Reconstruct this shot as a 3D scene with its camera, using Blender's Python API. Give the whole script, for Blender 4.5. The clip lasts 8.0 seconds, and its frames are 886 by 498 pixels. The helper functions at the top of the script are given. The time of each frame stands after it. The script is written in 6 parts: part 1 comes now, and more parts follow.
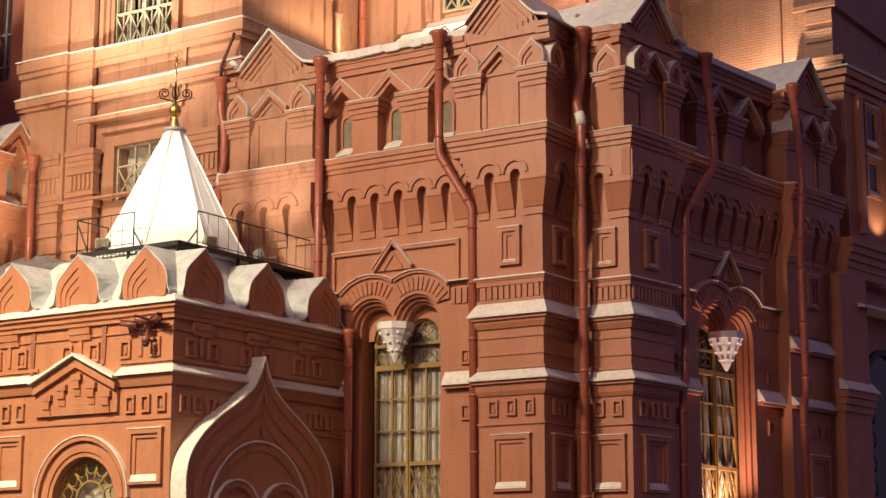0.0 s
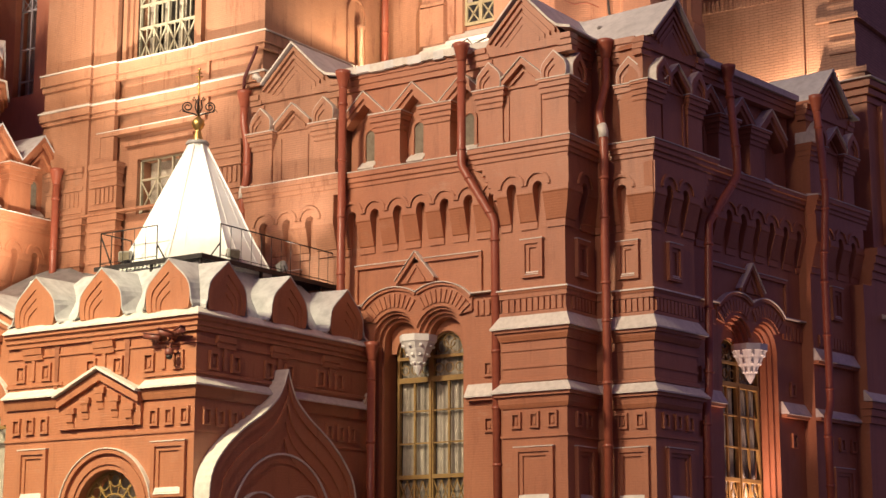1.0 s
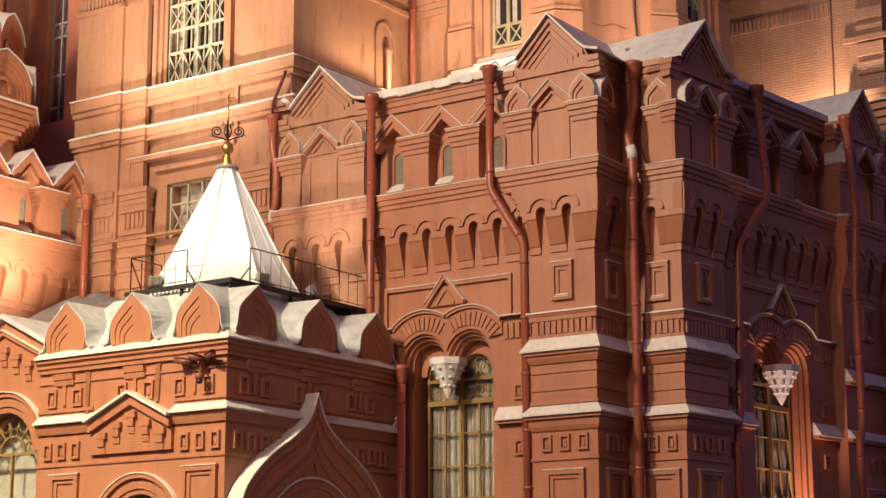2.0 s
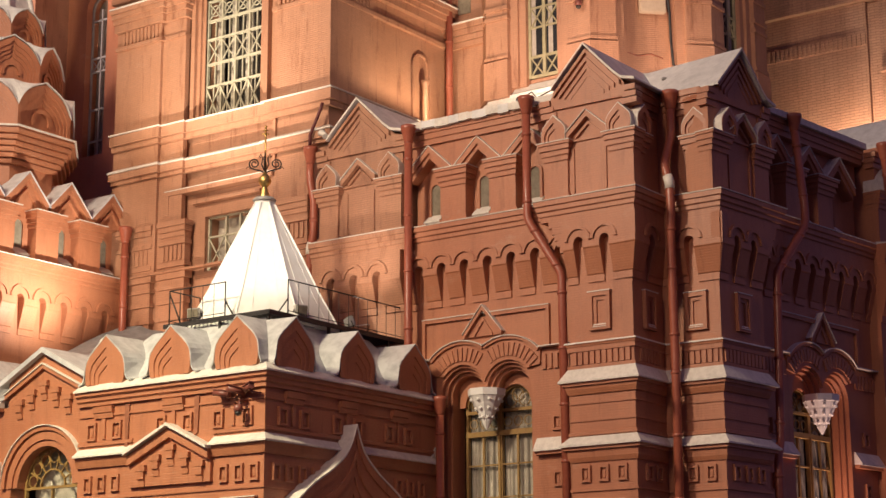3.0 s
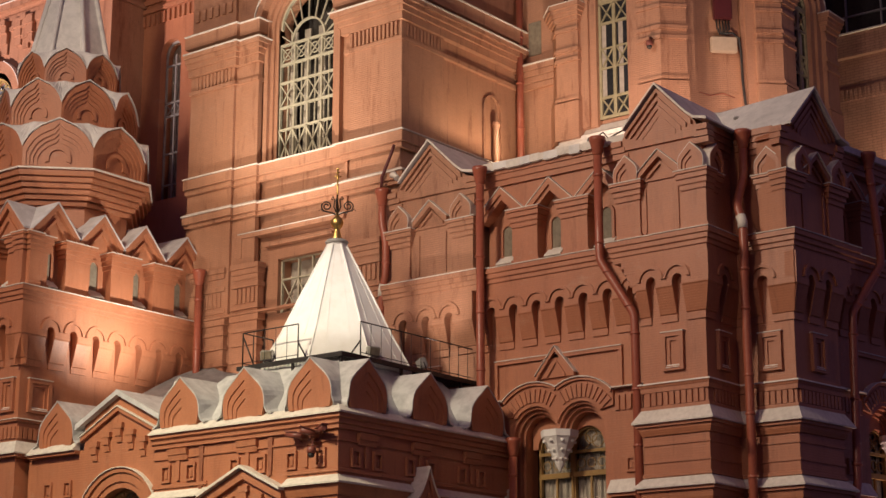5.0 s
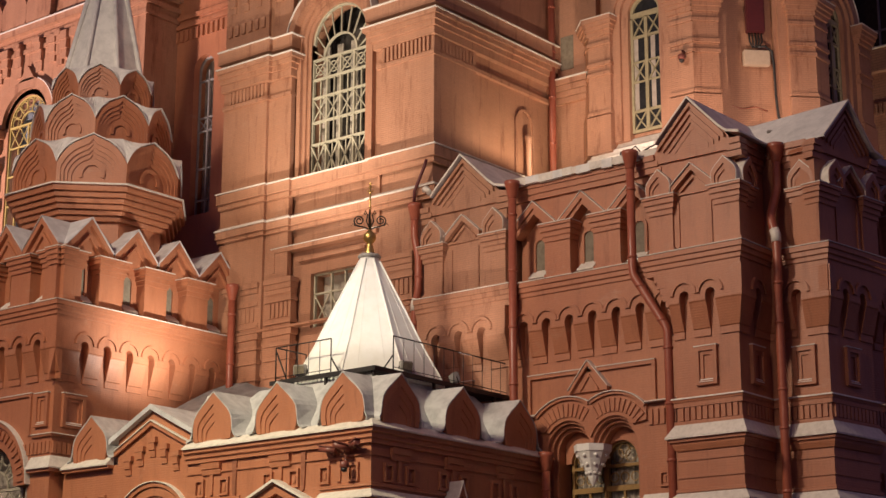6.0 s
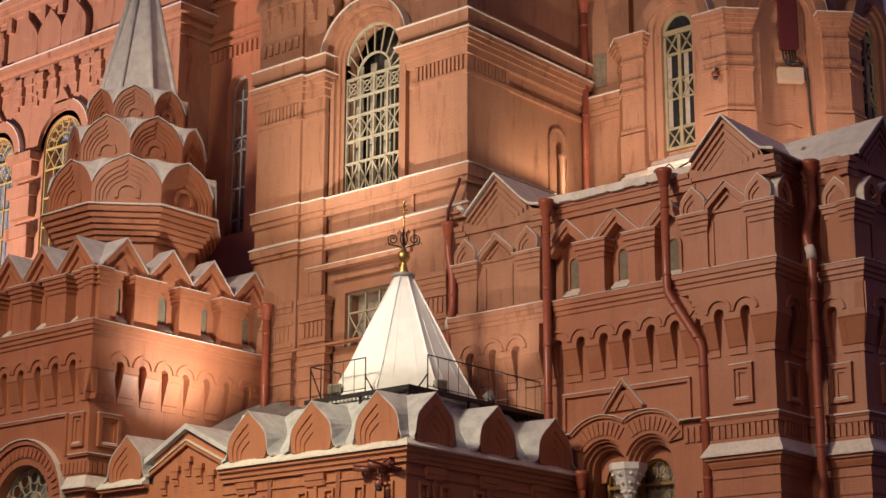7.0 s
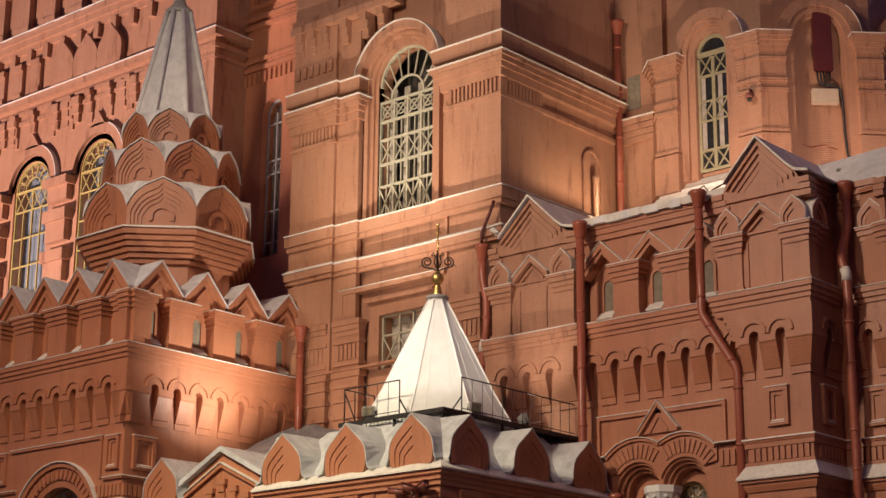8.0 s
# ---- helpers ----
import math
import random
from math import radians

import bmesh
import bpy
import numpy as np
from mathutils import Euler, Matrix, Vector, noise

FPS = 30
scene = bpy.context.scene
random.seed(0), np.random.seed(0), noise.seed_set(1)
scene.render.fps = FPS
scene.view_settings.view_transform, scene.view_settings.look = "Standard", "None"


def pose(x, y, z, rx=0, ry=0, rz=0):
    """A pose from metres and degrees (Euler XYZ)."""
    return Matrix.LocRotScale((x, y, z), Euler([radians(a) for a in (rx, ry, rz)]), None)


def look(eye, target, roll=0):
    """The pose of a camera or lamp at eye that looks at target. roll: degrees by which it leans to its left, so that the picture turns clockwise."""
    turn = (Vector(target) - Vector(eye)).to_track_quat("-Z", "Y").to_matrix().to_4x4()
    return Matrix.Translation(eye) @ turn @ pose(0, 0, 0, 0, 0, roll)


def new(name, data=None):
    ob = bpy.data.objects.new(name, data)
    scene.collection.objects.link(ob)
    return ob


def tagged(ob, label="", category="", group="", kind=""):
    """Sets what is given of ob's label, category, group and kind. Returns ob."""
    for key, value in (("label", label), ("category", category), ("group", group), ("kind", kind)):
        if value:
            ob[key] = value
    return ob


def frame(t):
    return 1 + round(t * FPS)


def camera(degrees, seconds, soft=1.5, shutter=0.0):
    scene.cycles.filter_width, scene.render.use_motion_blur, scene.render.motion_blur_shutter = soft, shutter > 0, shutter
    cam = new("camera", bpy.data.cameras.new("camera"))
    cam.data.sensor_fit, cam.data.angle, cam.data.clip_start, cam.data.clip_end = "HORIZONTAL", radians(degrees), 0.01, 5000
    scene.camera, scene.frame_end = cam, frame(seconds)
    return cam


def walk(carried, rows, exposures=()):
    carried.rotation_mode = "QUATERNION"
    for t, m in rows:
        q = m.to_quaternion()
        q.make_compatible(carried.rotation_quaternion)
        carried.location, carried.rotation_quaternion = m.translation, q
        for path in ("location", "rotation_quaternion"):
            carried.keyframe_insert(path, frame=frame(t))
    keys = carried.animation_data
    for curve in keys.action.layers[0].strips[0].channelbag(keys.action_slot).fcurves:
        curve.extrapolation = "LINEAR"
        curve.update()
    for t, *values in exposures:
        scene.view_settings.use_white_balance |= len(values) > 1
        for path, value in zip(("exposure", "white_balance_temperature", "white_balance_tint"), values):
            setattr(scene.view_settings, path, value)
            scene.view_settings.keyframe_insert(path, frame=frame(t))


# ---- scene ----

# ---------- camera: a long lens on a tripod, panning left and tilting up ----------
cam = camera(27.53, 8.0)
EYE = (26.826, -47.394, 1.6)
TURNS = [
    (0.0, 100.851, 0.008, 32.805), (0.5, 101.018, -0.031, 33.136), (1.0, 101.244, -0.024, 33.530),
    (1.5, 101.540, 0.045, 33.966), (3.0, 102.947, 0.234, 35.747), (3.5, 103.342, 0.200, 36.339),
    (4.0, 103.709, 0.120, 36.952), (4.5, 104.006, 0.055, 37.500), (6.0, 104.712, -0.160, 39.058),
    (6.5, 104.960, -0.227, 39.561), (7.0, 105.301, -0.211, 40.158), (7.5, 105.653, -0.300, 40.683),
    (8.0, 106.004, -0.422, 41.212),
]
walk(cam, [(t, pose(*EYE, rx, ry, rz)) for t, rx, ry, rz in TURNS],
     [(0.0, 0.02, 6380, 8), (1.5, 0.00, 6380, 8), (3.0, -0.26, 6300, 10), (4.5, -0.79, 6180, 13), (6.0, -0.82, 6180, 13), (8.0, -0.84, 6200, 13)])

# ---------- light: evening, a tall mast floodlight from the front left, added fill spots, small floods on the roofs ---
world = bpy.data.worlds.new("evening_sky")
scene.world = world
world.use_nodes = True
wn, wl = world.node_tree.nodes, world.node_tree.links
wbg = wn["Background"]
wbg.inputs["Color"].default_value = (0.50, 0.33, 0.66, 1)
wbg.inputs["Strength"].default_value = 0.26


def lamp(name, kind, eye, target, power, colour, **more):
    data = bpy.data.lights.new(name, kind)
    data.energy, data.color = power, colour
    for key, value in more.items():
        if key == "size":
            data.shadow_soft_size = value
        elif key == "cone":
            data.spot_size = radians(value)
        elif key == "blend":
            data.spot_blend = value
        elif key == "angle":
            data.angle = radians(value)
    ob = new(name, data)
    ob.matrix_world = look(eye, target)
    return ob


WARM = (1.0, 0.78, 0.52)
PINK = (1.0, 0.74, 0.56)
lamp("mast_flood_light", "SPOT", (-13.0, -43.0, 37.0), (-14.5, -4.0, 10.0), 106000, (1.0, 0.79, 0.55), cone=84, blend=1.0, size=3.0)
# Added yellowish spot, brightens the porch front beyond what the mast gives.
lamp("porch_fill", "SPOT", (-14.0, -43.0, 36.0), (-14.5, -8.0, 5.5), 84000, (1.0, 0.97, 0.56), cone=30, blend=1.0, size=1.5)
# Added weak fill from the right, lifts shadows and side faces; unseen source.
lamp("side_face_fill", "SPOT", (5.0, -48.0, 27.0), (-8.0, -3.0, 8.0), 21000, (1.0, 0.68, 0.47), cone=72, blend=1.0, size=2.5)
# Two added narrow spots that only whiten the tent roof; no known source.
lamp("tent_fill_narrow", "SPOT", (-14.0, -43.0, 37.0), (-11.75, -4.2, 14.4), 56000, (1.0, 0.92, 0.76), cone=6.6, blend=0.7, size=0.3)
lamp("tent_fill_across", "SPOT", (27.0, -41.0, 30.0), (-11.5, -3.9, 14.3), 66000, (1.0, 0.92, 0.76), cone=4.9, blend=0.8, size=0.3)

# ---------- materials ----------


def nodes_of(name):
    m = bpy.data.materials.new(name)
    m.use_nodes = True
    nt = m.node_tree
    return m, nt, nt.nodes["Principled BSDF"]


def mapped(nt, scale=(1, 1, 1)):
    geo = nt.nodes.new("ShaderNodeNewGeometry")
    mp = nt.nodes.new("ShaderNodeMapping")
    mp.inputs["Scale"].default_value = scale
    nt.links.new(geo.outputs["Position"], mp.inputs["Vector"])
    return mp.outputs["Vector"]


def noise_tex(nt, vec, scale, detail=5.0, rough=0.6):
    n = nt.nodes.new("ShaderNodeTexNoise")
    n.inputs["Scale"].default_value, n.inputs["Detail"].default_value = scale, detail
    n.inputs["Roughness"].default_value = rough
    nt.links.new(vec, n.inputs["Vector"])
    return n.outputs["Fac"]


def ramp(nt, fac, stops):
    r = nt.nodes.new("ShaderNodeValToRGB")
    while len(r.color_ramp.elements) < len(stops):
        r.color_ramp.elements.new(0.5)
    for el, (at, col) in zip(r.color_ramp.elements, stops):
        el.position, el.color = at, (*col, 1)
    nt.links.new(fac, r.inputs["Fac"])
    return r.outputs["Color"]


def mix(nt, kind, fac, a, b):
    mx = nt.nodes.new("ShaderNodeMix")
    mx.data_type, mx.blend_type = "RGBA", kind
    if isinstance(fac, float):
        mx.inputs["Factor"].default_value = fac
    else:
        nt.links.new(fac, mx.inputs["Factor"])
    for sock, val in ((mx.inputs["A"], a), (mx.inputs["B"], b)):
        if isinstance(val, tuple):
            sock.default_value = (*val, 1)
        else:
            nt.links.new(val, sock)
    return mx.outputs["Result"]


def brick_paint(name, base, worn, joint=0.5, rough=0.52, relief=0.9, course=0.078, dirt=0.5):
    """Painted brickwork: courses of 75 mm under the paint, rain streaks, patches and chips."""
    m, nt, bsdf = nodes_of(name)
    geo = nt.nodes.new("ShaderNodeNewGeometry")
    sep = nt.nodes.new("ShaderNodeSeparateXYZ")
    nt.links.new(geo.outputs["Position"], sep.inputs[0])
    add = nt.nodes.new("ShaderNodeMath")
    nt.links.new(sep.outputs["X"], add.inputs[0])
    nt.links.new(sep.outputs["Y"], add.inputs[1])
    com = nt.nodes.new("ShaderNodeCombineXYZ")
    nt.links.new(add.outputs[0], com.inputs["X"])
    nt.links.new(sep.outputs["Z"], com.inputs["Y"])
    bt = nt.nodes.new("ShaderNodeTexBrick")
    bt.inputs["Scale"].default_value = 1.0
    bt.inputs["Brick Width"].default_value = course * 3.4
    bt.inputs["Row Height"].default_value = course
    bt.inputs["Mortar Size"].default_value = course * 0.13
    bt.inputs["Mortar Smooth"].default_value = 0.4
    bt.inputs["Color1"].default_value = (1, 1, 1, 1)
    bt.inputs["Color2"].default_value = (0.86, 0.86, 0.86, 1)
    bt.inputs["Mortar"].default_value = (0.6, 0.6, 0.6, 1)
    nt.links.new(com.outputs[0], bt.inputs["Vector"])
    big = noise_tex(nt, mapped(nt), 0.35, 6)
    streak = noise_tex(nt, mapped(nt, (2.2, 2.2, 0.22)), 1.0, 6, 0.65)
    fine = noise_tex(nt, mapped(nt), 14.0, 6, 0.7)
    col = mix(nt, "MIX", ramp(nt, big, [(0.35, (0, 0, 0)), (0.7, (1, 1, 1))]), base, worn)
    col = mix(nt, "MULTIPLY", 0.55, col, ramp(nt, streak, [(0.3, (0.78, 0.74, 0.74)), (0.55, (1, 1, 1))]))
    col = mix(nt, "MULTIPLY", 0.35, col, ramp(nt, fine, [(0.3, (0.7, 0.68, 0.68)), (0.6, (1, 1, 1))]))
    drip = noise_tex(nt, mapped(nt, (3.4, 3.4, 0.5)), 0.8, 8, 0.72)
    col = mix(nt, "MULTIPLY", dirt, col, ramp(nt, drip, [(0.32, (0.55, 0.44, 0.38)), (0.46, (1, 1, 1))]))
    pale = noise_tex(nt, mapped(nt, (1.0, 1.0, 1.6)), 1.1, 7, 0.7)
    col = mix(nt, "MIX", ramp(nt, pale, [(0.60, (0, 0, 0)), (0.78, (0.42, 0.42, 0.42))]), col, (0.50, 0.33, 0.23))
    col = mix(nt, "MULTIPLY", joint, col, bt.outputs["Color"])
    nt.links.new(col, bsdf.inputs["Base Color"])
    bsdf.inputs["Roughness"].default_value = rough
    bsdf.inputs["Specular IOR Level"].default_value = 0.7
    b1 = nt.nodes.new("ShaderNodeBump")
    b1.inputs["Strength"].default_value, b1.inputs["Distance"].default_value = relief, 0.018
    nt.links.new(bt.outputs["Fac"], b1.inputs["Height"])
    b1.invert = True
    b2 = nt.nodes.new("ShaderNodeBump")
    b2.inputs["Strength"].default_value, b2.inputs["Distance"].default_value = 0.35, 0.02
    nt.links.new(fine, b2.inputs["Height"])
    nt.links.new(b1.outputs[0], b2.inputs["Normal"])
    nt.links.new(b2.outputs[0], bsdf.inputs["Normal"])
    return m


def paint(name, base, worn, rough=0.5, metal=0.0, scale=6.0, bump=0.2):
    m, nt, bsdf = nodes_of(name)
    a = noise_tex(nt, mapped(nt), scale, 6, 0.65)
    b = noise_tex(nt, mapped(nt, (1, 1, 0.3)), scale * 0.18, 4)
    col = mix(nt, "MIX", ramp(nt, a, [(0.4, (0, 0, 0)), (0.68, (1, 1, 1))]), base, worn)
    col = mix(nt, "MULTIPLY", 0.4, col, ramp(nt, b, [(0.3, (0.66, 0.66, 0.66)), (0.6, (1, 1, 1))]))
    nt.links.new(col, bsdf.inputs["Base Color"])
    bsdf.inputs["Roughness"].default_value, bsdf.inputs["Metallic"].default_value = rough, metal
    bp = nt.nodes.new("ShaderNodeBump")
    bp.inputs["Strength"].default_value, bp.inputs["Distance"].default_value = bump, 0.01
    nt.links.new(a, bp.inputs["Height"])
    nt.links.new(bp.outputs[0], bsdf.inputs["Normal"])
    return m


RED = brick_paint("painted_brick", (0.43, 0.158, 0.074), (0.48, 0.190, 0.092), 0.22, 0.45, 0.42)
# Paler, pinker RED: the floods' tint on lit walls is partly in this colour.
ROSE = brick_paint("rose_lit_brick_paint", (0.46, 0.220, 0.122), (0.51, 0.258, 0.152), 0.5, 0.47, 0.8, 0.078, 0.95)
BARE = brick_paint("bare_brick", (0.42, 0.20, 0.125), (0.48, 0.25, 0.165), 1.0, 0.6, 1.0, 0.12)
FLASH = paint("pale_flashing", (0.74, 0.68, 0.60), (0.60, 0.54, 0.47), 0.55)
SHEET = paint("grey_roof_sheet", (0.60, 0.58, 0.58), (0.44, 0.42, 0.42), 0.45, 0.0, 2.5)
PALESHEET = paint("pale_roof_sheet", (0.78, 0.75, 0.71), (0.60, 0.58, 0.55), 0.4, 0.0, 2.5)
PORCHSHEET = paint("weathered_roof_sheet", (0.56, 0.55, 0.54), (0.36, 0.35, 0.35), 0.38, 0.0, 2.2)
WHITE = paint("white_sheet", (0.88, 0.86, 0.81), (0.82, 0.79, 0.72), 0.5, 0.0, 2.0, 0.1)
PIPE = paint("pipe_paint", (0.32, 0.085, 0.048), (0.37, 0.11, 0.062), 0.36)
STUCCO = paint("white_plaster", (0.90, 0.88, 0.82), (0.82, 0.79, 0.73), 0.7)
YELLOW = paint("yellow_frame", (0.50, 0.38, 0.13), (0.42, 0.31, 0.10), 0.5)
BLIND = paint("pale_blind", (0.17, 0.19, 0.22), (0.11, 0.12, 0.15), 0.8, 0.0, 1.5)
OCHRE = paint("ochre_frame", (0.33, 0.20, 0.06), (0.26, 0.15, 0.05), 0.5)
CREAM = paint("pale_frame", (0.50, 0.46, 0.33), (0.36, 0.33, 0.24), 0.5)
OLIVE = paint("olive_frame", (0.36, 0.31, 0.18), (0.27, 0.23, 0.13), 0.5)
IRON = paint("black_iron", (0.025, 0.022, 0.022), (0.05, 0.04, 0.035), 0.5, 0.3)
GREYBOX = paint("grey_enamel", (0.36, 0.34, 0.31), (0.30, 0.28, 0.26), 0.5)
GILT = paint("gilding", (0.80, 0.55, 0.18), (0.62, 0.42, 0.14), 0.42, 1.0)
BEIGE = paint("beige_enamel", (0.56, 0.42, 0.30), (0.50, 0.37, 0.26), 0.5)
MAROON = paint("maroon_cover", (0.10, 0.016, 0.016), (0.08, 0.013, 0.014), 0.5)
FITTING = paint("brown_fitting_paint", (0.22, 0.065, 0.045), (0.17, 0.05, 0.035), 0.45)
CURTAIN = paint("curtain_cloth", (0.42, 0.36, 0.30), (0.30, 0.26, 0.22), 0.9, 0.0, 3.0)
# Near-black, so the shade of unlit rooms is put into the colour.
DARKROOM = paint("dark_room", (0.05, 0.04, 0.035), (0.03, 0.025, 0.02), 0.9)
ASPHALT = paint("paving", (0.10, 0.09, 0.085), (0.07, 0.065, 0.06), 0.85)

GLASS, gnt, gb = nodes_of("window_glass")
gb.inputs["Base Color"].default_value = (0.9, 0.92, 0.9, 1)
gb.inputs["Roughness"].default_value = 0.04
gb.inputs["Transmission Weight"].default_value = 1.0
gb.inputs["IOR"].default_value = 1.05

# ---------- building helpers: u runs to the right along a front, o outwards from it, z up ----------


def hexa(bm, lo, hi):
    v = [bm.verts.new((x, y, z)) for z in (lo[2], hi[2]) for x, y in ((lo[0], lo[1]), (hi[0], lo[1]), (hi[0], hi[1]), (lo[0], hi[1]))]
    for f in ((3, 2, 1, 0), (4, 5, 6, 7), (0, 1, 5, 4), (1, 2, 6, 5), (2, 3, 7, 6), (3, 0, 4, 7)):
        bm.faces.new([v[i] for i in f])


def box(bm, u0, u1, o0, o1, z0, z1):
    hexa(bm, (u0, -o1, z0), (u1, -o0, z1))


def prism(bm, pts, o0, o1):
    """A closed outline in (u, z), from depth o0 out to o1."""
    front = [bm.verts.new((u, -o1, z)) for u, z in pts]
    back = [bm.verts.new((u, -o0, z)) for u, z in pts]
    faces = [bm.faces.new(front), bm.faces.new(back[::-1])]
    n = len(pts)
    for i in range(n):
        j = (i + 1) % n
        bm.faces.new((front[i], back[i], back[j], front[j]))
    for f in faces:
        f.normal_update()
    bmesh.ops.triangulate(bm, faces=[f for f in faces if len(f.verts) > 4])
    return bm


def slab(bm, prof, u0, u1):
    """A closed profile in (o, z), drawn along u."""
    a = [bm.verts.new((u0, -o, z)) for o, z in prof]
    b = [bm.verts.new((u1, -o, z)) for o, z in prof]
    ends = [bm.faces.new(a), bm.faces.new(b[::-1])]
    n = len(prof)
    for i in range(n):
        j = (i + 1) % n
        bm.faces.new((a[i], b[i], b[j], a[j]))
    for f in ends:
        f.normal_update()
    bmesh.ops.triangulate(bm, faces=[f for f in ends if len(f.verts) > 4])


def arc(cu, cz, r, a0, a1, n):
    return [(cu + r * math.cos(radians(a0 + (a1 - a0) * i / n)), cz + r * math.sin(radians(a0 + (a1 - a0) * i / n))) for i in range(n + 1)]


def ring(bm, cu, cz, r0, r1, o0, o1, a0=0, a1=180, n=20):
    prism(bm, arc(cu, cz, r1, a0, a1, n) + arc(cu, cz, r0, a1, a0, n), o0, o1)


def mould(bm, path, prof):
    """A profile of (o, z) carried along a plan path with mitred corners; outwards is to the path's right."""
    pts = [Vector(p) for p in path]
    rows = []
    for i, p in enumerate(pts):
        ns = []
        for a, b in ((i - 1, i), (i, i + 1)):
            if a >= 0 and b < len(pts):
                d = (pts[b] - pts[a]).normalized()
                ns.append(Vector((d.y, -d.x)))
        n = sum(ns, Vector((0, 0)))
        if len(ns) > 1:
            n = (ns[0] + ns[1]) / (1 + ns[0].dot(ns[1]))
        rows.append([bm.verts.new((p.x + n.x * o, p.y + n.y * o, z)) for o, z in prof])
    k = len(prof)
    for a, b in zip(rows, rows[1:]):
        for i in range(k):
            j = (i + 1) % k
            bm.faces.new((a[i], b[i], b[j], a[j]))
    ends = [bm.faces.new(rows[0]), bm.faces.new(rows[-1][::-1])]
    for f in ends:
        f.normal_update()
    bmesh.ops.triangulate(bm, faces=[f for f in ends if len(f.verts) > 4])


def tube(bm, pts, r, n=10):
    """A round pipe through points."""
    pts = [Vector(p) for p in pts]
    rows = []
    for i, p in enumerate(pts):
        d = (pts[min(i + 1, len(pts) - 1)] - pts[max(i - 1, 0)]).normalized()
        side = d.cross(Vector((0.3, 0.9, 0.1)) if abs(d.z) > 0.7 else Vector((0, 0, 1))).normalized()
        up = side.cross(d)
        rows.append([bm.verts.new(p + (side * math.cos(2 * math.pi * k / n) + up * math.sin(2 * math.pi * k / n)) * r) for k in range(n)])
    for a, b in zip(rows, rows[1:]):
        for k in range(n):
            bm.faces.new((a[k], a[(k + 1) % n], b[(k + 1) % n], b[k])).smooth = True
    bm.faces.new(rows[0][::-1])
    bm.faces.new(rows[-1])


def lathe(bm, prof, n=16, turn=0.0, smooth=True):
    rows = [[bm.verts.new((r * math.cos(turn + 2 * math.pi * k / n), r * math.sin(turn + 2 * math.pi * k / n), z)) for k in range(n)] for r, z in prof]
    for a, b in zip(rows, rows[1:]):
        for k in range(n):
            bm.faces.new((a[k], a[(k + 1) % n], b[(k + 1) % n], b[k])).smooth = smooth
    bm.faces.new(rows[0][::-1])
    bm.faces.new(rows[-1])


def mesh_of(bm, material, m=None):
    if m is not None:
        bm.transform(m)
    bmesh.ops.recalc_face_normals(bm, faces=bm.faces)
    me = bpy.data.meshes.new("mesh")
    bm.to_mesh(me)
    bm.free()
    me.materials.append(material)
    return me


def part(name, bm, material, parent, label="", m=None):
    ob = new(name, mesh_of(bm, material, m))
    ob.parent = parent
    if label:
        tagged(ob, label)
    return ob


def piece(name, me, parent, m):
    """One more object on a shared mesh."""
    ob = new(name, me)
    ob.parent = parent
    ob.matrix_local = m
    return ob


def structure(name, bm, material, label, category="wall", m=None):
    return tagged(new(name, mesh_of(bm, material, m)), label, category, kind="structure")


def B():
    return bmesh.new()


def at(u, o=0.0, z=0.0):
    return Matrix.Translation((u, -o, z))


# profiles of the mouldings, in (o, z)
CORNICE = [(0.0, 15.25), (0.30, 15.25), (0.30, 15.42), (0.35, 15.44), (0.35, 15.57), (0.41, 15.60), (0.41, 15.74), (0.47, 15.77), (0.47, 15.93), (0.0, 15.95)]
CORNICE_CAP = [(0.0, 15.93), (0.50, 15.932), (0.50, 15.96), (0.0, 16.03)]


def sill_profile(z, out=0.30, h=0.42):
    return [(0.0, z - 0.12), (out - 0.09, z - 0.12), (out - 0.09, z - 0.005), (0.0, z - 0.005)], [(0.0, z), (out, z - 0.02), (out, z + 0.03), (0.05, z + h), (0.0, z + h)]


def ogee(w, h, n=8):
    """Half outlines joined: an onion arch of width w and height h, standing on z = 0."""
    right = [(u * w, z * h) for u, z in ((0.465, 0.0), (0.492, 0.12), (0.50, 0.26), (0.495, 0.38), (0.468, 0.49), (0.41, 0.59), (0.325, 0.685), (0.225, 0.78), (0.125, 0.875), (0.045, 0.955))]
    return right + [(0.0, h)] + [(-u, z) for u, z in right[::-1]]


def onion(w, h):
    """A fuller onion arch with a drawn-out tip."""
    key = [(0.44, -0.1), (0.45, 0.0), (0.485, 0.12), (0.50, 0.24), (0.497, 0.36), (0.465, 0.46), (0.39, 0.562), (0.285, 0.66), (0.165, 0.745), (0.075, 0.83), (0.03, 0.91), (0.0, 1.0), (-0.03, 1.1)]
    right = []
    for a, b, c, d in zip(key, key[1:], key[2:], key[3:]):
        for k in range(3):
            t = k / 3
            p = [0.5 * (2 * b[q] + (c[q] - a[q]) * t + (2 * a[q] - 5 * b[q] + 4 * c[q] - d[q]) * t * t + (3 * b[q] - a[q] - 3 * c[q] + d[q]) * t ** 3) for q in (0, 1)]
            right.append((max(p[0], 0.004) * w, p[1] * h))
    return right + [(0.0, h)] + [(-u, z) for u, z in right[::-1]]


def onion_strip(bm, w0, h0, w1, h1, o0, o1):
    prism(bm, onion(w1, h1) + onion(w0, h0)[::-1], o0, o1)


def ogee_strip(bm, w0, h0, w1, h1, o0, o1):
    a, b = ogee(w1, h1), ogee(w0, h0)
    prism(bm, a + b[::-1], o0, o1)


# ---- the repeated storey: corbel table, cornice and parapet ----


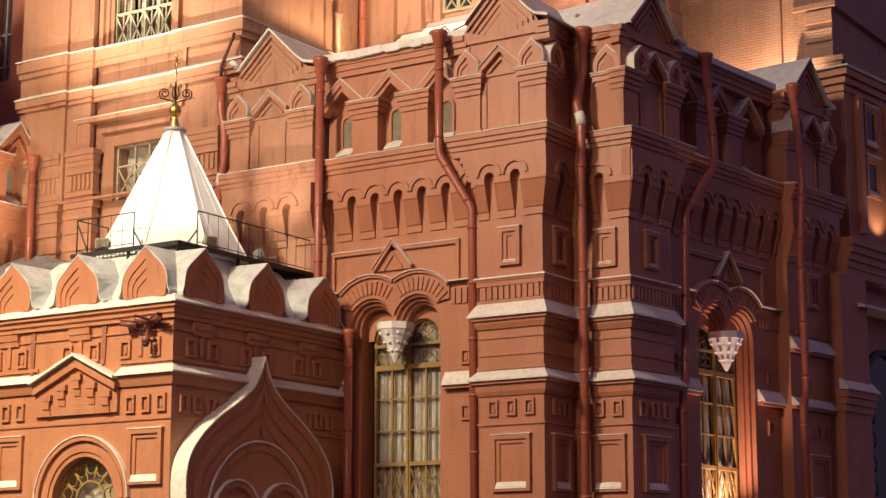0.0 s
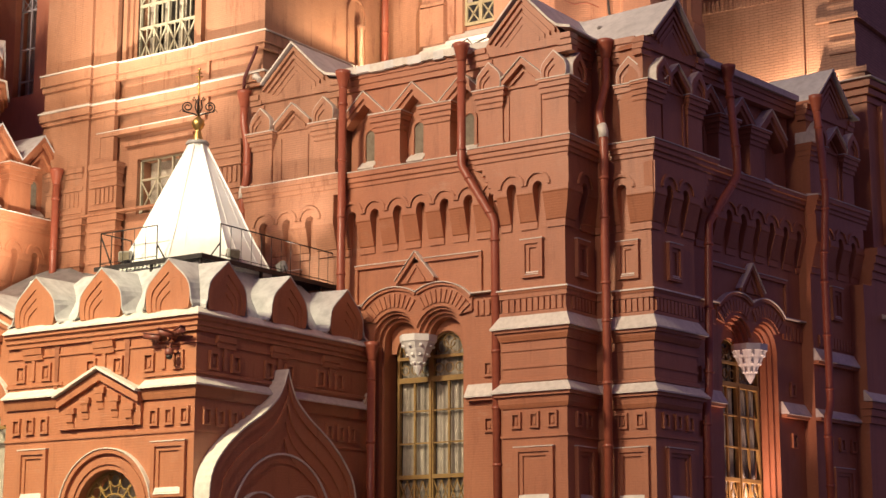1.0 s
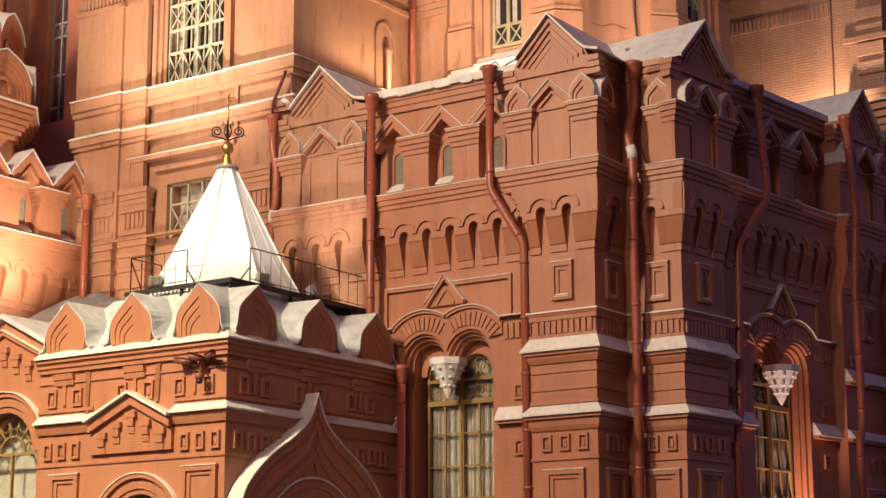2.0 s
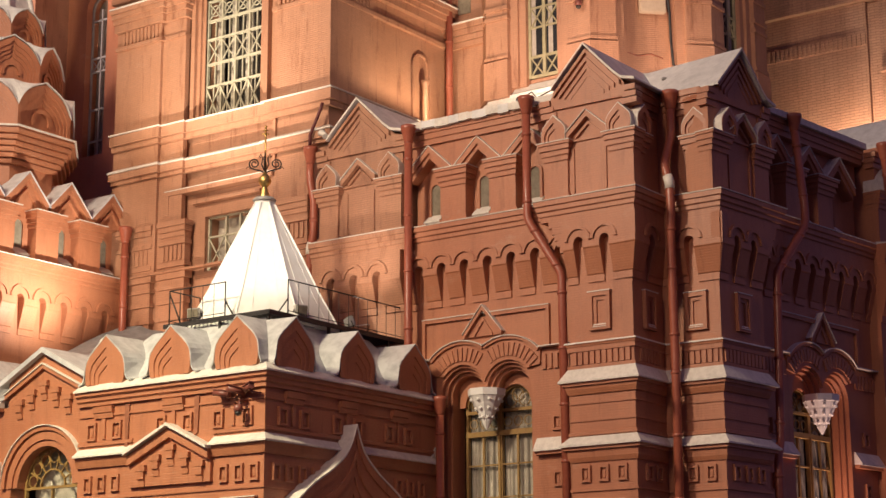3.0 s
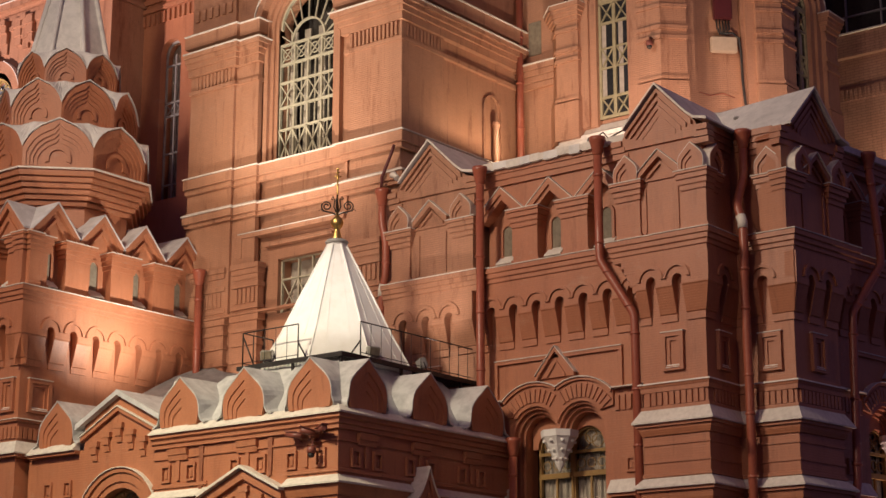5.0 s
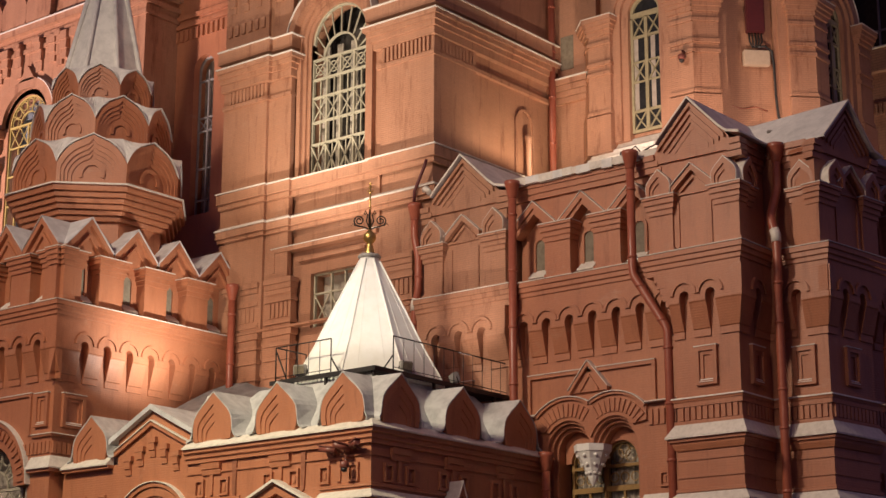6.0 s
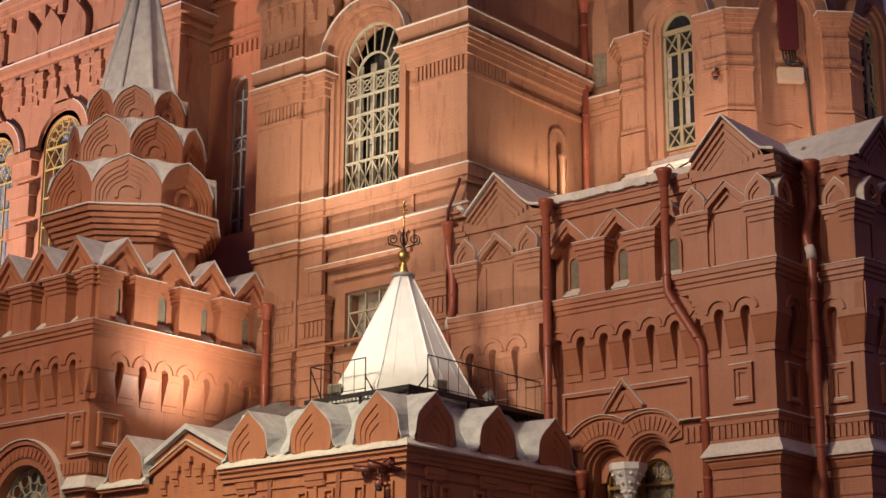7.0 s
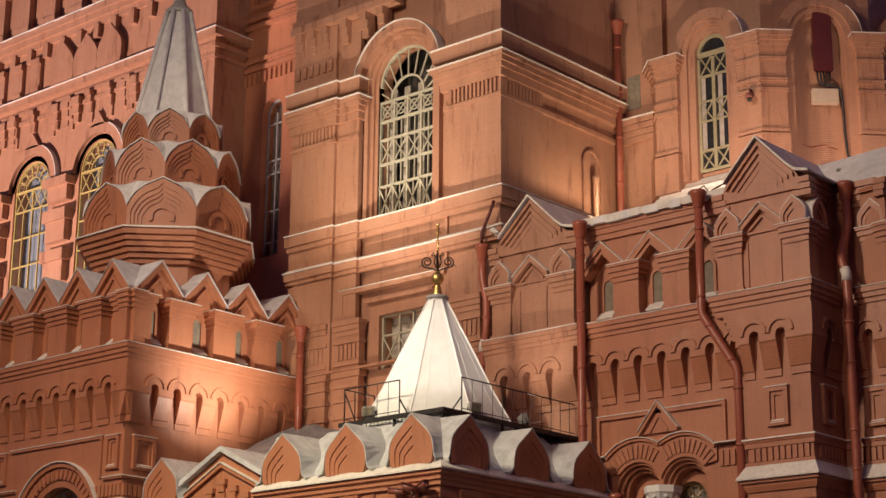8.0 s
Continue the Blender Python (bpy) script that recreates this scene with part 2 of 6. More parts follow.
def corbel_table(parent, m, u0, u1, slots, sw=0.34, mat=None, z0=13.18, left=None, right=None):
    """Corbels that lean out between round-headed slots, with a scalloped label over each."""
    mat = mat or RED
    edges = [u0] + [e for s in slots for e in (s - sw / 2, s + sw / 2)] + [u1]
    prof = [(-0.02, z0), (0.05, z0), (0.05, z0 + 0.22), (0.09, z0 + 0.25), (0.30, 14.22), (0.33, 14.26), (0.33, 14.46), (-0.02, 14.46)]
    cache = {}
    for a, b in zip(edges[::2], edges[1::2]):
        w = round(b - a, 2)
        if w < 0.05:
            continue
        key = (w, a == u0 and left is not None, b == u1 and right is not None)
        if key not in cache:
            bm = B()
            slab(bm, prof, -w / 2, w / 2)
            mid = (a + b) / 2
            for v in bm.verts:
                if key[1] and v.co.x < 0:
                    v.co.x = left - mid + v.co.y
                elif key[2] and v.co.x > 0:
                    v.co.x = right - mid - v.co.y
            cache[key] = mesh_of(bm, mat)
        piece("corbel", cache[key], parent, m @ at((a + b) / 2))
    bm = B()
    out = [(u0, 14.46)]
    for s in slots:
        out += arc(s, 14.46, sw / 2, 180, 0, 8)
    out += [(u1, 14.46), (u1, 15.26), (u0, 15.26)]
    prism(bm, out, -0.02, 0.31)
    part("corbel_head", bm, mat, parent, m=m)
    bm = B()
    ring(bm, 0, 14.50, 0.37, 0.465, 0.30, 0.375, 0, 180, 14)
    ring(bm, 0, 14.50, 0.37, 0.485, 0.30, 0.345, 0, 180, 14)
    lab = mesh_of(bm, mat)
    for s in slots:
        piece("scallop", lab, parent, m @ at(s))


def small_window(parent, m, u, z0, z1, w, o):
    bm = B()
    out = [(u - w / 2, z0), (u + w / 2, z0), (u + w / 2, z1 - w / 2)] + arc(u, z1 - w / 2, w / 2, 0, 180, 8)[1:]
    prism(bm, out, o - 0.02, o + 0.02)
    part("pane", bm, GREYPANE, parent, "grey attic pane", m)
    bm = B()
    ring(bm, u, z1 - w / 2, w / 2 - 0.02, w / 2 + 0.08, o, o + 0.08, 0, 180, 10)
    box(bm, u - w / 2 - 0.08, u - w / 2 + 0.02, o, o + 0.08, z0, z1 - w / 2)
    box(bm, u + w / 2 - 0.02, u + w / 2 + 0.08, o, o + 0.08, z0, z1 - w / 2)
    part("window_surround", bm, RED, parent, m=m)
    bm = B()
    slab(bm, [(o, z0 + 0.08), (o + 0.35, z0 - 0.22), (o + 0.35, z0 - 0.26), (o, z0 - 0.26)], u - w / 2 - 0.12, u + w / 2 + 0.12)
    part("sill", bm, FLASH, parent, "pale sheet sill", m)


DARKGLASS = paint("dark_glass", (0.018, 0.02, 0.022), (0.03, 0.03, 0.032), 0.08)
GREYPANE = paint("grey_attic_glass", (0.26, 0.22, 0.16), (0.18, 0.15, 0.11), 0.2)


def cap_pillar(parent, m, u, w, mat=None, top=17.9, base=16.0):
    """A short pillar with a stepped capital and a pale lid."""
    mat = mat or RED
    bm = B()
    h = w / 2
    box(bm, u - h + 0.18, u + h - 0.18, -0.4, 0.08, base, top - 0.62)
    box(bm, u - h + 0.12, u + h - 0.12, -0.4, 0.12, base, base + 0.16)
    for i, (a, o) in enumerate(((0.14, 0.13), (0.09, 0.18), (0.04, 0.24))):
        box(bm, u - h + a, u + h - a, -0.4, o, top - 0.62 + 0.17 * i, top - 0.62 + 0.17 * (i + 1))
    box(bm, u - h, u + h, -0.4, 0.29, top - 0.11, top - 0.02)
    part("pillar", bm, mat, parent, m=m)
    bm = B()
    box(bm, u - h - 0.02, u + h + 0.02, -0.4, 0.31, top - 0.02, top + 0.01)
    part("pillar_lid", bm, FLASH, parent, m=m)


def chevron(bm, a, p, b, t, o0, o1):
    """An inverted V band from a over p to b, t thick measured upright."""
    prism(bm, [a, p, b, (b[0], b[1] - t), (p[0], p[1] - t), (a[0], a[1] - t)], o0, o1)


def zigzag_parapet(parent, m, u0, u1, peaks, valleys, mat=None, top=19.5, flat=True, back=0.05):
    mat = mat or RED
    bm = B()
    box(bm, u0, u1, -0.9, -0.38, 15.95, min(top, 18.85))
    line = [(u0, 17.9)] + sorted([(p, 18.8) for p in peaks] + [(v, 17.9) for v in valleys]) + [(u1, 17.9)]
    if flat:
        prism(bm, line + [(u1, top), (u0, top)], -0.9, -back)
        for i in range(3):
            box(bm, u0, u1, -0.3, 0.05 + 0.05 * i, top - 0.62 + 0.2 * i, top - 0.42 + 0.2 * i)
    part("parapet", bm, mat, parent, m=m)
    for p in peaks:
        a = max(u0, p - 1.0)
        b = min(u1, p + 1.0)
        za, zb = 18.8 - (p - a) * 0.92, 18.8 - (b - p) * 0.92
        bm = B()
        chevron(bm, (a, za), (p, 18.8), (b, zb), 0.24, -0.38, 0.14)
        chevron(bm, (a + 0.05, za - 0.2), (p, 18.6), (b - 0.05, zb - 0.2), 0.22, -0.38, 0.06)
        part("chevron", bm, mat, parent, m=m)
        bm = B()
        chevron(bm, (a, za + 0.035), (p, 18.84), (b, zb + 0.035), 0.035, -0.3, 0.17)
        part("chevron_flashing", bm, FLASH, parent, m=m)
        small_window(parent, m, p, 16.42, 17.55, 0.42, -0.38)
    for v in valleys:
        cap_pillar(parent, m, v, 1.35, mat)


def small_ogee(parent, m, u, z, w=0.88, h=0.85, mat=None, o=0.24):
    mat = mat or RED
    bm = B()
    prism(bm, ogee(w * 0.55, h * 0.5), -0.1, o - 0.08)
    ogee_strip(bm, w * 0.52, h * 0.5, w * 0.76, h * 0.75, -0.1, o - 0.03)
    ogee_strip(bm, w * 0.74, h * 0.73, w, h, -0.1, o + 0.03)
    part("kokoshnik", bm, mat, parent, m=m @ at(u, 0, z))
    bm = B()
    ogee_strip(bm, w * 0.99, h * 0.99, w + 0.04, h + 0.045, -0.45, o + 0.015)
    part("kokoshnik_flashing", bm, FLASH, parent, m=m @ at(u, 0, z))


def gable_bay(parent, m, uc, half, mat=None, peak=20.9, eave=19.45, roof_back=6.0, sheet=None, arches=(-1, 1), depth=0.24, right=0.0, cut=None):
    """A parapet bay: capped pillars, panels, onion arches and a stepped gable with a sheet roof running back."""
    mat = mat or RED
    bm = B()
    box(bm, uc - half + 0.12, uc + half - 0.12 - right, -0.9, 0.0, 15.95, 19.0)
    out = [(uc - half, 19.0), (uc - half, eave - 0.42), (uc - half * 0.80, eave - 0.10), (uc - half * 0.66, eave + 0.26), (uc, peak),
           (uc + half * 0.62, eave + 0.32), (uc + half - 0.42, eave), (uc + half - right, eave - 0.12), (uc + half - right, 19.0)]
    prism(bm, out, -0.9, 0.08)
    part("gable", bm, mat, parent, m=m)
    k = (peak - eave - 0.32) / (half * 0.62)
    for i in range(4):
        bm = B()
        top = peak - 0.08 - 0.27 * i
        h = half * 0.70 - 0.2 * i
        chevron(bm, (uc - h, top - h * k), (uc, top), (uc + h, top - h * k), 0.15, -0.1, 0.19 - 0.03 * i)
        part("gable_course", bm, mat, parent, m=m)
    for i in range(3):
        bm = B()
        for s in (-1, 1):
            a, b = sorted((uc + s * half, uc + s * (half - 0.55 + 0.1 * i)))
            box(bm, a - 0.02, b + 0.02, -0.3, 0.06 + 0.05 * i, 18.75 + 0.2 * i, 18.93 + 0.2 * i)
        part("eave_course", bm, mat, parent, m=m)
    for s in (-1, 1):
        cap_pillar(parent, m, uc + s * (half - 0.55), 1.2, mat)
        if s in arches:
            small_ogee(parent, m, uc + s * (half - 0.55), 17.9, mat=mat, o=depth)
    bm = B()
    chevron(bm, (uc - 0.75, 18.1), (uc, 18.75), (uc + 0.75, 18.1), 0.2, -0.1, depth - 0.03)
    chevron(bm, (uc - 0.5, 17.98), (uc, 18.42), (uc + 0.5, 17.98), 0.1, -0.1, 0.09)
    box(bm, uc - half + 1.0, uc + half - 1.0, -0.1, 0.06, 17.82, 17.9)
    part("small_gable", bm, mat, parent, m=m)
    bm = B()
    chevron(bm, (uc - 0.78, 18.11), (uc, 18.79), (uc + 0.78, 18.11), 0.03, -0.1, depth + 0.03)
    part("small_gable_flashing", bm, FLASH, parent, m=m)
    bm = B()
    for z0, z1, a, b in ((16.15, 17.6, -0.62, -0.56), (16.15, 17.6, 0.56, 0.62)):
        box(bm, uc + a, uc + b, -0.1, 0.05, z0, z1)
    part("panel_strip", bm, mat, parent, m=m)
    bm = B()
    left = [(uc - half * 0.70, eave + 0.22), (uc - half * 0.64, eave + 0.36)] if cut is None else [(cut, eave + 0.02)]
    outer = left + [(uc, peak + 0.08), (uc + half * 0.62, eave + 0.38), (uc + half * 0.78, eave + 0.14), (uc + half + 0.1, eave + 0.02)]
    inner = [(u, z - 0.06) for u, z in outer]
    prism(bm, outer + inner[::-1], -roof_back, 0.30)
    part("gable_roof", bm, sheet or SHEET, parent, "grey sheet-metal gable roof", m)
    bm = B()
    prism(bm, [(u, z + 0.012) for u, z in outer] + [(u, z - 0.075) for u, z in outer[::-1]], 0.27, 0.325)
    part("gable_flashing", bm, FLASH, parent, m=m)


def panel_frame(parent, m, u0, u1, z0, z1, o=0.0, sill=True, mat=None, deep=0.12):
    """A raised frame round a stepped sunk panel."""
    mat = mat or RED
    lip = 0.14 if z1 - z0 > 1.5 else 0.05
    bm = B()
    t = min(0.14, (u1 - u0) * 0.18)
    for a, b, c, d in ((u0, u1, z1 - t, z1), (u0, u1, z0, z0 + t), (u0, u0 + t, z0 + t, z1 - t), (u1 - t, u1, z0 + t, z1 - t)):
        box(bm, a, b, o - 0.05, o + deep, c, d)
    t2 = t * 1.9
    for a, b, c, d in ((u0 + t, u1 - t, z1 - t2, z1 - t), (u0 + t, u0 + t2, z0 + t, z1 - t2), (u1 - t2, u1 - t, z0 + t, z1 - t2)):
        box(bm, a, b, o - 0.05, o + deep * 0.45, c, d)
    part("panel_frame", bm, mat, parent, m=m)
    bm = B()
    box(bm, u0 - 0.03, u1 + 0.03, o - 0.02, o + deep + 0.025, z1, z1 + 0.03)
    if sill:
        slab(bm, [(o - 0.02, z0 + t + 0.02 + lip), (o + deep * 0.5, z0 + t + lip), (o + deep + 0.02, z0 + t * 0.6), (o - 0.02, z0 + t * 0.6)], u0 + t, u1 - t)
    part("panel_flashing", bm, FLASH, parent, m=m)


def square_row(parent, m, us, z0, z1, o=0.0, w=0.36, mat=None):
    """Small sunk squares: a raised hook round a stepped hollow."""
    mat = mat or RED
    bm = B()
    h = (z1 - z0)
    for a, b, c, d in ((-w / 2, w / 2, h - 0.08, h), (-w / 2, w / 2, 0, 0.07), (-w / 2, -w / 2 + 0.08, 0.07, h - 0.08), (w / 2 - 0.08, w / 2, 0.07, h - 0.08)):
        box(bm, a, b, -0.05, 0.09, c, d)
    box(bm, -w * 0.14, w * 0.14, -0.05, 0.05, h * 0.25, h * 0.62)
    me = mesh_of(bm, mat)
    for u in us:
        piece("sunk_square", me, parent, m @ at(u, o, z0))


def dentils(parent, m, u0, u1, z0, z1, step=0.2, w=0.12, o=0.0, d=0.07, mat=None):
    bm = B()
    box(bm, -w / 2, w / 2, -0.03, d, 0, z1 - z0)
    me = mesh_of(bm, mat or RED)
    n = max(1, int(round((u1 - u0) / step)))
    for i in range(n):
        piece("dentil", me, parent, m @ at(u0 + (i + 0.5) * (u1 - u0) / n, o, z0))


def pilaster_front(parent, m, u0, u1, mat=None, panels=True):
    """The face of a corner pier, from the street to the corbels."""
    mat = mat or RED
    c = (u0 + u1) / 2
    w = u1 - u0
    n = 3 if w > 1.6 else 2
    if panels:
        panel_frame(parent, m, c - min(0.38, w * 0.3), c + min(0.38, w * 0.3), 11.66, 12.86, 0.0, mat=mat)
        panel_frame(parent, m, c - min(0.68, w * 0.36), c + min(0.68, w * 0.36), 4.70, 6.42, 0.0, mat=mat)
    dentils(parent, m, u0 + 0.08, u1 - 0.08, 10.62, 11.02, 0.21, 0.15, mat=mat)
    square_row(parent, m, [c + (i - (n - 1) / 2) * w / (n + 0.55) for i in range(n)], 7.0, 7.5, mat=mat)

# ---------- setting ----------
bm = B()
bmesh.ops.create_grid(bm, x_segments=8, y_segments=8, size=1500)
structure("ground", bm, ASPHALT, "dark stone paving round the building", "ground")

FA1 = pose(0, 0.55, 0)          # front with the twin window
FA0 = pose(0, 0.30, 0)          # gabled bay beside it
FP1 = pose(0, 0.10, 0)          # corner pier, front face
FP1B = pose(-0.15, 0.10, 0, 0, 0, 90)   # corner pier, return
FP2A = pose(0, 2.00, 0)         # second pier, front face
FB = pose(1.85, 2.00, 0, 0, 0, 83)    # side front, turned a little towards the square
FB1 = FB @ at(0, -0.45)


def bar_grid(bm, u0, u1, z0, z1, o, t=0.035, kind="x"):
    """An ornamental pane of crossed bars."""
    for a, b in (((u0, z0), (u1, z1)), ((u0, z1), (u1, z0))):
        d = Vector((b[0] - a[0], b[1] - a[1])).normalized()
        n = Vector((-d.y, d.x)) * t / 2
        prism(bm, [(a[0] + n.x, a[1] + n.y), (b[0] + n.x, b[1] + n.y), (b[0] - n.x, b[1] - n.y), (a[0] - n.x, a[1] - n.y)], o, o + t)
    if kind == "o":
        ring(bm, (u0 + u1) / 2, (z0 + z1) / 2, min(u1 - u0, z1 - z0) * 0.28, min(u1 - u0, z1 - z0) * 0.28 + t, o, o + t, 0, 350, 12)


COUNT = {"window": 0}


def twin_window(m, uc, o):
    """Two tall lights with round heads, ochre bars, lattice panels and curtains."""
    COUNT["window"] += 1
    bm = B()
    for u, w in ((-1.34, 0.09), (-0.085, 0.17), (1.25, 0.09)):
        box(bm, uc + u, uc + u + w, o - 0.06, o + 0.08, 3.5, 9.9)
    box(bm, uc - 0.035, uc + 0.035, o + 0.08, o + 0.13, 3.5, 8.9)
    for z, h in ((5.72, 0.13), (8.86, 0.17), (9.62, 0.10)):
        box(bm, uc - 1.34, uc + 1.34, o - 0.06, o + 0.09, z, z + h)
    for s in (-1, 1):
        ring(bm, uc + s * 0.67, 9.85, 0.56, 0.65, o - 0.06, o + 0.08, 0, 180, 16)
    win = structure("window_%d" % COUNT["window"], bm, OCHRE, "tall twin window with ochre frames and grey curtains", "window", m)
    bm = B()
    for s in (-1, 1):
        c = uc + s * 0.67
        box(bm, c - 0.035, c + 0.035, o - 0.03, o + 0.05, 3.5, 8.88)
        for z in (6.85, 7.9):
            box(bm, c - 0.6, c + 0.6, o - 0.03, o + 0.05, z, z + 0.045)
        for k in range(4):
            u0 = c - 0.6 + 0.3 * k
            for z in (4.1, 4.9):
                bar_grid(bm, u0, u0 + 0.3, z, z + 0.78, o)
        for k in (30, 90, 150):
            ring(bm, c + 0.3 * math.cos(radians(k)), 9.85 + 0.3 * math.sin(radians(k)), 0.21, 0.232, o - 0.02, o + 0.02, 0, 350, 12)
        for k in (-0.4, 0.0, 0.4):
            ring(bm, c + k, 9.3, 0.14, 0.165, o - 0.02, o + 0.02, 0, 350, 12)
    part("glazing_bars", bm, OCHRE, win, "dull ochre glazing bars", m)
    for s in (-1, 1):
        bm = B()
        prism(bm, [(uc + s * 0.67 - 0.62, 3.5), (uc + s * 0.67 + 0.62, 3.5), (uc + s * 0.67 + 0.62, 9.85)] + arc(uc + s * 0.67, 9.85, 0.6, 0, 180, 12), o - 0.02, o - 0.01)
        g = part("pane", bm, GLASS, win, "clear old glass", m)
        g.visible_shadow = False
        bm = B()
        n = 40
        pts = [(uc + s * 0.67 - 0.6 + 1.2 * i / n, -(o - 0.16 + 0.05 * math.sin(i * 1.9) + 0.02 * math.sin(i * 0.7))) for i in range(n + 1)]
        lo = [bm.verts.new((x, y, 3.6)) for x, y in pts]
        hi = [bm.verts.new((x, y, 10.4)) for x, y in pts]
        for i in range(n):
            if i % 20 not in (9, 10):
                bm.faces.new((lo[i], lo[i + 1], hi[i + 1], hi[i])).smooth = True
        part("curtain", bm, CURTAIN, win, "grey net curtain", m)
    # Added box that closes the window from behind, dark by colour.
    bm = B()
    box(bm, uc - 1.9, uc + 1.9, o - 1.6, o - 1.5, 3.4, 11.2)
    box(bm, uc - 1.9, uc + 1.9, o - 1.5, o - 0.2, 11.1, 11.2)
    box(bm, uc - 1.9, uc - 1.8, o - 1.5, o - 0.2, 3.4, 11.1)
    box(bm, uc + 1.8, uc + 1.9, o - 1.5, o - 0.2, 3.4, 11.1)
    part("dark_room_box", bm, DARKROOM, win, m=m)
    return win


def pendant(m, uc, o):
    """The white carved drop that hangs between the two arches."""
    bm = B()
    prof = [(0.02, -1.30), (0.07, -1.22), (0.16, -1.04), (0.17, -0.99), (0.27, -0.80), (0.29, -0.74), (0.42, -0.50), (0.44, -0.44), (0.55, -0.24), (0.58, -0.22), (0.60, 0.0), (0.2, 0.02)]
    lathe(bm, prof, 8, math.pi / 8, False)
    for k in range(8):
        a = k * math.pi / 4
        for zc, r in ((-0.36, 0.48), (-0.64, 0.34), (-0.90, 0.21)):
            d = bmesh.ops.create_icosphere(bm, subdivisions=1, radius=0.06, matrix=Matrix.Translation((r * math.cos(a), r * math.sin(a), zc)))
    ob = tagged(new("pendant", mesh_of(bm, STUCCO)), "white carved plaster pendant hanging between twin arches", "ornament", "pendants over the windows")
    ob.matrix_world = m @ at(uc, o, 10.27) @ Matrix.Diagonal((1.05, 1.05, 1.0, 1))
    return ob


def window_bay(wall_name, m, ua, ub, uc, label, back=0.05, deep=0.85):
    """The recessed bay: twin arches under a label of voussoirs, framed field, corbels and zigzag parapet."""
    bm = B()
    box(bm, ua, uc - 1.78, -1.0, 0, 0, 13.3)
    box(bm, uc + 1.78, ub, -1.0, 0, 0, 13.3)
    box(bm, uc - 1.78, uc + 1.78, -1.0, 0, 0, 3.4)
    prism(bm, [(uc - 1.78, 10.2)] + arc(uc - 0.89, 10.2, 0.87, 180, 0, 18) + arc(uc + 0.89, 10.2, 0.87, 180, 0, 18) + [(uc + 1.78, 10.2), (uc + 1.78, 13.3), (uc - 1.78, 13.3)], -1.0, 0)
    box(bm, ua, ub, -1.0, 0.0, 13.3, 15.95)
    wall = structure(wall_name, bm, RED, label, "wall", m)
    for s in (-1, 1):
        c = uc + s * 0.89
        bm = B()
        ring(bm, c, 10.2, 0.66, 0.87, -1.0, -0.32, 0, 180, 18)
        ring(bm, c, 10.2, 0.76, 0.88, -0.34, -0.16, 0, 180, 18)
        for e in (-1, 1):
            a, b = sorted((c + e * 0.66, c + e * 0.885))
            if e != -s:
                box(bm, a, b, -1.0, -0.32, 3.4, 10.2)
                a2, b2 = sorted((c + e * 0.76, c + e * 0.88))
                box(bm, a2, b2, -0.34, -0.16, 3.4, 10.2)
        part("arch_order", bm, RED, wall, m=m)
    bm = B()
    prism(bm, [(uc - 1.5, 9.85)] + arc(uc - 0.67, 9.85, 0.62, 180, 0, 18) + arc(uc + 0.67, 9.85, 0.62, 180, 0, 18) + [(uc + 1.5, 9.85), (uc + 1.5, 11.0), (uc - 1.5, 11.0)], -1.01, 0.19 - deep)
    part("window_head", bm, RED, wall, m=m)
    bm = B()
    R = 1.72
    # the label: two arcs that meet over the middle and run into level bands
    a_in = math.degrees(math.acos(0.89 / R))
    a_out = math.degrees(math.acos(1.25 / R))
    left = arc(uc - 0.89, 10.2, R, 180 - a_out, a_in, 16)
    right = arc(uc + 0.89, 10.2, R, 180 - a_in, a_out, 16)
    inner = [(uc + 2.14, 10.9)] + arc(uc + 0.89, 10.2, 0.95, 40, 160, 14) + arc(uc - 0.89, 10.2, 0.95, 20, 140, 14) + [(uc - 2.14, 10.9)]
    prism(bm, left + right[1:] + inner, -0.05, 0.10)
    part("arch_label", bm, RED, wall, m=m)
    bm = B()
    outer = [(u, z + 0.03) for u, z in left + right[1:]]
    prism(bm, [(ua, 11.42), (left[0][0] - 0.02, 11.42)] + left + right[1:] + [(right[-1][0] + 0.02, 11.42), (ub, 11.42), (ub, 11.46), (right[-1][0], 11.46)] + outer[::-1] + [(left[0][0], 11.46), (ua, 11.46)], -0.05, 0.24)
    part("label_flashing", bm, FLASH, wall, m=m)
    bm = B()
    ring(bm, uc - 0.89, 10.2, R - 0.1, R, 0.05, 0.18, 180 - a_out, a_in, 16)
    ring(bm, uc + 0.89, 10.2, R - 0.1, R, 0.05, 0.18, 180 - a_in, a_out, 16)
    part("label_roll", bm, RED, wall, m=m)
    bm = B()
    prism(bm, [(1.08, -0.055), (1.5, -0.075), (1.5, 0.075), (1.08, 0.055)], 0.08, 0.155)
    me = mesh_of(bm, RED)
    for s in (-1, 1):
        for k in range(12):
            ang = 140 - 8.2 * k if s < 0 else 40 + 8.2 * k
            c = uc + s * 0.89
            if abs(c + 1.3 * math.cos(radians(ang)) - uc) < 0.06:
                continue
            piece("voussoir", me, wall, m @ at(c, 0, 10.2) @ Matrix.Rotation(-radians(ang), 4, "Y"))
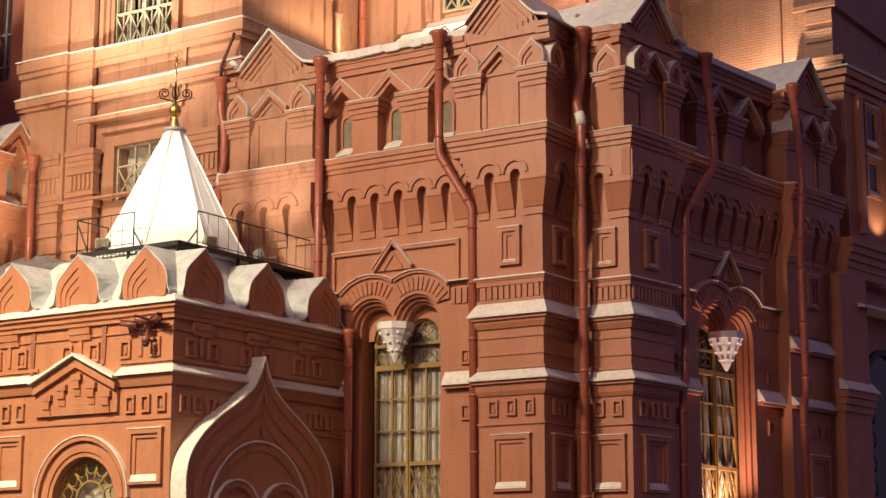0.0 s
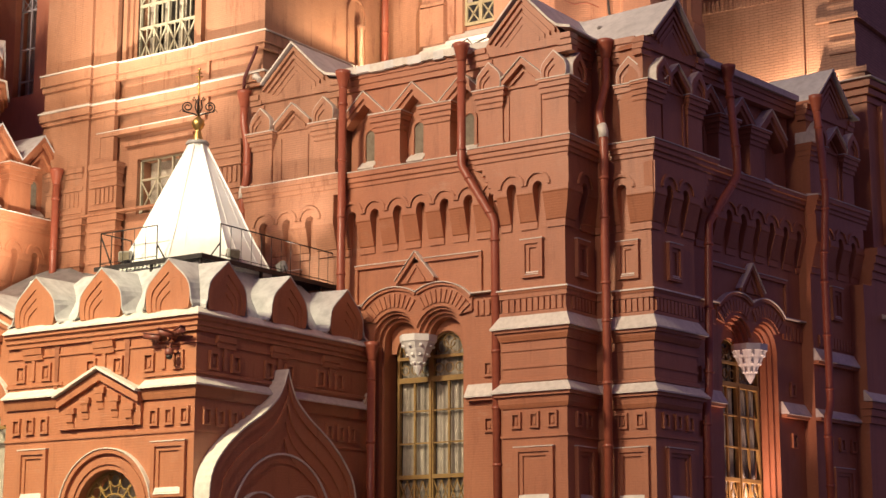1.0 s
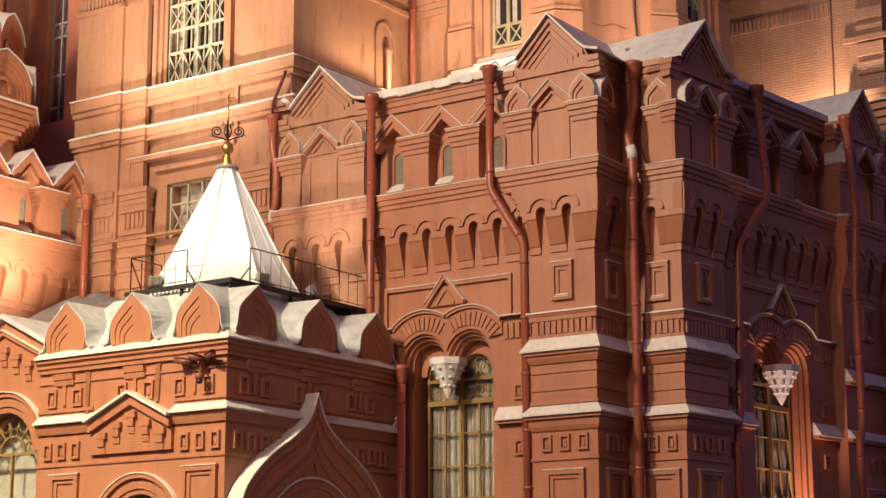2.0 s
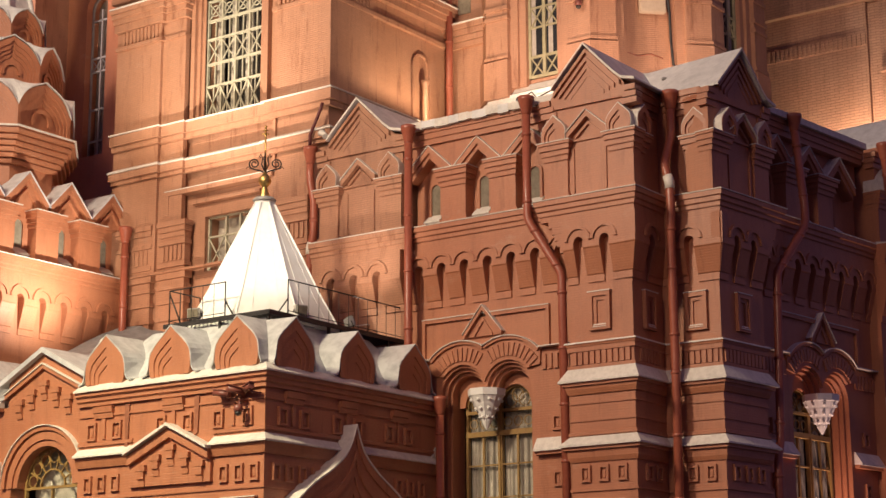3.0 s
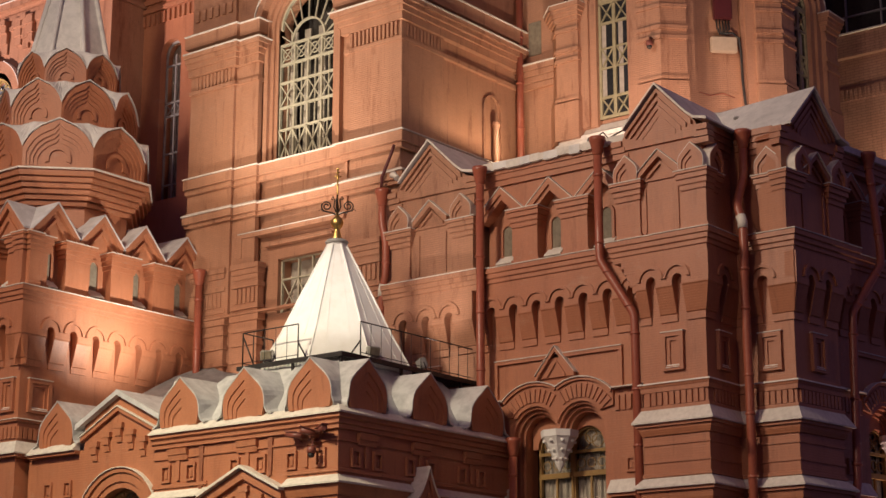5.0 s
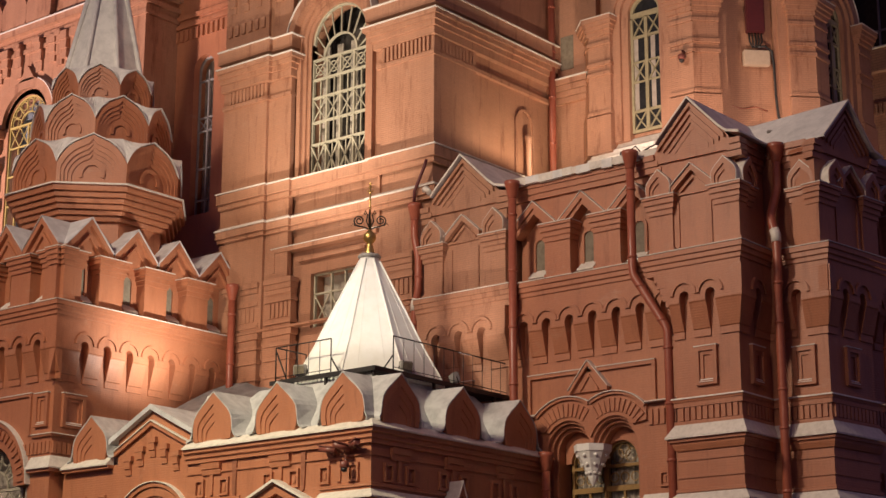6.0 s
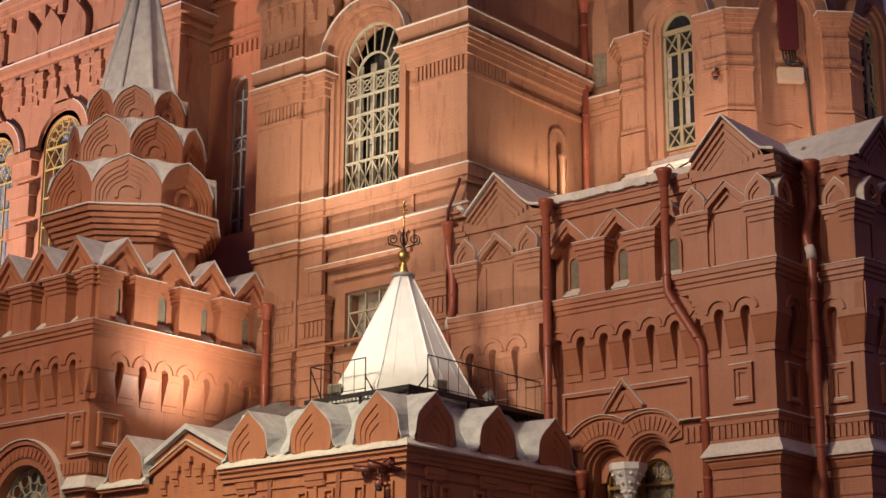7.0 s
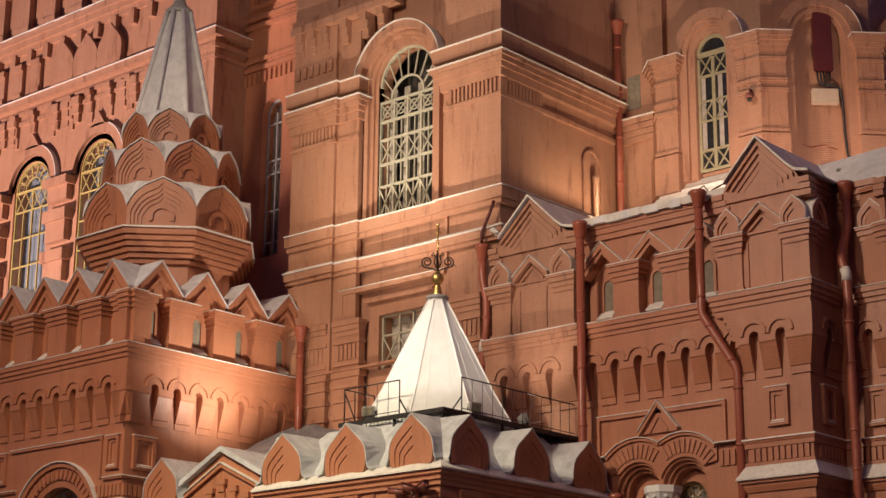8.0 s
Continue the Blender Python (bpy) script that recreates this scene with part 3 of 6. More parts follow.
    for a, b in ((ua, uc - 1.95), (uc + 1.95, ub)):
        if b - a > 0.3:
            dentils(wall, m, a + (0.0 if a == ua else 0.2), b - (0.0 if b == ub else 0.2), 10.72, 11.2, 0.21, 0.15)
            for z in (7.0, 8.75):
                square_row(wall, m, [(a + b) / 2], z, z + 0.5)
            s1, s2 = sill_profile(8.12)
            bm = B()
            slab(bm, s1, a, b)
            part("sill_course", bm, RED, wall, m=m)
            bm = B()
            slab(bm, s2, a, b)
            part("sill_flashing", bm, FLASH, wall, "pale sheet-metal weathering", m)
    # framed field and little gable
    bm = B()
    fa, fb = uc - 2.5, uc + 2.5
    box(bm, fa, fb, -0.05, 0.10, 12.66, 12.78)
    box(bm, fb - 0.12, fb, -0.05, 0.10, 11.46, 12.66)
    box(bm, fa, fa + 0.12, -0.05, 0.10, 11.46, 12.66)
    part("field_frame", bm, RED, wall, m=m)
    bm = B()
    box(bm, fa, fb, -0.05, 0.13, 12.78, 12.81)
    part("field_flashing", bm, FLASH, wall, m=m)
    bm = B()
    prism(bm, [(uc - 0.72, 12.02), (uc, 12.98), (uc + 0.72, 12.02)], -0.05, 0.1)
    chevron(bm, (uc - 0.74, 12.12), (uc, 13.02), (uc + 0.74, 12.12), 0.16, 0.05, 0.22)
    chevron(bm, (uc - 0.35, 12.12), (uc, 12.60), (uc + 0.35, 12.12), 0.10, 0.05, 0.16)
    part("little_gable", bm, RED, wall, m=m)
    bm = B()
    chevron(bm, (uc - 0.78, 12.13), (uc, 13.06), (uc + 0.78, 12.13), 0.035, -0.05, 0.26)
    part("little_gable_flashing", bm, FLASH, wall, m=m)
    slots = [uc + 0.925 * k for k in range(-6, 7) if ua + 0.05 < uc + 0.925 * k < ub - 0.25]
    slots = [s + 0.30 for s in slots if s + 0.30 < ub - 0.2]
    corbel_table(wall, m, ua, ub, slots)
    bm = B()
    slab(bm, CORNICE, ua, ub)
    part("cornice", bm, RED, wall, m=m)
    bm = B()
    slab(bm, CORNICE_CAP, ua, ub)
    part("cornice_flashing", bm, FLASH, wall, m=m)
    zigzag_parapet(wall, m, ua, ub, [uc + 2.0 * k - 0.2 for k in range(-2, 3) if ua + 0.5 < uc + 2.0 * k - 0.2 < ub - 0.5],
                   [uc + 2.0 * k + 0.8 for k in range(-3, 3) if ua + 1.2 < uc + 2.0 * k + 0.8 < ub - 1.0], back=back)
    bm = B()
    box(bm, ua, ub, -0.9, 0.26, 19.5, 19.56)
    box(bm, ua, ub, 0.12, 0.28, 19.44, 19.66)
    part("parapet_gutter", bm, FLASH, wall, "pale patched sheet gutter", m)
    twin_window(m, uc, -deep)
    pendant(m, uc, -0.02)
    return wall


wall_bay = window_bay("wall_window_bay", FA1, -8.95, -2.43, -5.92, "red painted brick bay with twin arched window")
wall_side = window_bay("wall_side_bay", FB1, 2.4, 9.9, 6.4, "red painted brick side bay in shade", 0.26, 0.58)

# ---- corner piers ----
bm = B()
hexa(bm, (-2.43, 0.10, 0), (-0.15, 3.0, 15.95))
hexa(bm, (-0.30, 2.00, 0), (1.85, 4.3, 15.95))
hexa(bm, (-2.9, 0.30, 15.9), (-0.18, 3.0, 19.2))
hexa(bm, (-0.30, 2.03, 15.9), (1.72, 4.3, 19.2))
tower = structure("wall_corner_tower", bm, RED, "stepped red painted brick corner tower", "wall")
PATH = [(-2.43, 0.55), (-2.43, 0.10), (-0.15, 0.10), (-0.15, 2.00), (1.85, 2.00), tuple((FB @ Vector((2.4, 0, 0)))[:2]), tuple((FB @ Vector((2.4, 0.45, 0)))[:2])]
bm = B()
prism(bm, [(0.004, 0), (2.4, 0), (2.4, 15.9), (0.004, 15.9)], -1.2, 0)
part("side_pier", bm, RED, tower, m=FB)
for z, h in ((8.10, 0.30), (10.08, 0.44)):
    s1, s2 = sill_profile(z, 0.30, h)
    bm = B()
    mould(bm, PATH, s1)
    part("sill_course", bm, RED, tower)
    bm = B()
    mould(bm, PATH, s2)
    part("sill_flashing", bm, FLASH, tower, "pale sheet-metal weathering")
for prof, mat, name in (([(0, 11.20), (0.10, 11.20), (0.12, 11.28), (0, 11.28)], RED, "string_course"), ([(0, 11.28), (0.15, 11.28), (0.13, 11.33), (0, 11.34)], FLASH, "string_flashing"),
                        ([(0, 10.50), (0.07, 10.50), (0.07, 10.60), (0, 10.60)], RED, "string_course"), ([(0, 11.04), (0.07, 11.04), (0.07, 11.2), (0, 11.2)], RED, "string_course"),
                        ([(0, 6.72), (0.06, 6.72), (0.06, 6.80), (0, 6.80)], RED, "string_course"), ([(0, 7.62), (0.05, 7.62), (0.10, 7.75), (0.12, 7.98), (0, 7.98)], RED, "string_course"),
                        ([(0, 8.42), (0.07, 8.42), (0.07, 8.52), (0, 8.54)], RED, "string_course"), ([(0, 8.86), (0.04, 8.86), (0.04, 8.94), (0, 8.94)], RED, "string_course"), ([(0, 9.4), (0.04, 9.4), (0.04, 9.46), (0, 9.46)], RED, "string_course"),
                        ([(0, 9.7), (0.06, 9.7), (0.12, 9.85), (0.14, 9.96), (0, 9.96)], RED, "string_course")):
    bm = B()
    mould(bm, PATH, prof)
    part(name, bm, mat, tower)
pilaster_front(tower, FP1, -2.43, -0.15)
pilaster_front(tower, FP1B, 0.2, 1.75)
pilaster_front(tower, FP2A, 0.25, 1.85)
pilaster_front(tower, FB, 0.0, 2.4)
# upper part of the piers, corbelled out
UP = [(-2.95, 0.55), (-2.95, 0.10), (-0.15, 0.10), (-0.15, 2.00), (1.85, 2.00), tuple((FB @ Vector((2.85, 0, 0)))[:2]), tuple((FB @ Vector((2.85, 0.45, 0)))[:2])]
bm = B()
mould(bm, UP, CORNICE)
part("cornice", bm, RED, tower)
bm = B()
mould(bm, UP, CORNICE_CAP)
part("cornice_flashing", bm, FLASH, tower)
corbel_table(tower, FP1, -2.43, 0.18, [-1.87, -0.93], right=-0.15)
corbel_table(tower, FP1B, -0.1, 1.9, [0.75], left=0.0)
corbel_table(tower, FP2A, -0.15, 2.18, [1.0], right=1.85)
corbel_table(tower, FB, -0.32, 2.4, [0.62, 1.55], left=0.0)
for m, s in ((FP1, -1), (FB, 1)):
    for i in range(5):
        bm = B()
        e = -2.43 if s < 0 else 2.4
        a, b = sorted((e, e + s * (0.12 + 0.1 * i)))
        box(bm, a, b, -0.45, 0.3, 14.2 + 0.21 * i, 14.42 + 0.21 * i)
        part("flare_course", bm, RED, tower, m=m)
gable_bay(tower, FP1, -1.55, 1.75, roof_back=4.2, sheet=PALESHEET, right=0.38)
gable_bay(tower, FB, 1.35, 1.75, roof_back=4.2, sheet=PALESHEET, depth=0.27, cut=-0.13, arches=(1,))
for m, a, b in ((FP1B, 0.35, 1.9), (FP2A, 0.1, 1.5)):
    for i in range(4):
        bm = B()
        box(bm, a, b, -0.3, 0.02 + 0.06 * i, 18.65 + 0.2 * i, 18.85 + 0.2 * i)
        part("eave_course", bm, RED, tower, m=m)
cap_pillar(tower, FP1B, 0.45, 1.2)
cap_pillar(tower, FP2A, 1.35, 1.2)
small_ogee(tower, FP1B, 0.45, 17.9, o=0.34)
small_ogee(tower, FP2A, 1.30, 17.9)
small_ogee(tower, FB, 0.46, 17.9, o=0.30)

# ---- gabled bay beside the twin window, and its twin on the side front ----


def plain_bay(name, m, ua, ub, label, slots, depth=0.24, mat=None):
    mat = mat or RED
    bm = B()
    box(bm, ua, ub, -1.0, 0, 0, 15.95)
    wall = structure(name, bm, mat, label, "wall", m)
    corbel_table(wall, m, ua, ub, slots, mat=mat)
    bm = B()
    slab(bm, CORNICE, ua - 0.05, ub + 0.28)
    part("cornice", bm, mat, wall, m=m)
    bm = B()
    slab(bm, CORNICE_CAP, ua - 0.05, ub + 0.31)
    part("cornice_flashing", bm, FLASH, wall, m=m)
    gable_bay(wall, m, (ua + ub) / 2, (ub - ua) / 2, roof_back=5.0, depth=depth, mat=mat)
    c = (ua + ub) / 2
    for z, h in ((8.10, 0.30), (10.08, 0.44)):
        s1, s2 = sill_profile(z, 0.30, h)
        bm = B()
        slab(bm, s1, ua, ub)
        part("sill_course", bm, mat, wall, m=m)
        bm = B()
        slab(bm, s2, ua, ub)
        part("sill_flashing", bm, FLASH, wall, "pale sheet-metal weathering", m)
    pilaster_front(wall, m, ua + 0.3, ub - 0.3, mat)
    return wall


plain_bay("wall_gabled_bay", FA0, -12.85, -9.0, "rose-lit red brick bay with stepped gable", [-12.0, -11.0, -10.0], mat=ROSE)
plain_bay("wall_far_gabled_bay", FB, 9.9, 13.4, "shaded red brick bay with stepped gable", [10.7, 11.65, 12.6], 0.34)

# flat roof behind the parapets
bm = B()
hexa(bm, (-12.9, 1.0, 19.1), (-0.4, 7.6, 19.3))
hexa(bm, (-0.4, 2.5, 19.1), (1.3, 7.6, 19.3))
structure("roof_terrace", bm, SHEET, "grey sheet-metal roof behind the parapets", "roof")

# ---------- projecting porch ----------
PX, PY = -7.95, -7.90
PL = -15.7
FPA, FPB = pose(0, PY, 0), pose(PX, PY, 0, 0, 0, 90)     # u along B starts at the porch corner
bm = B()
box(bm, PL, -12.85, -0.8, 0, 0, 10.0)
box(bm, -9.75, PX, -0.8, 0, 0, 10.0)
prism(bm, [(-12.85, 4.4)] + arc(-11.3, 4.4, 1.25, 180, 0, 20) + [(-9.75, 4.4), (-9.75, 10.0), (-12.85, 10.0)], -0.8, 0)
box(bm, -12.85, -9.75, -0.8, 0, 0, 2.5)
porch = structure("wall_porch", bm, RED, "lit red painted brick porch with onion-arch roofline", "wall", FPA)
bm = B()
box(bm, 0.8, 8.45, -0.8, 0, 0, 10.0)
part("side_wall", bm, RED, porch, m=FPB)
PPATH = [(PL, PY), (PX, PY), (PX, 0.55)]
for prof, mat, name, lab in (([(0, 9.55), (0.10, 9.55), (0.10, 9.66), (0.17, 9.7), (0.17, 9.82), (0.26, 9.86), (0.26, 10.0), (0, 10.0)], RED, "cornice", ""),
                             ([(0, 10.0), (0.34, 9.98), (0.34, 10.03), (0.0, 10.28)], FLASH, "cornice_flashing", "pale sheet-metal cornice cover"),
                             ([(0, 9.2), (0.05, 9.2), (0.05, 9.26), (0, 9.26)], RED, "string_course", ""),
                             ([(0, 7.62), (0.08, 7.62), (0.14, 7.8), (0.18, 7.95), (0, 7.95)], RED, "string_course", ""),
                             ([(0, 7.95), (0.28, 7.94), (0.28, 7.99), (0, 8.22)], FLASH, "sill_flashing", "pale sheet-metal weathering"),
                             ([(0, 8.3), (0.06, 8.3), (0.06, 8.4), (0, 8.42)], RED, "string_course", ""),
                             ([(0, 6.62), (0.05, 6.62), (0.05, 6.7), (0, 6.7)], RED, "string_course", "")):
    bm = B()
    for p in ((PPATH,) if prof[0][1] > 9 or prof[0][1] < 7 else ([(PL, PY), (-13.3, PY)], [(-9.95, PY), (PX, PY), (PX, 0.55)])):
        mould(bm, p, prof)
    part(name, bm, mat, porch, lab)
for m, us in ((FPA, [-8.6, -9.75, -11.0, -12.1, -14.0, -15.1]), (FPB, [0.75, 1.75, 3.3, 4.3, 5.9, 6.9])):
    square_row(porch, m, us, 8.46, 9.02, 0, 0.42)
    for u in us[::2]:
        bm = B()
        v = u + (us[1] - us[0]) / 2
        box(bm, v - 0.07, v + 0.07, -0.02, 0.06, 8.5, 9.2)
        slab(bm, [(0, 9.14), (0.07, 9.14), (0.09, 9.3), (0.13, 9.32), (0.15, 9.5), (0, 9.5)], v - 0.42, v + 0.42)
        part("bracket", bm, RED, porch, m=m)
square_row(porch, FPA, [-8.3, -8.9, -9.5, -14.0, -14.6, -15.2], 6.84, 7.36, 0, 0.36)
square_row(porch, FPB, [0.5, 1.1, 1.7, 2.3, 6.4, 7.0, 7.6], 6.84, 7.36, 0, 0.36)
panel_frame(porch, FPA, -9.50, -8.20, 4.75, 6.36)
panel_frame(porch, FPA, -15.0, -13.8, 4.75, 6.36)
STAIN = paint("wet_brick_paint", (0.24, 0.085, 0.045), (0.34, 0.13, 0.07), 0.5)
for u, z in ((-13.56, 7.6), (-10.63, 8.3)):
    bm = B()
    prism(bm, [(u - 0.07, z), (u + 0.06, z + 0.1), (u + 0.08, 8.9), (u + 0.10, 9.5), (u - 0.10, 9.5), (u - 0.07, 8.7)], -0.01, 0.055)
    part("rain_stain", bm, STAIN, porch, "dark rain-stained strip", FPA)
# the low gable over the porch window
bm = B()
prism(bm, [(-13.3, 7.6), (-11.55, 8.42), (-9.95, 7.6), (-9.95, 6.9), (-13.3, 6.9)], -0.05, 0.12)
prism(bm, [(-13.3, 7.86), (-11.55, 8.62), (-9.95, 7.86), (-9.95, 7.55), (-11.55, 8.31), (-13.3, 7.55)], -0.05, 0.26)
part("low_gable", bm, RED, porch, m=FPA)
bm = B()
prism(bm, [(-13.34, 7.95), (-11.55, 8.73), (-9.91, 7.95), (-9.91, 7.86), (-11.55, 8.64), (-13.34, 7.86)], -0.05, 0.42)
part("low_gable_flashing", bm, FLASH, porch, "pale sheet-metal gable cover", FPA)
for k in range(5):
    bm = B()
    u = -12.75 + 0.6 * k
    z = 8.08 - abs(u + 11.55) * 0.47
    slab(bm, [(0.1, z - 0.62), (0.15, z - 0.62), (0.17, z - 0.42), (0.22, z - 0.40), (0.24, z), (0.1, z)], u - 0.13, u + 0.13)
    box(bm, u - 0.2, u + 0.2, 0.05, 0.25, z - 0.16, z + 0.02)
    part("bracket", bm, RED, porch, m=FPA)
for r0, r1, o in ((1.25, 1.4, -0.12), (1.4, 1.62, 0.05), (1.72, 1.86, 0.12)):
    bm = B()
    ring(bm, -11.3, 4.4, r0, r1, -0.3, o, 0, 180, 24)
    part("arch_order", bm, RED, porch, m=FPA)
bm = B()
ring(bm, -11.3, 4.4, 1.86, 1.89, -0.05, 0.16, 0, 180, 24)
part("arch_flashing", bm, FLASH, porch, m=FPA)


def round_window(m, uc, zc, r, o, z0, label, mat, blind=None):
    COUNT["window"] += 1
    bm = B()
    ring(bm, uc, zc, r - 0.08, r, o - 0.05, o + 0.06, 0, 180, 24)
    ring(bm, uc, zc, r * 0.42, r * 0.42 + 0.05, o - 0.03, o + 0.05, 0, 180, 16)
    box(bm, uc - r, uc - r + 0.08, o - 0.05, o + 0.06, z0, zc)
    box(bm, uc + r - 0.08, uc + r, o - 0.05, o + 0.06, z0, zc)
    box(bm, uc - r, uc + r, o - 0.05, o + 0.07, zc - 0.06, zc + 0.02)
    box(bm, uc - 0.03, uc + 0.03, o - 0.05, o + 0.06, z0, zc)
    win = structure("window_%d" % COUNT["window"], bm, mat, label, "window", m)
    bm = B()
    for k in range(1, 7):
        a = radians(180 * k / 7)
        d, n = Vector((math.cos(a), math.sin(a))), Vector((-math.sin(a), math.cos(a))) * 0.02
        p, q = d * r * 0.44, d * r * 0.95
        prism(bm, [(uc + p.x + n.x, zc + p.y + n.y), (uc + q.x + n.x, zc + q.y + n.y), (uc + q.x - n.x, zc + q.y - n.y), (uc + p.x - n.x, zc + p.y - n.y)], o - 0.02, o + 0.03)
    for k in range(7):
        a = radians(180 * (k + 0.5) / 7)
        ring(bm, uc + 0.76 * r * math.cos(a), zc + 0.76 * r * math.sin(a), r * 0.14, r * 0.14 + 0.03, o - 0.02, o + 0.02, 0, 350, 10)
    if zc - z0 > 3:
        for z in (zc - 1.05, zc - 2.4, zc - 3.8, zc - 5.2):
            if z > z0:
                box(bm, uc - r + 0.05, uc + r - 0.05, o - 0.03, o + 0.05, z, z + 0.06)
        for k in range(4):
            bar_grid(bm, uc - r + 0.08 + (r - 0.08) / 2 * k, uc - r + 0.08 + (r - 0.08) / 2 * (k + 1), zc - 1.0, zc - 0.06, o, 0.04)
        for u in (-r / 2, r / 2):
            box(bm, uc + u - 0.025, uc + u + 0.025, o - 0.03, o + 0.05, z0, zc - 1.05)
    part("glazing_bars", bm, mat, win, m=m)
    bm = B()
    prism(bm, [(uc - r, z0), (uc + r, z0)] + arc(uc, zc, r, 0, 180, 20), o - 0.03, o - 0.02)
    g = part("pane", bm, GLASS, win, "clear old glass", m)
    g.visible_shadow = False
    bm = B()
    box(bm, uc - r - 0.2, uc + r + 0.2, o - 0.7, o - 0.6, z0, zc + r + 0.2)
    part("curtain", bm, blind or CURTAIN, win, "grey blind behind the glass", m)
    return win


round_window(FPA, -11.3, 4.4, 1.25, -0.35, 2.5, "round-headed porch window with ochre petal tracery", OCHRE)

# onion-arch gables along the porch eaves
bm = B()
for w0, h0, w1, h1, o in ((0.0, 0.0, 0.72, 0.62, 0.04), (0.70, 0.6, 1.02, 0.9, 0.075), (1.0, 0.88, 1.34, 1.18, 0.11), (1.32, 1.16, 1.72, 1.52, 0.15)):
    if w0 == 0.0:
        prism(bm, ogee(w1, h1), -0.2, o)
    else:
        ogee_strip(bm, w0, h0, w1, h1, -0.2, o)
KOK = mesh_of(bm, RED)


def flared_roof(w, h, depth, half, valley, over=0.16, t=0.04):
    """A folded sheet: it starts on an onion outline, runs out into the valleys at its feet and rises backwards on a level ridge."""
    bm = B()
    upper = [(u, z) for u, z in ogee(w, h) if u >= 0 and z > 0.27 * h]
    right = [(0.66 * w, 0.03 * h), (0.56 * w, 0.08 * h), (0.52 * w, 0.17 * h)] + upper
    right[0] = (min(right[0][0], half), right[0][1])
    front = right + [(-u, z) for u, z in right[-2::-1]]
    n = len(front)
    mid = n // 2
    ridge = h + 0.04
    span = [0.0]
    for p, q in zip(front[:mid], front[1:mid + 1]):
        span.append(span[-1] + math.dist(p, q))
    back = []
    for i in range(n):
        f = 1 - span[min(i, n - 1 - i)] / span[-1]
        side = 1 if i < mid else -1
        back.append((side * half * f, ridge - (ridge - valley) * f))
    rows = []
    for k in range(4):
        g = k / 3
        o = over - (over + depth) * g
        row = [((1 - g) * u + g * v, (1 - g) * z + g * y) for (u, z), (v, y) in zip(front, back)]
        rows.append(([bm.verts.new((u, -o, z)) for u, z in row], [bm.verts.new((u * 0.97, -o, z - t)) for u, z in row]))
    for (ta, la), (tb, lb) in zip(rows, rows[1:]):
        for i in range(n - 1):
            bm.faces.new((ta[i], ta[i + 1], tb[i + 1], tb[i]))
            bm.faces.new((la[i + 1], la[i], lb[i], lb[i + 1]))
        for i in (0, n - 1):
            bm.faces.new((ta[i], tb[i], lb[i], la[i]))
    for ts, ls in (rows[0], rows[-1]):
        for i in range(n - 1):
            bm.faces.new((ts[i], ls[i], ls[i + 1], ts[i + 1]))
    return bm


KOKROOF = mesh_of(flared_roof(1.78, 1.58, 1.75, 1.40, 0.42), PORCHSHEET)
KOKROOF_CORNER = mesh_of(flared_roof(1.78, 1.58, 1.75, 0.98, 0.5), PORCHSHEET)


def kokoshnik(m, label="lit red brick onion-arch gable with sheet roof", corner=False):
    root = tagged(new("kokoshnik_gable", KOK), label, "gable", "onion-arch gables round the porch roof")
    root.matrix_world = m
    piece("gable_roof", KOKROOF_CORNER if corner else KOKROOF, root, Matrix.Identity(4))
    return root


for u in (-8.98, -11.7, -14.5):
    kokoshnik(FPA @ at(u, 0.02, 10.2), corner=u > -9)
for u in (1.15, 4.12, 7.1):
    kokoshnik(FPB @ at(u, 0.02, 10.2), "shaded red brick onion-arch gable with sheet roof", u < 2)

# porch roof: a sheet hip that climbs to the platform
bm = B()
lo = [(PL, PY), (PX, PY), (PX, 0.55), (PL, 0.55)]
hi = [(-14.2, -6.3), (-9.4, -6.3), (-9.4, -1.2), (-14.2, -1.2)]
a = [bm.verts.new((x, y, 10.12)) for x, y in lo]
b = [bm.verts.new((x, y, 12.0)) for x, y in hi]
c = [bm.verts.new((x, y, 9.9)) for x, y in lo]
for i in range(4):
    j = (i + 1) % 4
    bm.faces.new((a[i], a[j], b[j], b[i]))
    bm.faces.new((c[i], c[j], a[j], a[i]))
bm.faces.new(b)
bm.faces.new(c[::-1])
structure("porch_roof", bm, PORCHSHEET, "pale sheet-metal hipped porch roof", "roof")

# the big onion arch over the side door
FG = pose(-7.40, -4.30, 0, 0, 0, 90)
bm = B()
W, H, ZB = 7.0, 5.6, 3.1
for w0, h0, w1, h1, o in ((0.94, 0.94, 1.0, 1.0, 0.0), (0.86, 0.86, 0.945, 0.945, -0.05), (0.82, 0.82, 0.865, 0.865, 0.0), (0.73, 0.73, 0.825, 0.825, -0.06), (0.64, 0.64, 0.735, 0.735, -0.10)):
    onion_strip(bm, W * w0, H * h0, W * w1, H * h1, -0.55, o)
big = tagged(new("door_canopy", mesh_of(bm, RED, at(0, 0, ZB))), "large shaded brick onion arch over the side entrance", "canopy")
big.matrix_world = FG
bm = B()
prism(bm, onion(W * 0.66, H * 0.66), -0.60, -0.16)
part("tympanum", bm, RED, big, m=at(0, 0, ZB))
bm = B()
onion_strip(bm, W * 1.0, H * 1.0, W * 1.012, H * 1.012, -0.54, 0.04)
part("canopy_roof", bm, FLASH, big, "pale sheet-metal covering", at(0, 0, ZB))
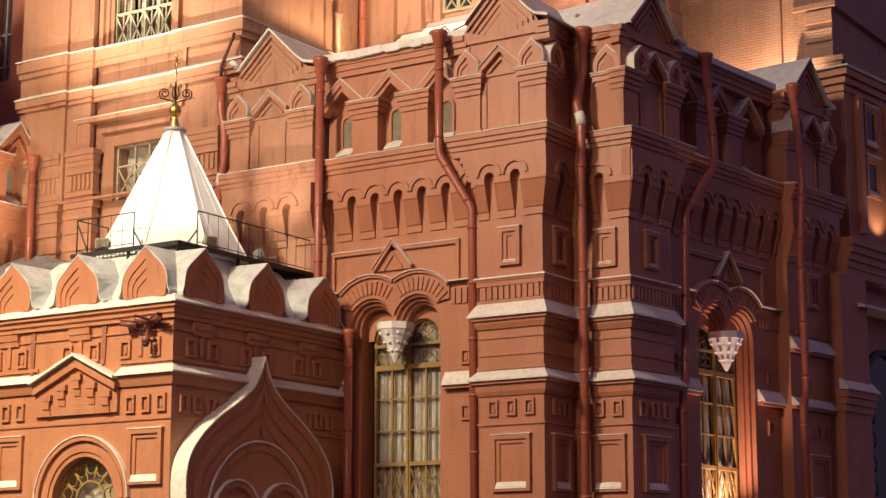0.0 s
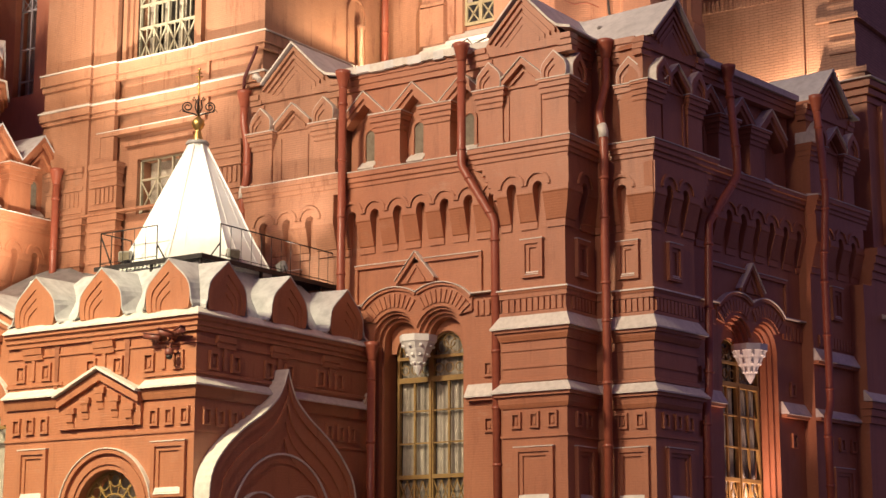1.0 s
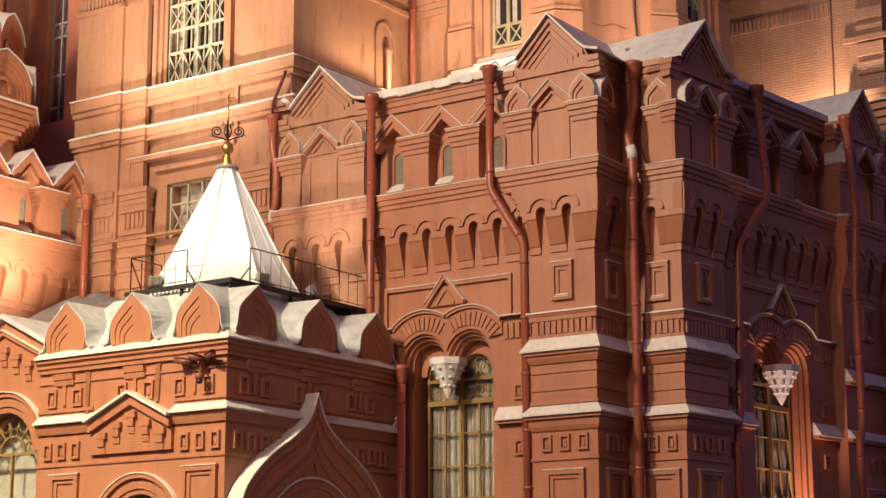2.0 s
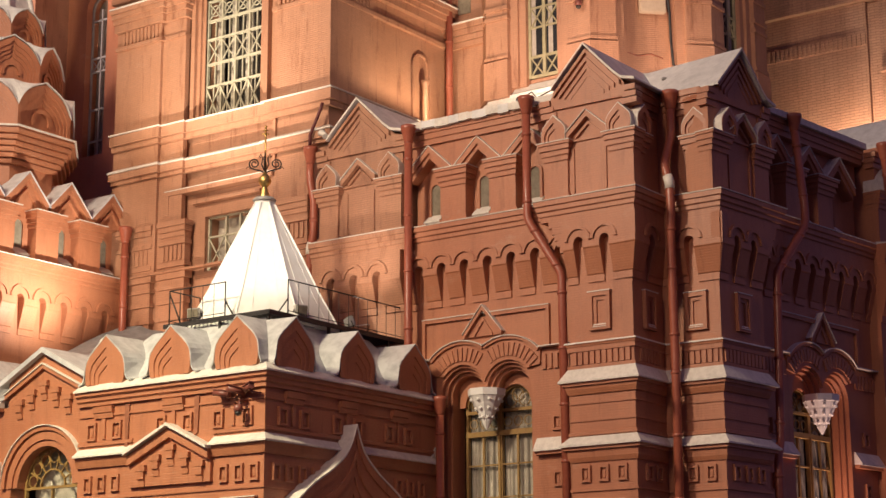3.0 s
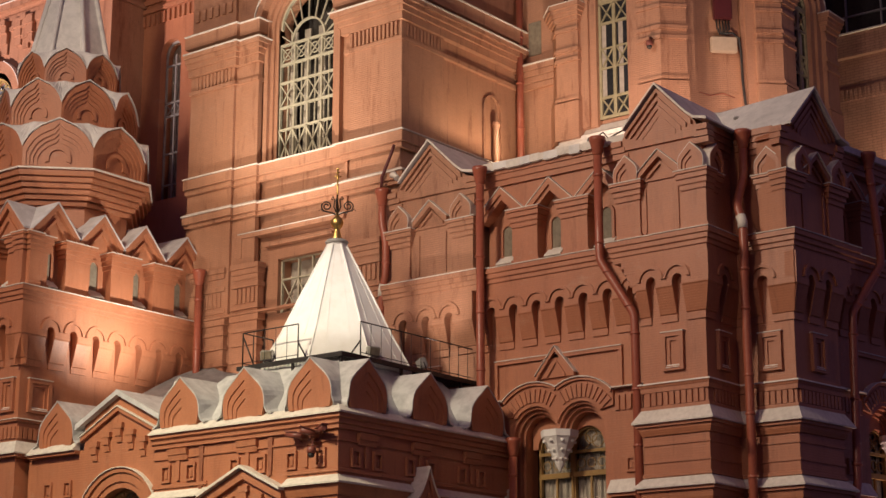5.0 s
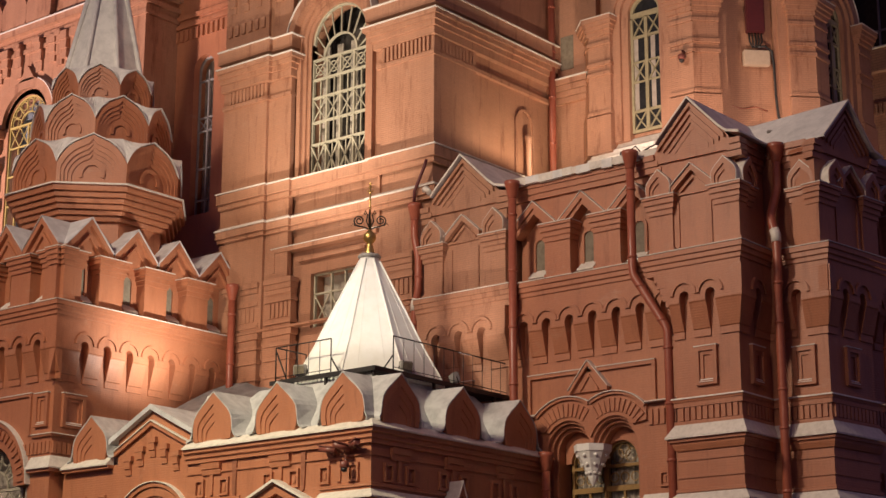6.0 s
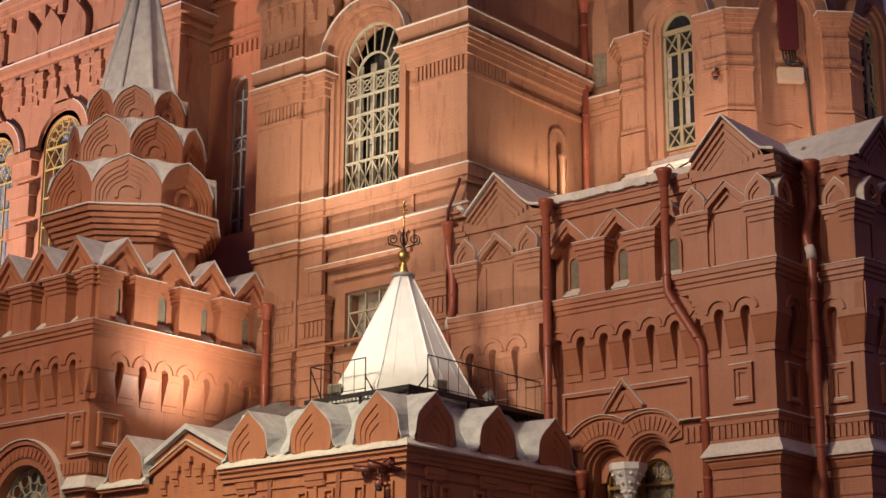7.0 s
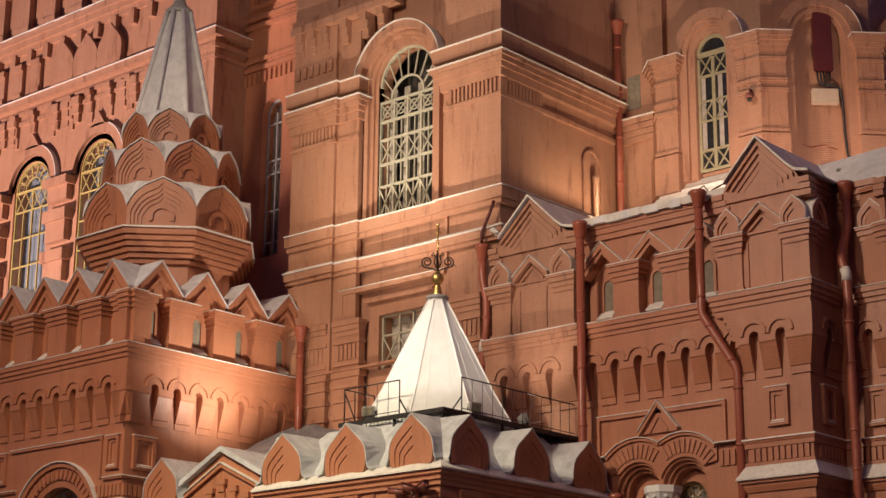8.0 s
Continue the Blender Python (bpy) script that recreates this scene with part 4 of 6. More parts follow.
for du in (-1.12, 1.12):
    bm = B()
    ring(bm, du, 3.85, 0.92, 1.1, -0.6, -0.05, 0, 180, 20)
    ring(bm, du, 3.85, 0.66, 0.93, -0.6, -0.22, 0, 180, 20)
    part("door_arch", bm, RED, big)
    bm = B()
    ring(bm, du, 3.85, 1.1, 1.15, -0.6, 0.0, 0, 180, 20)
    part("arch_flashing", bm, FLASH, big)
bm = B()
ring(bm, 0, 3.7, 2.2, 2.45, -0.6, -0.12, 0, 180, 26)
ring(bm, 0, 3.7, 1.95, 2.21, -0.6, -0.26, 0, 180, 26)
part("arch_order", bm, RED, big)
bm = B()
ring(bm, 0, 3.7, 2.45, 2.51, -0.6, -0.06, 0, 180, 26)
part("arch_flashing", bm, FLASH, big)
bm = B()
box(bm, -0.05, 0.05, -0.42, -0.33, 6.9, 7.55)
for s in (-1, 1):
    prism(bm, [(s * 0.04, 7.3), (s * 0.3, 7.55), (s * 0.3, 7.45), (s * 0.04, 7.18)], -0.42, -0.34)
part("relief", bm, RED, big)

# white tent roof with finial
CX, CY = -11.75, -3.8
tent_label = "white sheet-metal tent roof with raised seams"
bm = B()
lathe(bm, [(2.62, 12.02), (2.50, 12.35), (1.95, 13.3), (1.25, 14.7), (0.34, 16.45), (0.34, 16.56)], 8, math.pi / 8, False)
tent = tagged(new("tent_roof", mesh_of(bm, WHITE)), tent_label, "roof")
tent.matrix_world = pose(CX, CY, 0)
for k in range(8):
    bm = B()
    a = math.pi / 8 + k * math.pi / 4
    tube(bm, [(r * math.cos(a), r * math.sin(a), z) for r, z in ((2.60, 12.06), (2.49, 12.36), (1.945, 13.31), (1.245, 14.71), (0.335, 16.46))], 0.035, 8)
    part("ridge_roll", bm, WHITE, tent)
for k in range(8):
    a0 = k * math.pi / 4
    for off in (-0.5, 0.45):
        bm = B()
        tube(bm, [(r * 0.924 * math.cos(a0) - off * r * 0.38 * math.sin(a0), r * 0.924 * math.sin(a0) + off * r * 0.38 * math.cos(a0), z) for r, z in ((2.615, 12.06), (2.5, 12.36), (1.955, 13.31), (1.255, 14.71), (0.36, 16.40))], 0.006, 5)
        part("seam", bm, WHITE, tent)
bm = B()
lathe(bm, [(0.36, 16.52), (0.40, 16.58), (0.34, 16.66), (0.30, 16.66)], 16)
part("collar", bm, GREYBOX, tent)

bm = B()
lathe(bm, [(0.20, 0.0), (0.17, 0.12), (0.11, 0.36), (0.09, 0.42), (0.17, 0.50), (0.22, 0.60), (0.20, 0.74), (0.10, 0.84), (0.05, 0.9), (0.03, 1.2)], 16)
finial = tagged(new("finial", mesh_of(bm, GILT)), "gilded ball finial with wrought-iron cross on tent roof", "finial")
finial.matrix_world = pose(CX, CY, 16.62, 0, 0, 38)
bm = B()
tube(bm, [(0, 0, 0.9), (0, 0, 2.5)], 0.03, 6)
tube(bm, [(-0.12, 0, 2.25), (0.12, 0, 2.25)], 0.025, 6)
tube(bm, [(-0.08, 0, 2.38), (0.08, 0, 2.38)], 0.02, 6)
for z, r in ((2.5, 0.06), (2.18, 0.05), (1.9, 0.05)):
    bmesh.ops.create_icosphere(bm, subdivisions=1, radius=r, matrix=Matrix.Translation((0, 0, z)))
part("cross", bm, GILT, finial, "small gilded cross")
bm = B()
for k in range(4):
    a = k * math.pi / 2
    c, s = math.cos(a), math.sin(a)
    pts = []
    for i in range(22):
        t = i / 21
        ang = -math.pi / 2 + t * 3.4 * math.pi
        r = 0.19 * (1 - 0.72 * t)
        pts.append((0.36 + r * math.cos(ang), 1.22 + r * math.sin(ang)))
    pts = [(0.03, 0.92), (0.16, 0.98)] + pts
    tube(bm, [(x * c, x * s, z) for x, z in pts], 0.026, 6)
    tube(bm, [(x * c, x * s, z) for x, z in ((0.03, 1.0), (0.12, 1.2), (0.08, 1.42), (0.16, 1.56), (0.2, 1.46), (0.14, 1.44))], 0.024, 6)
    tube(bm, [(x * c, x * s, z) for x, z in ((0.36, 1.03), (0.5, 1.05), (0.56, 1.13), (0.62, 1.05))], 0.014, 5)
part("scrollwork", bm, IRON, finial, "black wrought-iron scrolls")


# platform and railing
def railing(path, label, posts=12, braces=()):
    root_bm = B()
    (x0, y0), (x1, y1) = path
    z0 = 12.2
    tube(root_bm, [(x0, y0, z0 + 1.1), (x1, y1, z0 + 1.1)], 0.022, 6)
    ob = tagged(new("railing", mesh_of(root_bm, IRON)), label, "railing", "railings on the porch roof", "")
    for i in range(posts + 1):
        t = i / posts
        bm = B()
        tube(bm, [(x0 + (x1 - x0) * t, y0 + (y1 - y0) * t, z0), (x0 + (x1 - x0) * t, y0 + (y1 - y0) * t, z0 + 1.1)], 0.022 if i in (0, posts) else 0.010, 6)
        part("post", bm, IRON, ob)
    bm = B()
    tube(bm, [(x0, y0, z0 + 0.12), (x1, y1, z0 + 0.12)], 0.013, 6)
    part("lower_rail", bm, IRON, ob)
    for p, q in braces:
        bm = B()
        tube(bm, [p, q], 0.025, 6)
        part("brace", bm, IRON, ob)
    return ob


railing(((-13.4, -6.4), (-11.0, -6.4)), "black iron railing at the platform's front edge", 5, [((-11.0, -6.4, 12.7), (-10.65, -6.4, 12.2)), ((-13.4, -6.4, 13.2), (-12.9, -6.4, 12.2))])
railing(((-9.2, -5.5), (-9.2, 0.5)), "long black iron railing along the platform's side", 12, [((-9.2, -5.5, 12.7), (-9.2, -5.95, 12.2))])
railing(((-13.4, -6.4), (-13.4, -5.0)), "short black iron railing at the platform's end", 3)
bm = B()
for i in range(26):
    x = -13.5 + 0.17 * i
    hexa(bm, (x, -6.5, 12.12), (x + 0.09, -5.4, 12.18))
for i in range(40):
    y = -5.6 + 0.155 * i
    hexa(bm, (-10.4, y, 12.12), (-9.1, y + 0.095, 12.18))
for y in (-6.52, -5.42):
    hexa(bm, (-13.55, y, 12.06), (-9.1, y + 0.06, 12.2))
for x in (-10.42, -9.12):
    hexa(bm, (x, -6.52, 12.06), (x + 0.06, 0.5, 12.2))
for x, y in ((-13.4, -6.4), (-11.2, -6.4), (-9.2, -6.4), (-9.2, -3.5), (-9.2, -0.4), (-13.4, -5.5)):
    hexa(bm, (x - 0.04, y - 0.04, 10.9), (x + 0.04, y + 0.04, 12.1))
tagged(new("grating", mesh_of(bm, IRON)), "black iron walkway grating round the tent roof", "walkway")


def floodlight(m, label):
    bm = B()
    bmesh.ops.create_cube(bm, size=1, matrix=Matrix.Diagonal((0.42, 0.22, 0.34, 1)))
    bmesh.ops.bevel(bm, geom=bm.edges[:], offset=0.03, segments=2, affect="EDGES")
    ob = tagged(new("floodlight", mesh_of(bm, GREYBOX)), label, "floodlight", "roof floodlights")
    ob.matrix_world = m
    bm = B()
    for i in range(5):
        hexa(bm, (-0.16 + 0.07 * i, 0.11, -0.13), (-0.14 + 0.07 * i, 0.17, 0.13))
    part("cooling_fin", bm, GREYBOX, ob)
    bm = B()
    tube(bm, [(-0.24, 0, 0), (-0.24, 0, -0.3), (0.24, 0, -0.3), (0.24, 0, 0)], 0.018, 6)
    part("yoke", bm, IRON, ob)
    bm = B()
    hexa(bm, (-0.17, -0.125, -0.13), (0.17, -0.111, 0.13))
    part("lens", bm, GREYPANE, ob, "dark glass lens")
    return ob


floodlight(pose(-12.5, -6.2, 12.5, 10, 0, 20), "small grey floodlight beside the tent roof")
floodlight(pose(-9.45, -4.6, 12.5, 10, 0, 70), "small grey floodlight on the walkway")
floodlight(pose(-9.3, -2.3, 12.45, -20, 0, 140), "small grey floodlight low on the walkway")

# ---- left wing of the porch with its low gable ----
LEAN = 3.0
FW = pose(0, -7.2, 0)
bm = B()
box(bm, -22.7, -19.6, -0.8, 0, 0, 10.0)
box(bm, -16.4, PL, -0.8, 0, 0, 10.3)
prism(bm, [(-19.6, 7.3)] + arc(-18.0, 7.3, 1.3, 180, 0, 20) + [(-16.4, 7.3), (-16.4, 10.9), (-18.2, 11.7), (-19.9, 10.9), (-19.9, 10.0), (-19.6, 10.0)], -0.8, 0)
box(bm, -19.6, -16.4, -0.8, 0, 0, 4.5)
wing = structure("wall_porch_wing", bm, RED, "lit red brick porch wing with low gable", "wall", FW)
bm = B()
prism(bm, [(-20.2, 10.85), (-18.2, 11.86), (-16.0, 10.78), (-16.0, 10.6), (-18.2, 11.68), (-20.2, 10.67)], -2.5, 0.2)
part("gable_roof", bm, SHEET, wing, "grey sheet-metal roof", FW)
bm = B()
prism(bm, [(-20.0, 10.4), (-18.2, 11.3), (-16.3, 10.4), (-16.3, 10.25), (-18.2, 11.15), (-20.0, 10.25)], -0.05, 0.12)
part("gable_course", bm, RED, wing, m=FW)
bm = B()
prism(bm, [(-20.0, 10.44), (-18.2, 11.34), (-16.3, 10.44), (-16.3, 10.4), (-18.2, 11.3), (-20.0, 10.4)], -0.05, 0.17)
part("gable_flashing", bm, FLASH, wing, m=FW)
for k in range(5):
    bm = B()
    u = -19.3 + 0.58 * k
    z = 10.73 - abs(u + 18.15) * 0.47
    slab(bm, [(-0.02, z - 0.62), (0.05, z - 0.62), (0.07, z - 0.42), (0.12, z - 0.40), (0.14, z), (-0.02, z)], u - 0.13, u + 0.13)
    box(bm, u - 0.2, u + 0.2, -0.05, 0.15, z - 0.16, z + 0.02)
    part("bracket", bm, RED, wing, m=FW)
for r0, r1, o in ((1.3, 1.45, -0.12), (1.5, 1.75, 0.06), (1.8, 1.95, 0.13)):
    bm = B()
    ring(bm, -18.0, 7.3, r0, r1, -0.3, o, 0, 180, 24)
    part("arch_order", bm, RED, wing, m=FW)
bm = B()
ring(bm, -18.0, 7.3, 1.95, 1.98, -0.05, 0.2, 0, 180, 24)
part("arch_flashing", bm, FLASH, wing, m=FW)
round_window(FW, -18.0, 7.3, 1.3, -0.4, 4.5, "round-headed wing window with ochre petal tracery", OCHRE)
for z, out, h in ((7.95, 0.28, 0.25), (10.0, 0.34, 0.28)):
    s1, s2 = sill_profile(z, out, h)
    bm = B()
    slab(bm, s1, -22.5, -20.1)
    part("sill_course", bm, RED, wing, m=FW)
    bm = B()
    slab(bm, s2, -22.5, -20.1)
    part("sill_flashing", bm, FLASH, wing, m=FW)
square_row(wing, FW, [-20.6, -21.6], 8.46, 9.02, 0, 0.42)
kokoshnik(FW @ at(-21.2, 0.02, 10.2))
bm = B()
hexa(bm, (-22.7, -7.0, 9.9), (-15.7, 0.6, 10.3))
structure("wing_roof", bm, SHEET, "grey sheet-metal wing roof", "roof")
bm = B()
grid = []
for i in range(13):
    for j in range(7):
        x, y = -22.6 + 0.53 * i, -5.6 + 1.0 * j
        rise = 11.2 + LEAN * (j / 6) * (0.88 + 0.12 * math.cos(0.45 * i))
        grid.append(bm.verts.new((x, y, rise + 0.05 * math.sin(2.3 * i + 1.7 * j))))
for i in range(12):
    for j in range(6):
        bm.faces.new((grid[i * 7 + j], grid[(i + 1) * 7 + j], grid[(i + 1) * 7 + j + 1], grid[i * 7 + j + 1]))
bmesh.ops.solidify(bm, geom=bm.faces[:], thickness=0.06)
structure("lean_to_roof", bm, PORCHSHEET, "crumpled grey sheet-metal lean-to roof against the block", "roof")

# ---------- left tower ----------
HX, HY = -22.85, -7.70
FHA, FHB = pose(0, HY, 0), pose(HX, HY, 0, 0, 0, 90)
bm = B()
box(bm, -36.0, -29.2, -1.0, 0, 0, 15.95)
box(bm, -24.0, HX, -1.0, 0, 0, 15.95)
prism(bm, [(-29.2, 9.6)] + arc(-26.4, 9.6, 1.6, 180, 0, 20) + [(-24.0, 9.6), (-24.0, 15.95), (-29.2, 15.95)], -1.0, 0)
box(bm, -29.2, -24.0, -1.0, 0, 0, 5.0)
htower = structure("wall_left_tower", bm, RED, "lit red painted brick tower with corbels", "wall", FHA)
bm = B()
box(bm, 1.0, 8.3, -1.0, 0, 0, 15.95)
part("side_wall", bm, RED, htower, m=FHB)
HP = [(-36.0, HY), (HX, HY), (HX, 0.6)]
for prof, mat, name in ((CORNICE, RED, "cornice"), (CORNICE_CAP, FLASH, "cornice_flashing"), ([(0, 11.20), (0.10, 11.20), (0.12, 11.28), (0, 11.28)], RED, "string_course"),
                        ([(0, 11.28), (0.15, 11.28), (0.13, 11.31), (0, 11.32)], FLASH, "string_flashing"), (sill_profile(10.08, 0.3, 0.44)[0], RED, "sill_course"), (sill_profile(10.08, 0.3, 0.44)[1], FLASH, "sill_flashing")):
    bm = B()
    for p in ((HP,) if prof[0][1] > 12 else ([(-36.0, HY), (-28.95, HY)], [(-23.85, HY), (HX, HY), (HX, 0.6)])):
        mould(bm, p, prof)
    part(name, bm, mat, htower)
corbel_table(htower, FHA, -35.0, HX + 0.3, [-23.55 - 0.99 * k for k in range(12)][::-1], 0.36)
corbel_table(htower, FHB, -0.3, 8.3, [1.0 + 1.03 * k for k in range(7)], 0.36)
panel_frame(htower, FHA, -23.75, -23.05, 11.56, 12.74)
panel_frame(htower, FHA, -30.3, -29.6, 11.56, 12.74)
panel_frame(htower, FHB, 0.35, 1.35, 11.56, 12.74)
dentils(htower, FHA, -25.0, HX, 10.62, 11.02, 0.21, 0.15)
dentils(htower, FHB, 0, 3.0, 10.62, 11.02, 0.21, 0.15)
bm = B()
box(bm, -29.4, -24.0, -0.05, 0.08, 12.7, 12.8)
box(bm, -24.12, -24.0, -0.05, 0.08, 11.3, 12.7)
part("field_frame", bm, RED, htower, m=FHA)
bm = B()
box(bm, -29.4, -23.98, -0.05, 0.11, 12.8, 12.83)
part("field_flashing", bm, FLASH, htower, m=FHA)
for r0, r1, o in ((1.6, 1.8, -0.15), (1.85, 2.25, 0.05), (2.3, 2.48, 0.14)):
    bm = B()
    ring(bm, -26.4, 9.6, r0, r1, -0.3, o, 0, 180, 28)
    part("arch_order", bm, RED, htower, m=FHA)
bm = B()
ring(bm, -26.4, 9.6, 2.48, 2.52, -0.05, 0.22, 0, 180, 28)
part("arch_flashing", bm, FLASH, htower, m=FHA)
bm = B()
prism(bm, [(1.9, -0.05), (2.2, -0.06), (2.2, 0.06), (1.9, 0.05)], 0.03, 0.11)
vme = mesh_of(bm, RED)
for k in range(25):
    piece("voussoir", vme, htower, FHA @ at(-26.4, 0, 9.6) @ Matrix.Rotation(-radians(5 + 7.1 * k), 4, "Y"))
round_window(FHA, -26.4, 9.6, 1.6, -0.5, 5.0, "large round-headed tower window with pale tracery", CREAM)

# zigzag roofline: chevron gables with folded sheet roofs


def zig_roofline(m, peaks, half, pillars):
    for p in peaks:
        bm = B()
        prism(bm, [(p - half, 17.92), (p + half, 17.92), (p, 19.2)], -0.7, 0.0)
        chevron(bm, (p - half, 18.08), (p, 19.22), (p + half, 18.08), 0.26, -0.2, 0.16)
        chevron(bm, (p - half * 0.55, 18.0), (p, 18.65), (p + half * 0.55, 18.0), 0.14, -0.2, 0.10)
        g = tagged(new("zigzag_gable", mesh_of(bm, RED)), "red brick zigzag gable with folded sheet roof", "gable", "zigzag gables of the left tower")
        g.matrix_world = m
        bm = B()
        chevron(bm, (p - half, 18.13), (p, 19.28), (p + half, 18.13), 0.05, -2.6, 0.2)
        part("gable_roof", bm, SHEET, g, "grey folded sheet roof")
        small_window(htower, m, p, 16.42, 17.55, 0.42, -0.38)
    for v in pillars:
        cap_pillar(htower, m, v, 1.45)


zig_roofline(FHA, [-23.9 - 2.02 * k for k in range(6)], 1.03, [-22.98 - 2.02 * k - 0.0 for k in range(1, 6)])
zig_roofline(FHB, [1.15, 3.35, 5.4, 7.55], 1.07, [2.25, 4.4, 6.5])
for m, u in ((FHA, HX - 0.3), (FHB, 0.3)):
    cap_pillar(htower, m, u, 1.5)
bm = B()
hexa(bm, (-35.5, HY + 0.38, 15.9), (HX - 0.38, 0.6, 18.1))
part("parapet", bm, RED, htower)

# tent turret on the left tower
TX, TY = -26.0, -3.6
bm = B()
T8 = math.pi / 8
c8 = 1 / math.cos(T8)
steps = [(2.5, 18.0), (2.5, 19.62)]
for k in range(6):
    r = 2.66 + 0.125 * k
    steps += [(r, 19.62 + 0.2 * k), (r + 0.03, 19.62 + 0.2 * k + 0.14), (r - 0.02, 19.62 + 0.2 * k + 0.15), (r - 0.02, 19.62 + 0.2 * k + 0.2)]
lathe(bm, [(r * c8, z) for r, z in steps + [(3.3, 20.82), (3.3, 20.85), (2.4, 20.85)]], 8, T8, False)
turret = tagged(new("turret", mesh_of(bm, RED)), "octagonal red brick turret with tiers of onion arches", "turret")
turret.matrix_world = pose(TX, TY, 0, 0, 0, 0)
bm = B()
lathe(bm, [(3.36 * c8, 20.85), (3.36 * c8, 20.91), (2.6 * c8, 21.05)], 8, T8, False)
part("cornice_flashing", bm, FLASH, turret)
bm = B()
lathe(bm, [(2.6 * c8, 20.85), (2.5 * c8, 21.7), (2.0 * c8, 22.9), (1.95 * c8, 23.5), (1.5 * c8, 24.7), (1.45 * c8, 25.4), (1.3 * c8, 25.9)], 8, T8, False)
part("drum", bm, SHEET, turret, "grey sheet-metal drum")


def keel(w, h, low=0.40):
    """A broad pointed arch on a straight base, that meets its neighbours at the height low * h."""
    right = [(0.5, low), (0.485, low + 0.045), (0.455, low + 0.13), (0.41, low + 0.235), (0.345, low + 0.34), (0.26, low + 0.43), (0.165, low + 0.495), (0.075, low + 0.55)]
    right = [(u * w, z * h) for u, z in right]
    return [(0.5 * w, 0.0)] + right + [(0.0, h)] + [(-u, z) for u, z in right[::-1]] + [(-0.5 * w, 0.0)]


for tier, (rad, z, h, run) in enumerate(((3.10, 20.98, 1.86, 0.62), (2.50, 22.92, 1.72, 0.60), (1.88, 24.70, 1.36, 0.34))):
    w = 2 * rad * math.tan(T8)
    bm = B()
    prism(bm, keel(w * 0.60, h * 0.62, 0.30), -0.45, -0.19)
    for k, (a0, a1) in enumerate(((0.58, 0.70), (0.69, 0.80), (0.79, 0.90))):
        prism(bm, keel(w * a1, h * (a1 + 0.02), 0.32) + keel(w * a0, h * (a0 + 0.02), 0.31)[::-1], -0.45, -0.15 + 0.05 * k)
    prism(bm, keel(w, h) + keel(w * 0.89, h * 0.91, 0.33)[::-1], -0.45, 0.0)
    ring(bm, 0, 0.20 * h, 0.13 * w, 0.19 * w, -0.3, -0.12, -20, 200, 16)
    me = mesh_of(bm, RED)
    bm = B()
    front = keel(w + 0.05, h + 0.05)[1:-1]
    sc = (rad - run) / (rad + 0.06)
    ta = [bm.verts.new((u, -0.06, q + 0.02)) for u, q in front]
    tb = [bm.verts.new((u * sc, run, h + 0.07)) for u, q in front]
    la = [bm.verts.new((u, -0.06, q - 0.02)) for u, q in front]
    lb = [bm.verts.new((u * sc, run, h + 0.0)) for u, q in front]
    for i in range(len(front) - 1):
        bm.faces.new((ta[i], ta[i + 1], tb[i + 1], tb[i]))
        bm.faces.new((la[i + 1], la[i], lb[i], lb[i + 1]))
        bm.faces.new((ta[i], la[i], la[i + 1], ta[i + 1]))
        bm.faces.new((tb[i], tb[i + 1], lb[i + 1], lb[i]))
    for i in (0, -1):
        bm.faces.new((ta[i], tb[i], lb[i], la[i]))
    roof = mesh_of(bm, PALESHEET)
    for k in range(8):
        m = pose(0, 0, 0, 0, 0, 45 * k + (22.5 if tier == 1 else 0)) @ Matrix.Translation((0, -rad, z))
        g = piece("kokoshnik", me, turret, m)
        piece("kokoshnik_roof", roof, g, Matrix.Identity(4))
bm = B()
lathe(bm, [(1.62 * c8, 25.3), (1.45 * c8, 26.0), (0.44, 30.85), (0.44, 30.95)], 8, T8, False)
tentk = part("tent", bm, PALESHEET, turret, "ribbed grey sheet-metal tent")
for k in range(8):
    bm = B()
    a = T8 + k * math.pi / 4
    tube(bm, [(r * math.cos(a), r * math.sin(a), z) for r, z in ((1.72, 25.4), (1.60, 26.0), (0.49, 30.85))], 0.10, 8)
    part("rib", bm, PALESHEET, tentk)
bm = B()
lathe(bm, [(0.52, 30.8), (0.56, 30.95), (0.3, 31.2), (0.18, 31.6), (0.3, 31.8), (0.3, 32.0), (0.1, 32.2), (0.05, 33.6)], 12)
part("finial", bm, GREYBOX, turret)

# ---------- tall middle block ----------
FY = 0.60
FF = pose(0, FY, 0)
FX0, FX1 = -23.3, -12.66
FFB = pose(FX1, FY, 0, 0, 0, 90)
WC = -17.6
WS = 27.25
bm = B()
box(bm, FX0, WC - 2.25, -1.0, 0, 0, 36)
box(bm, WC + 2.25, FX1, -1.0, 0, 0, 36)
box(bm, WC - 2.25, WC + 2.25, -1.0, -0.25, 0, 15.9)
box(bm, WC - 2.25, WC + 2.25, -1.0, -0.25, 18.0, 21.7)
box(bm, WC - 2.25, WC - 1.2, -1.0, -0.25, 15.9, 18.0)
box(bm, WC + 1.2, WC + 2.25, -1.0, -0.25, 15.9, 18.0)
prism(bm, [(WC - 2.25, WS), (WC - 1.42, WS)] + arc(WC, WS, 1.42, 180, 0, 24)[1:] + [(WC + 2.25, WS), (WC + 2.25, 36), (WC - 2.25, 36)], -1.0, -0.25)
box(bm, WC - 2.25, WC - 1.42, -1.0, -0.25, 21.7, WS)
box(bm, WC + 1.42, WC + 2.25, -1.0, -0.25, 21.7, WS)
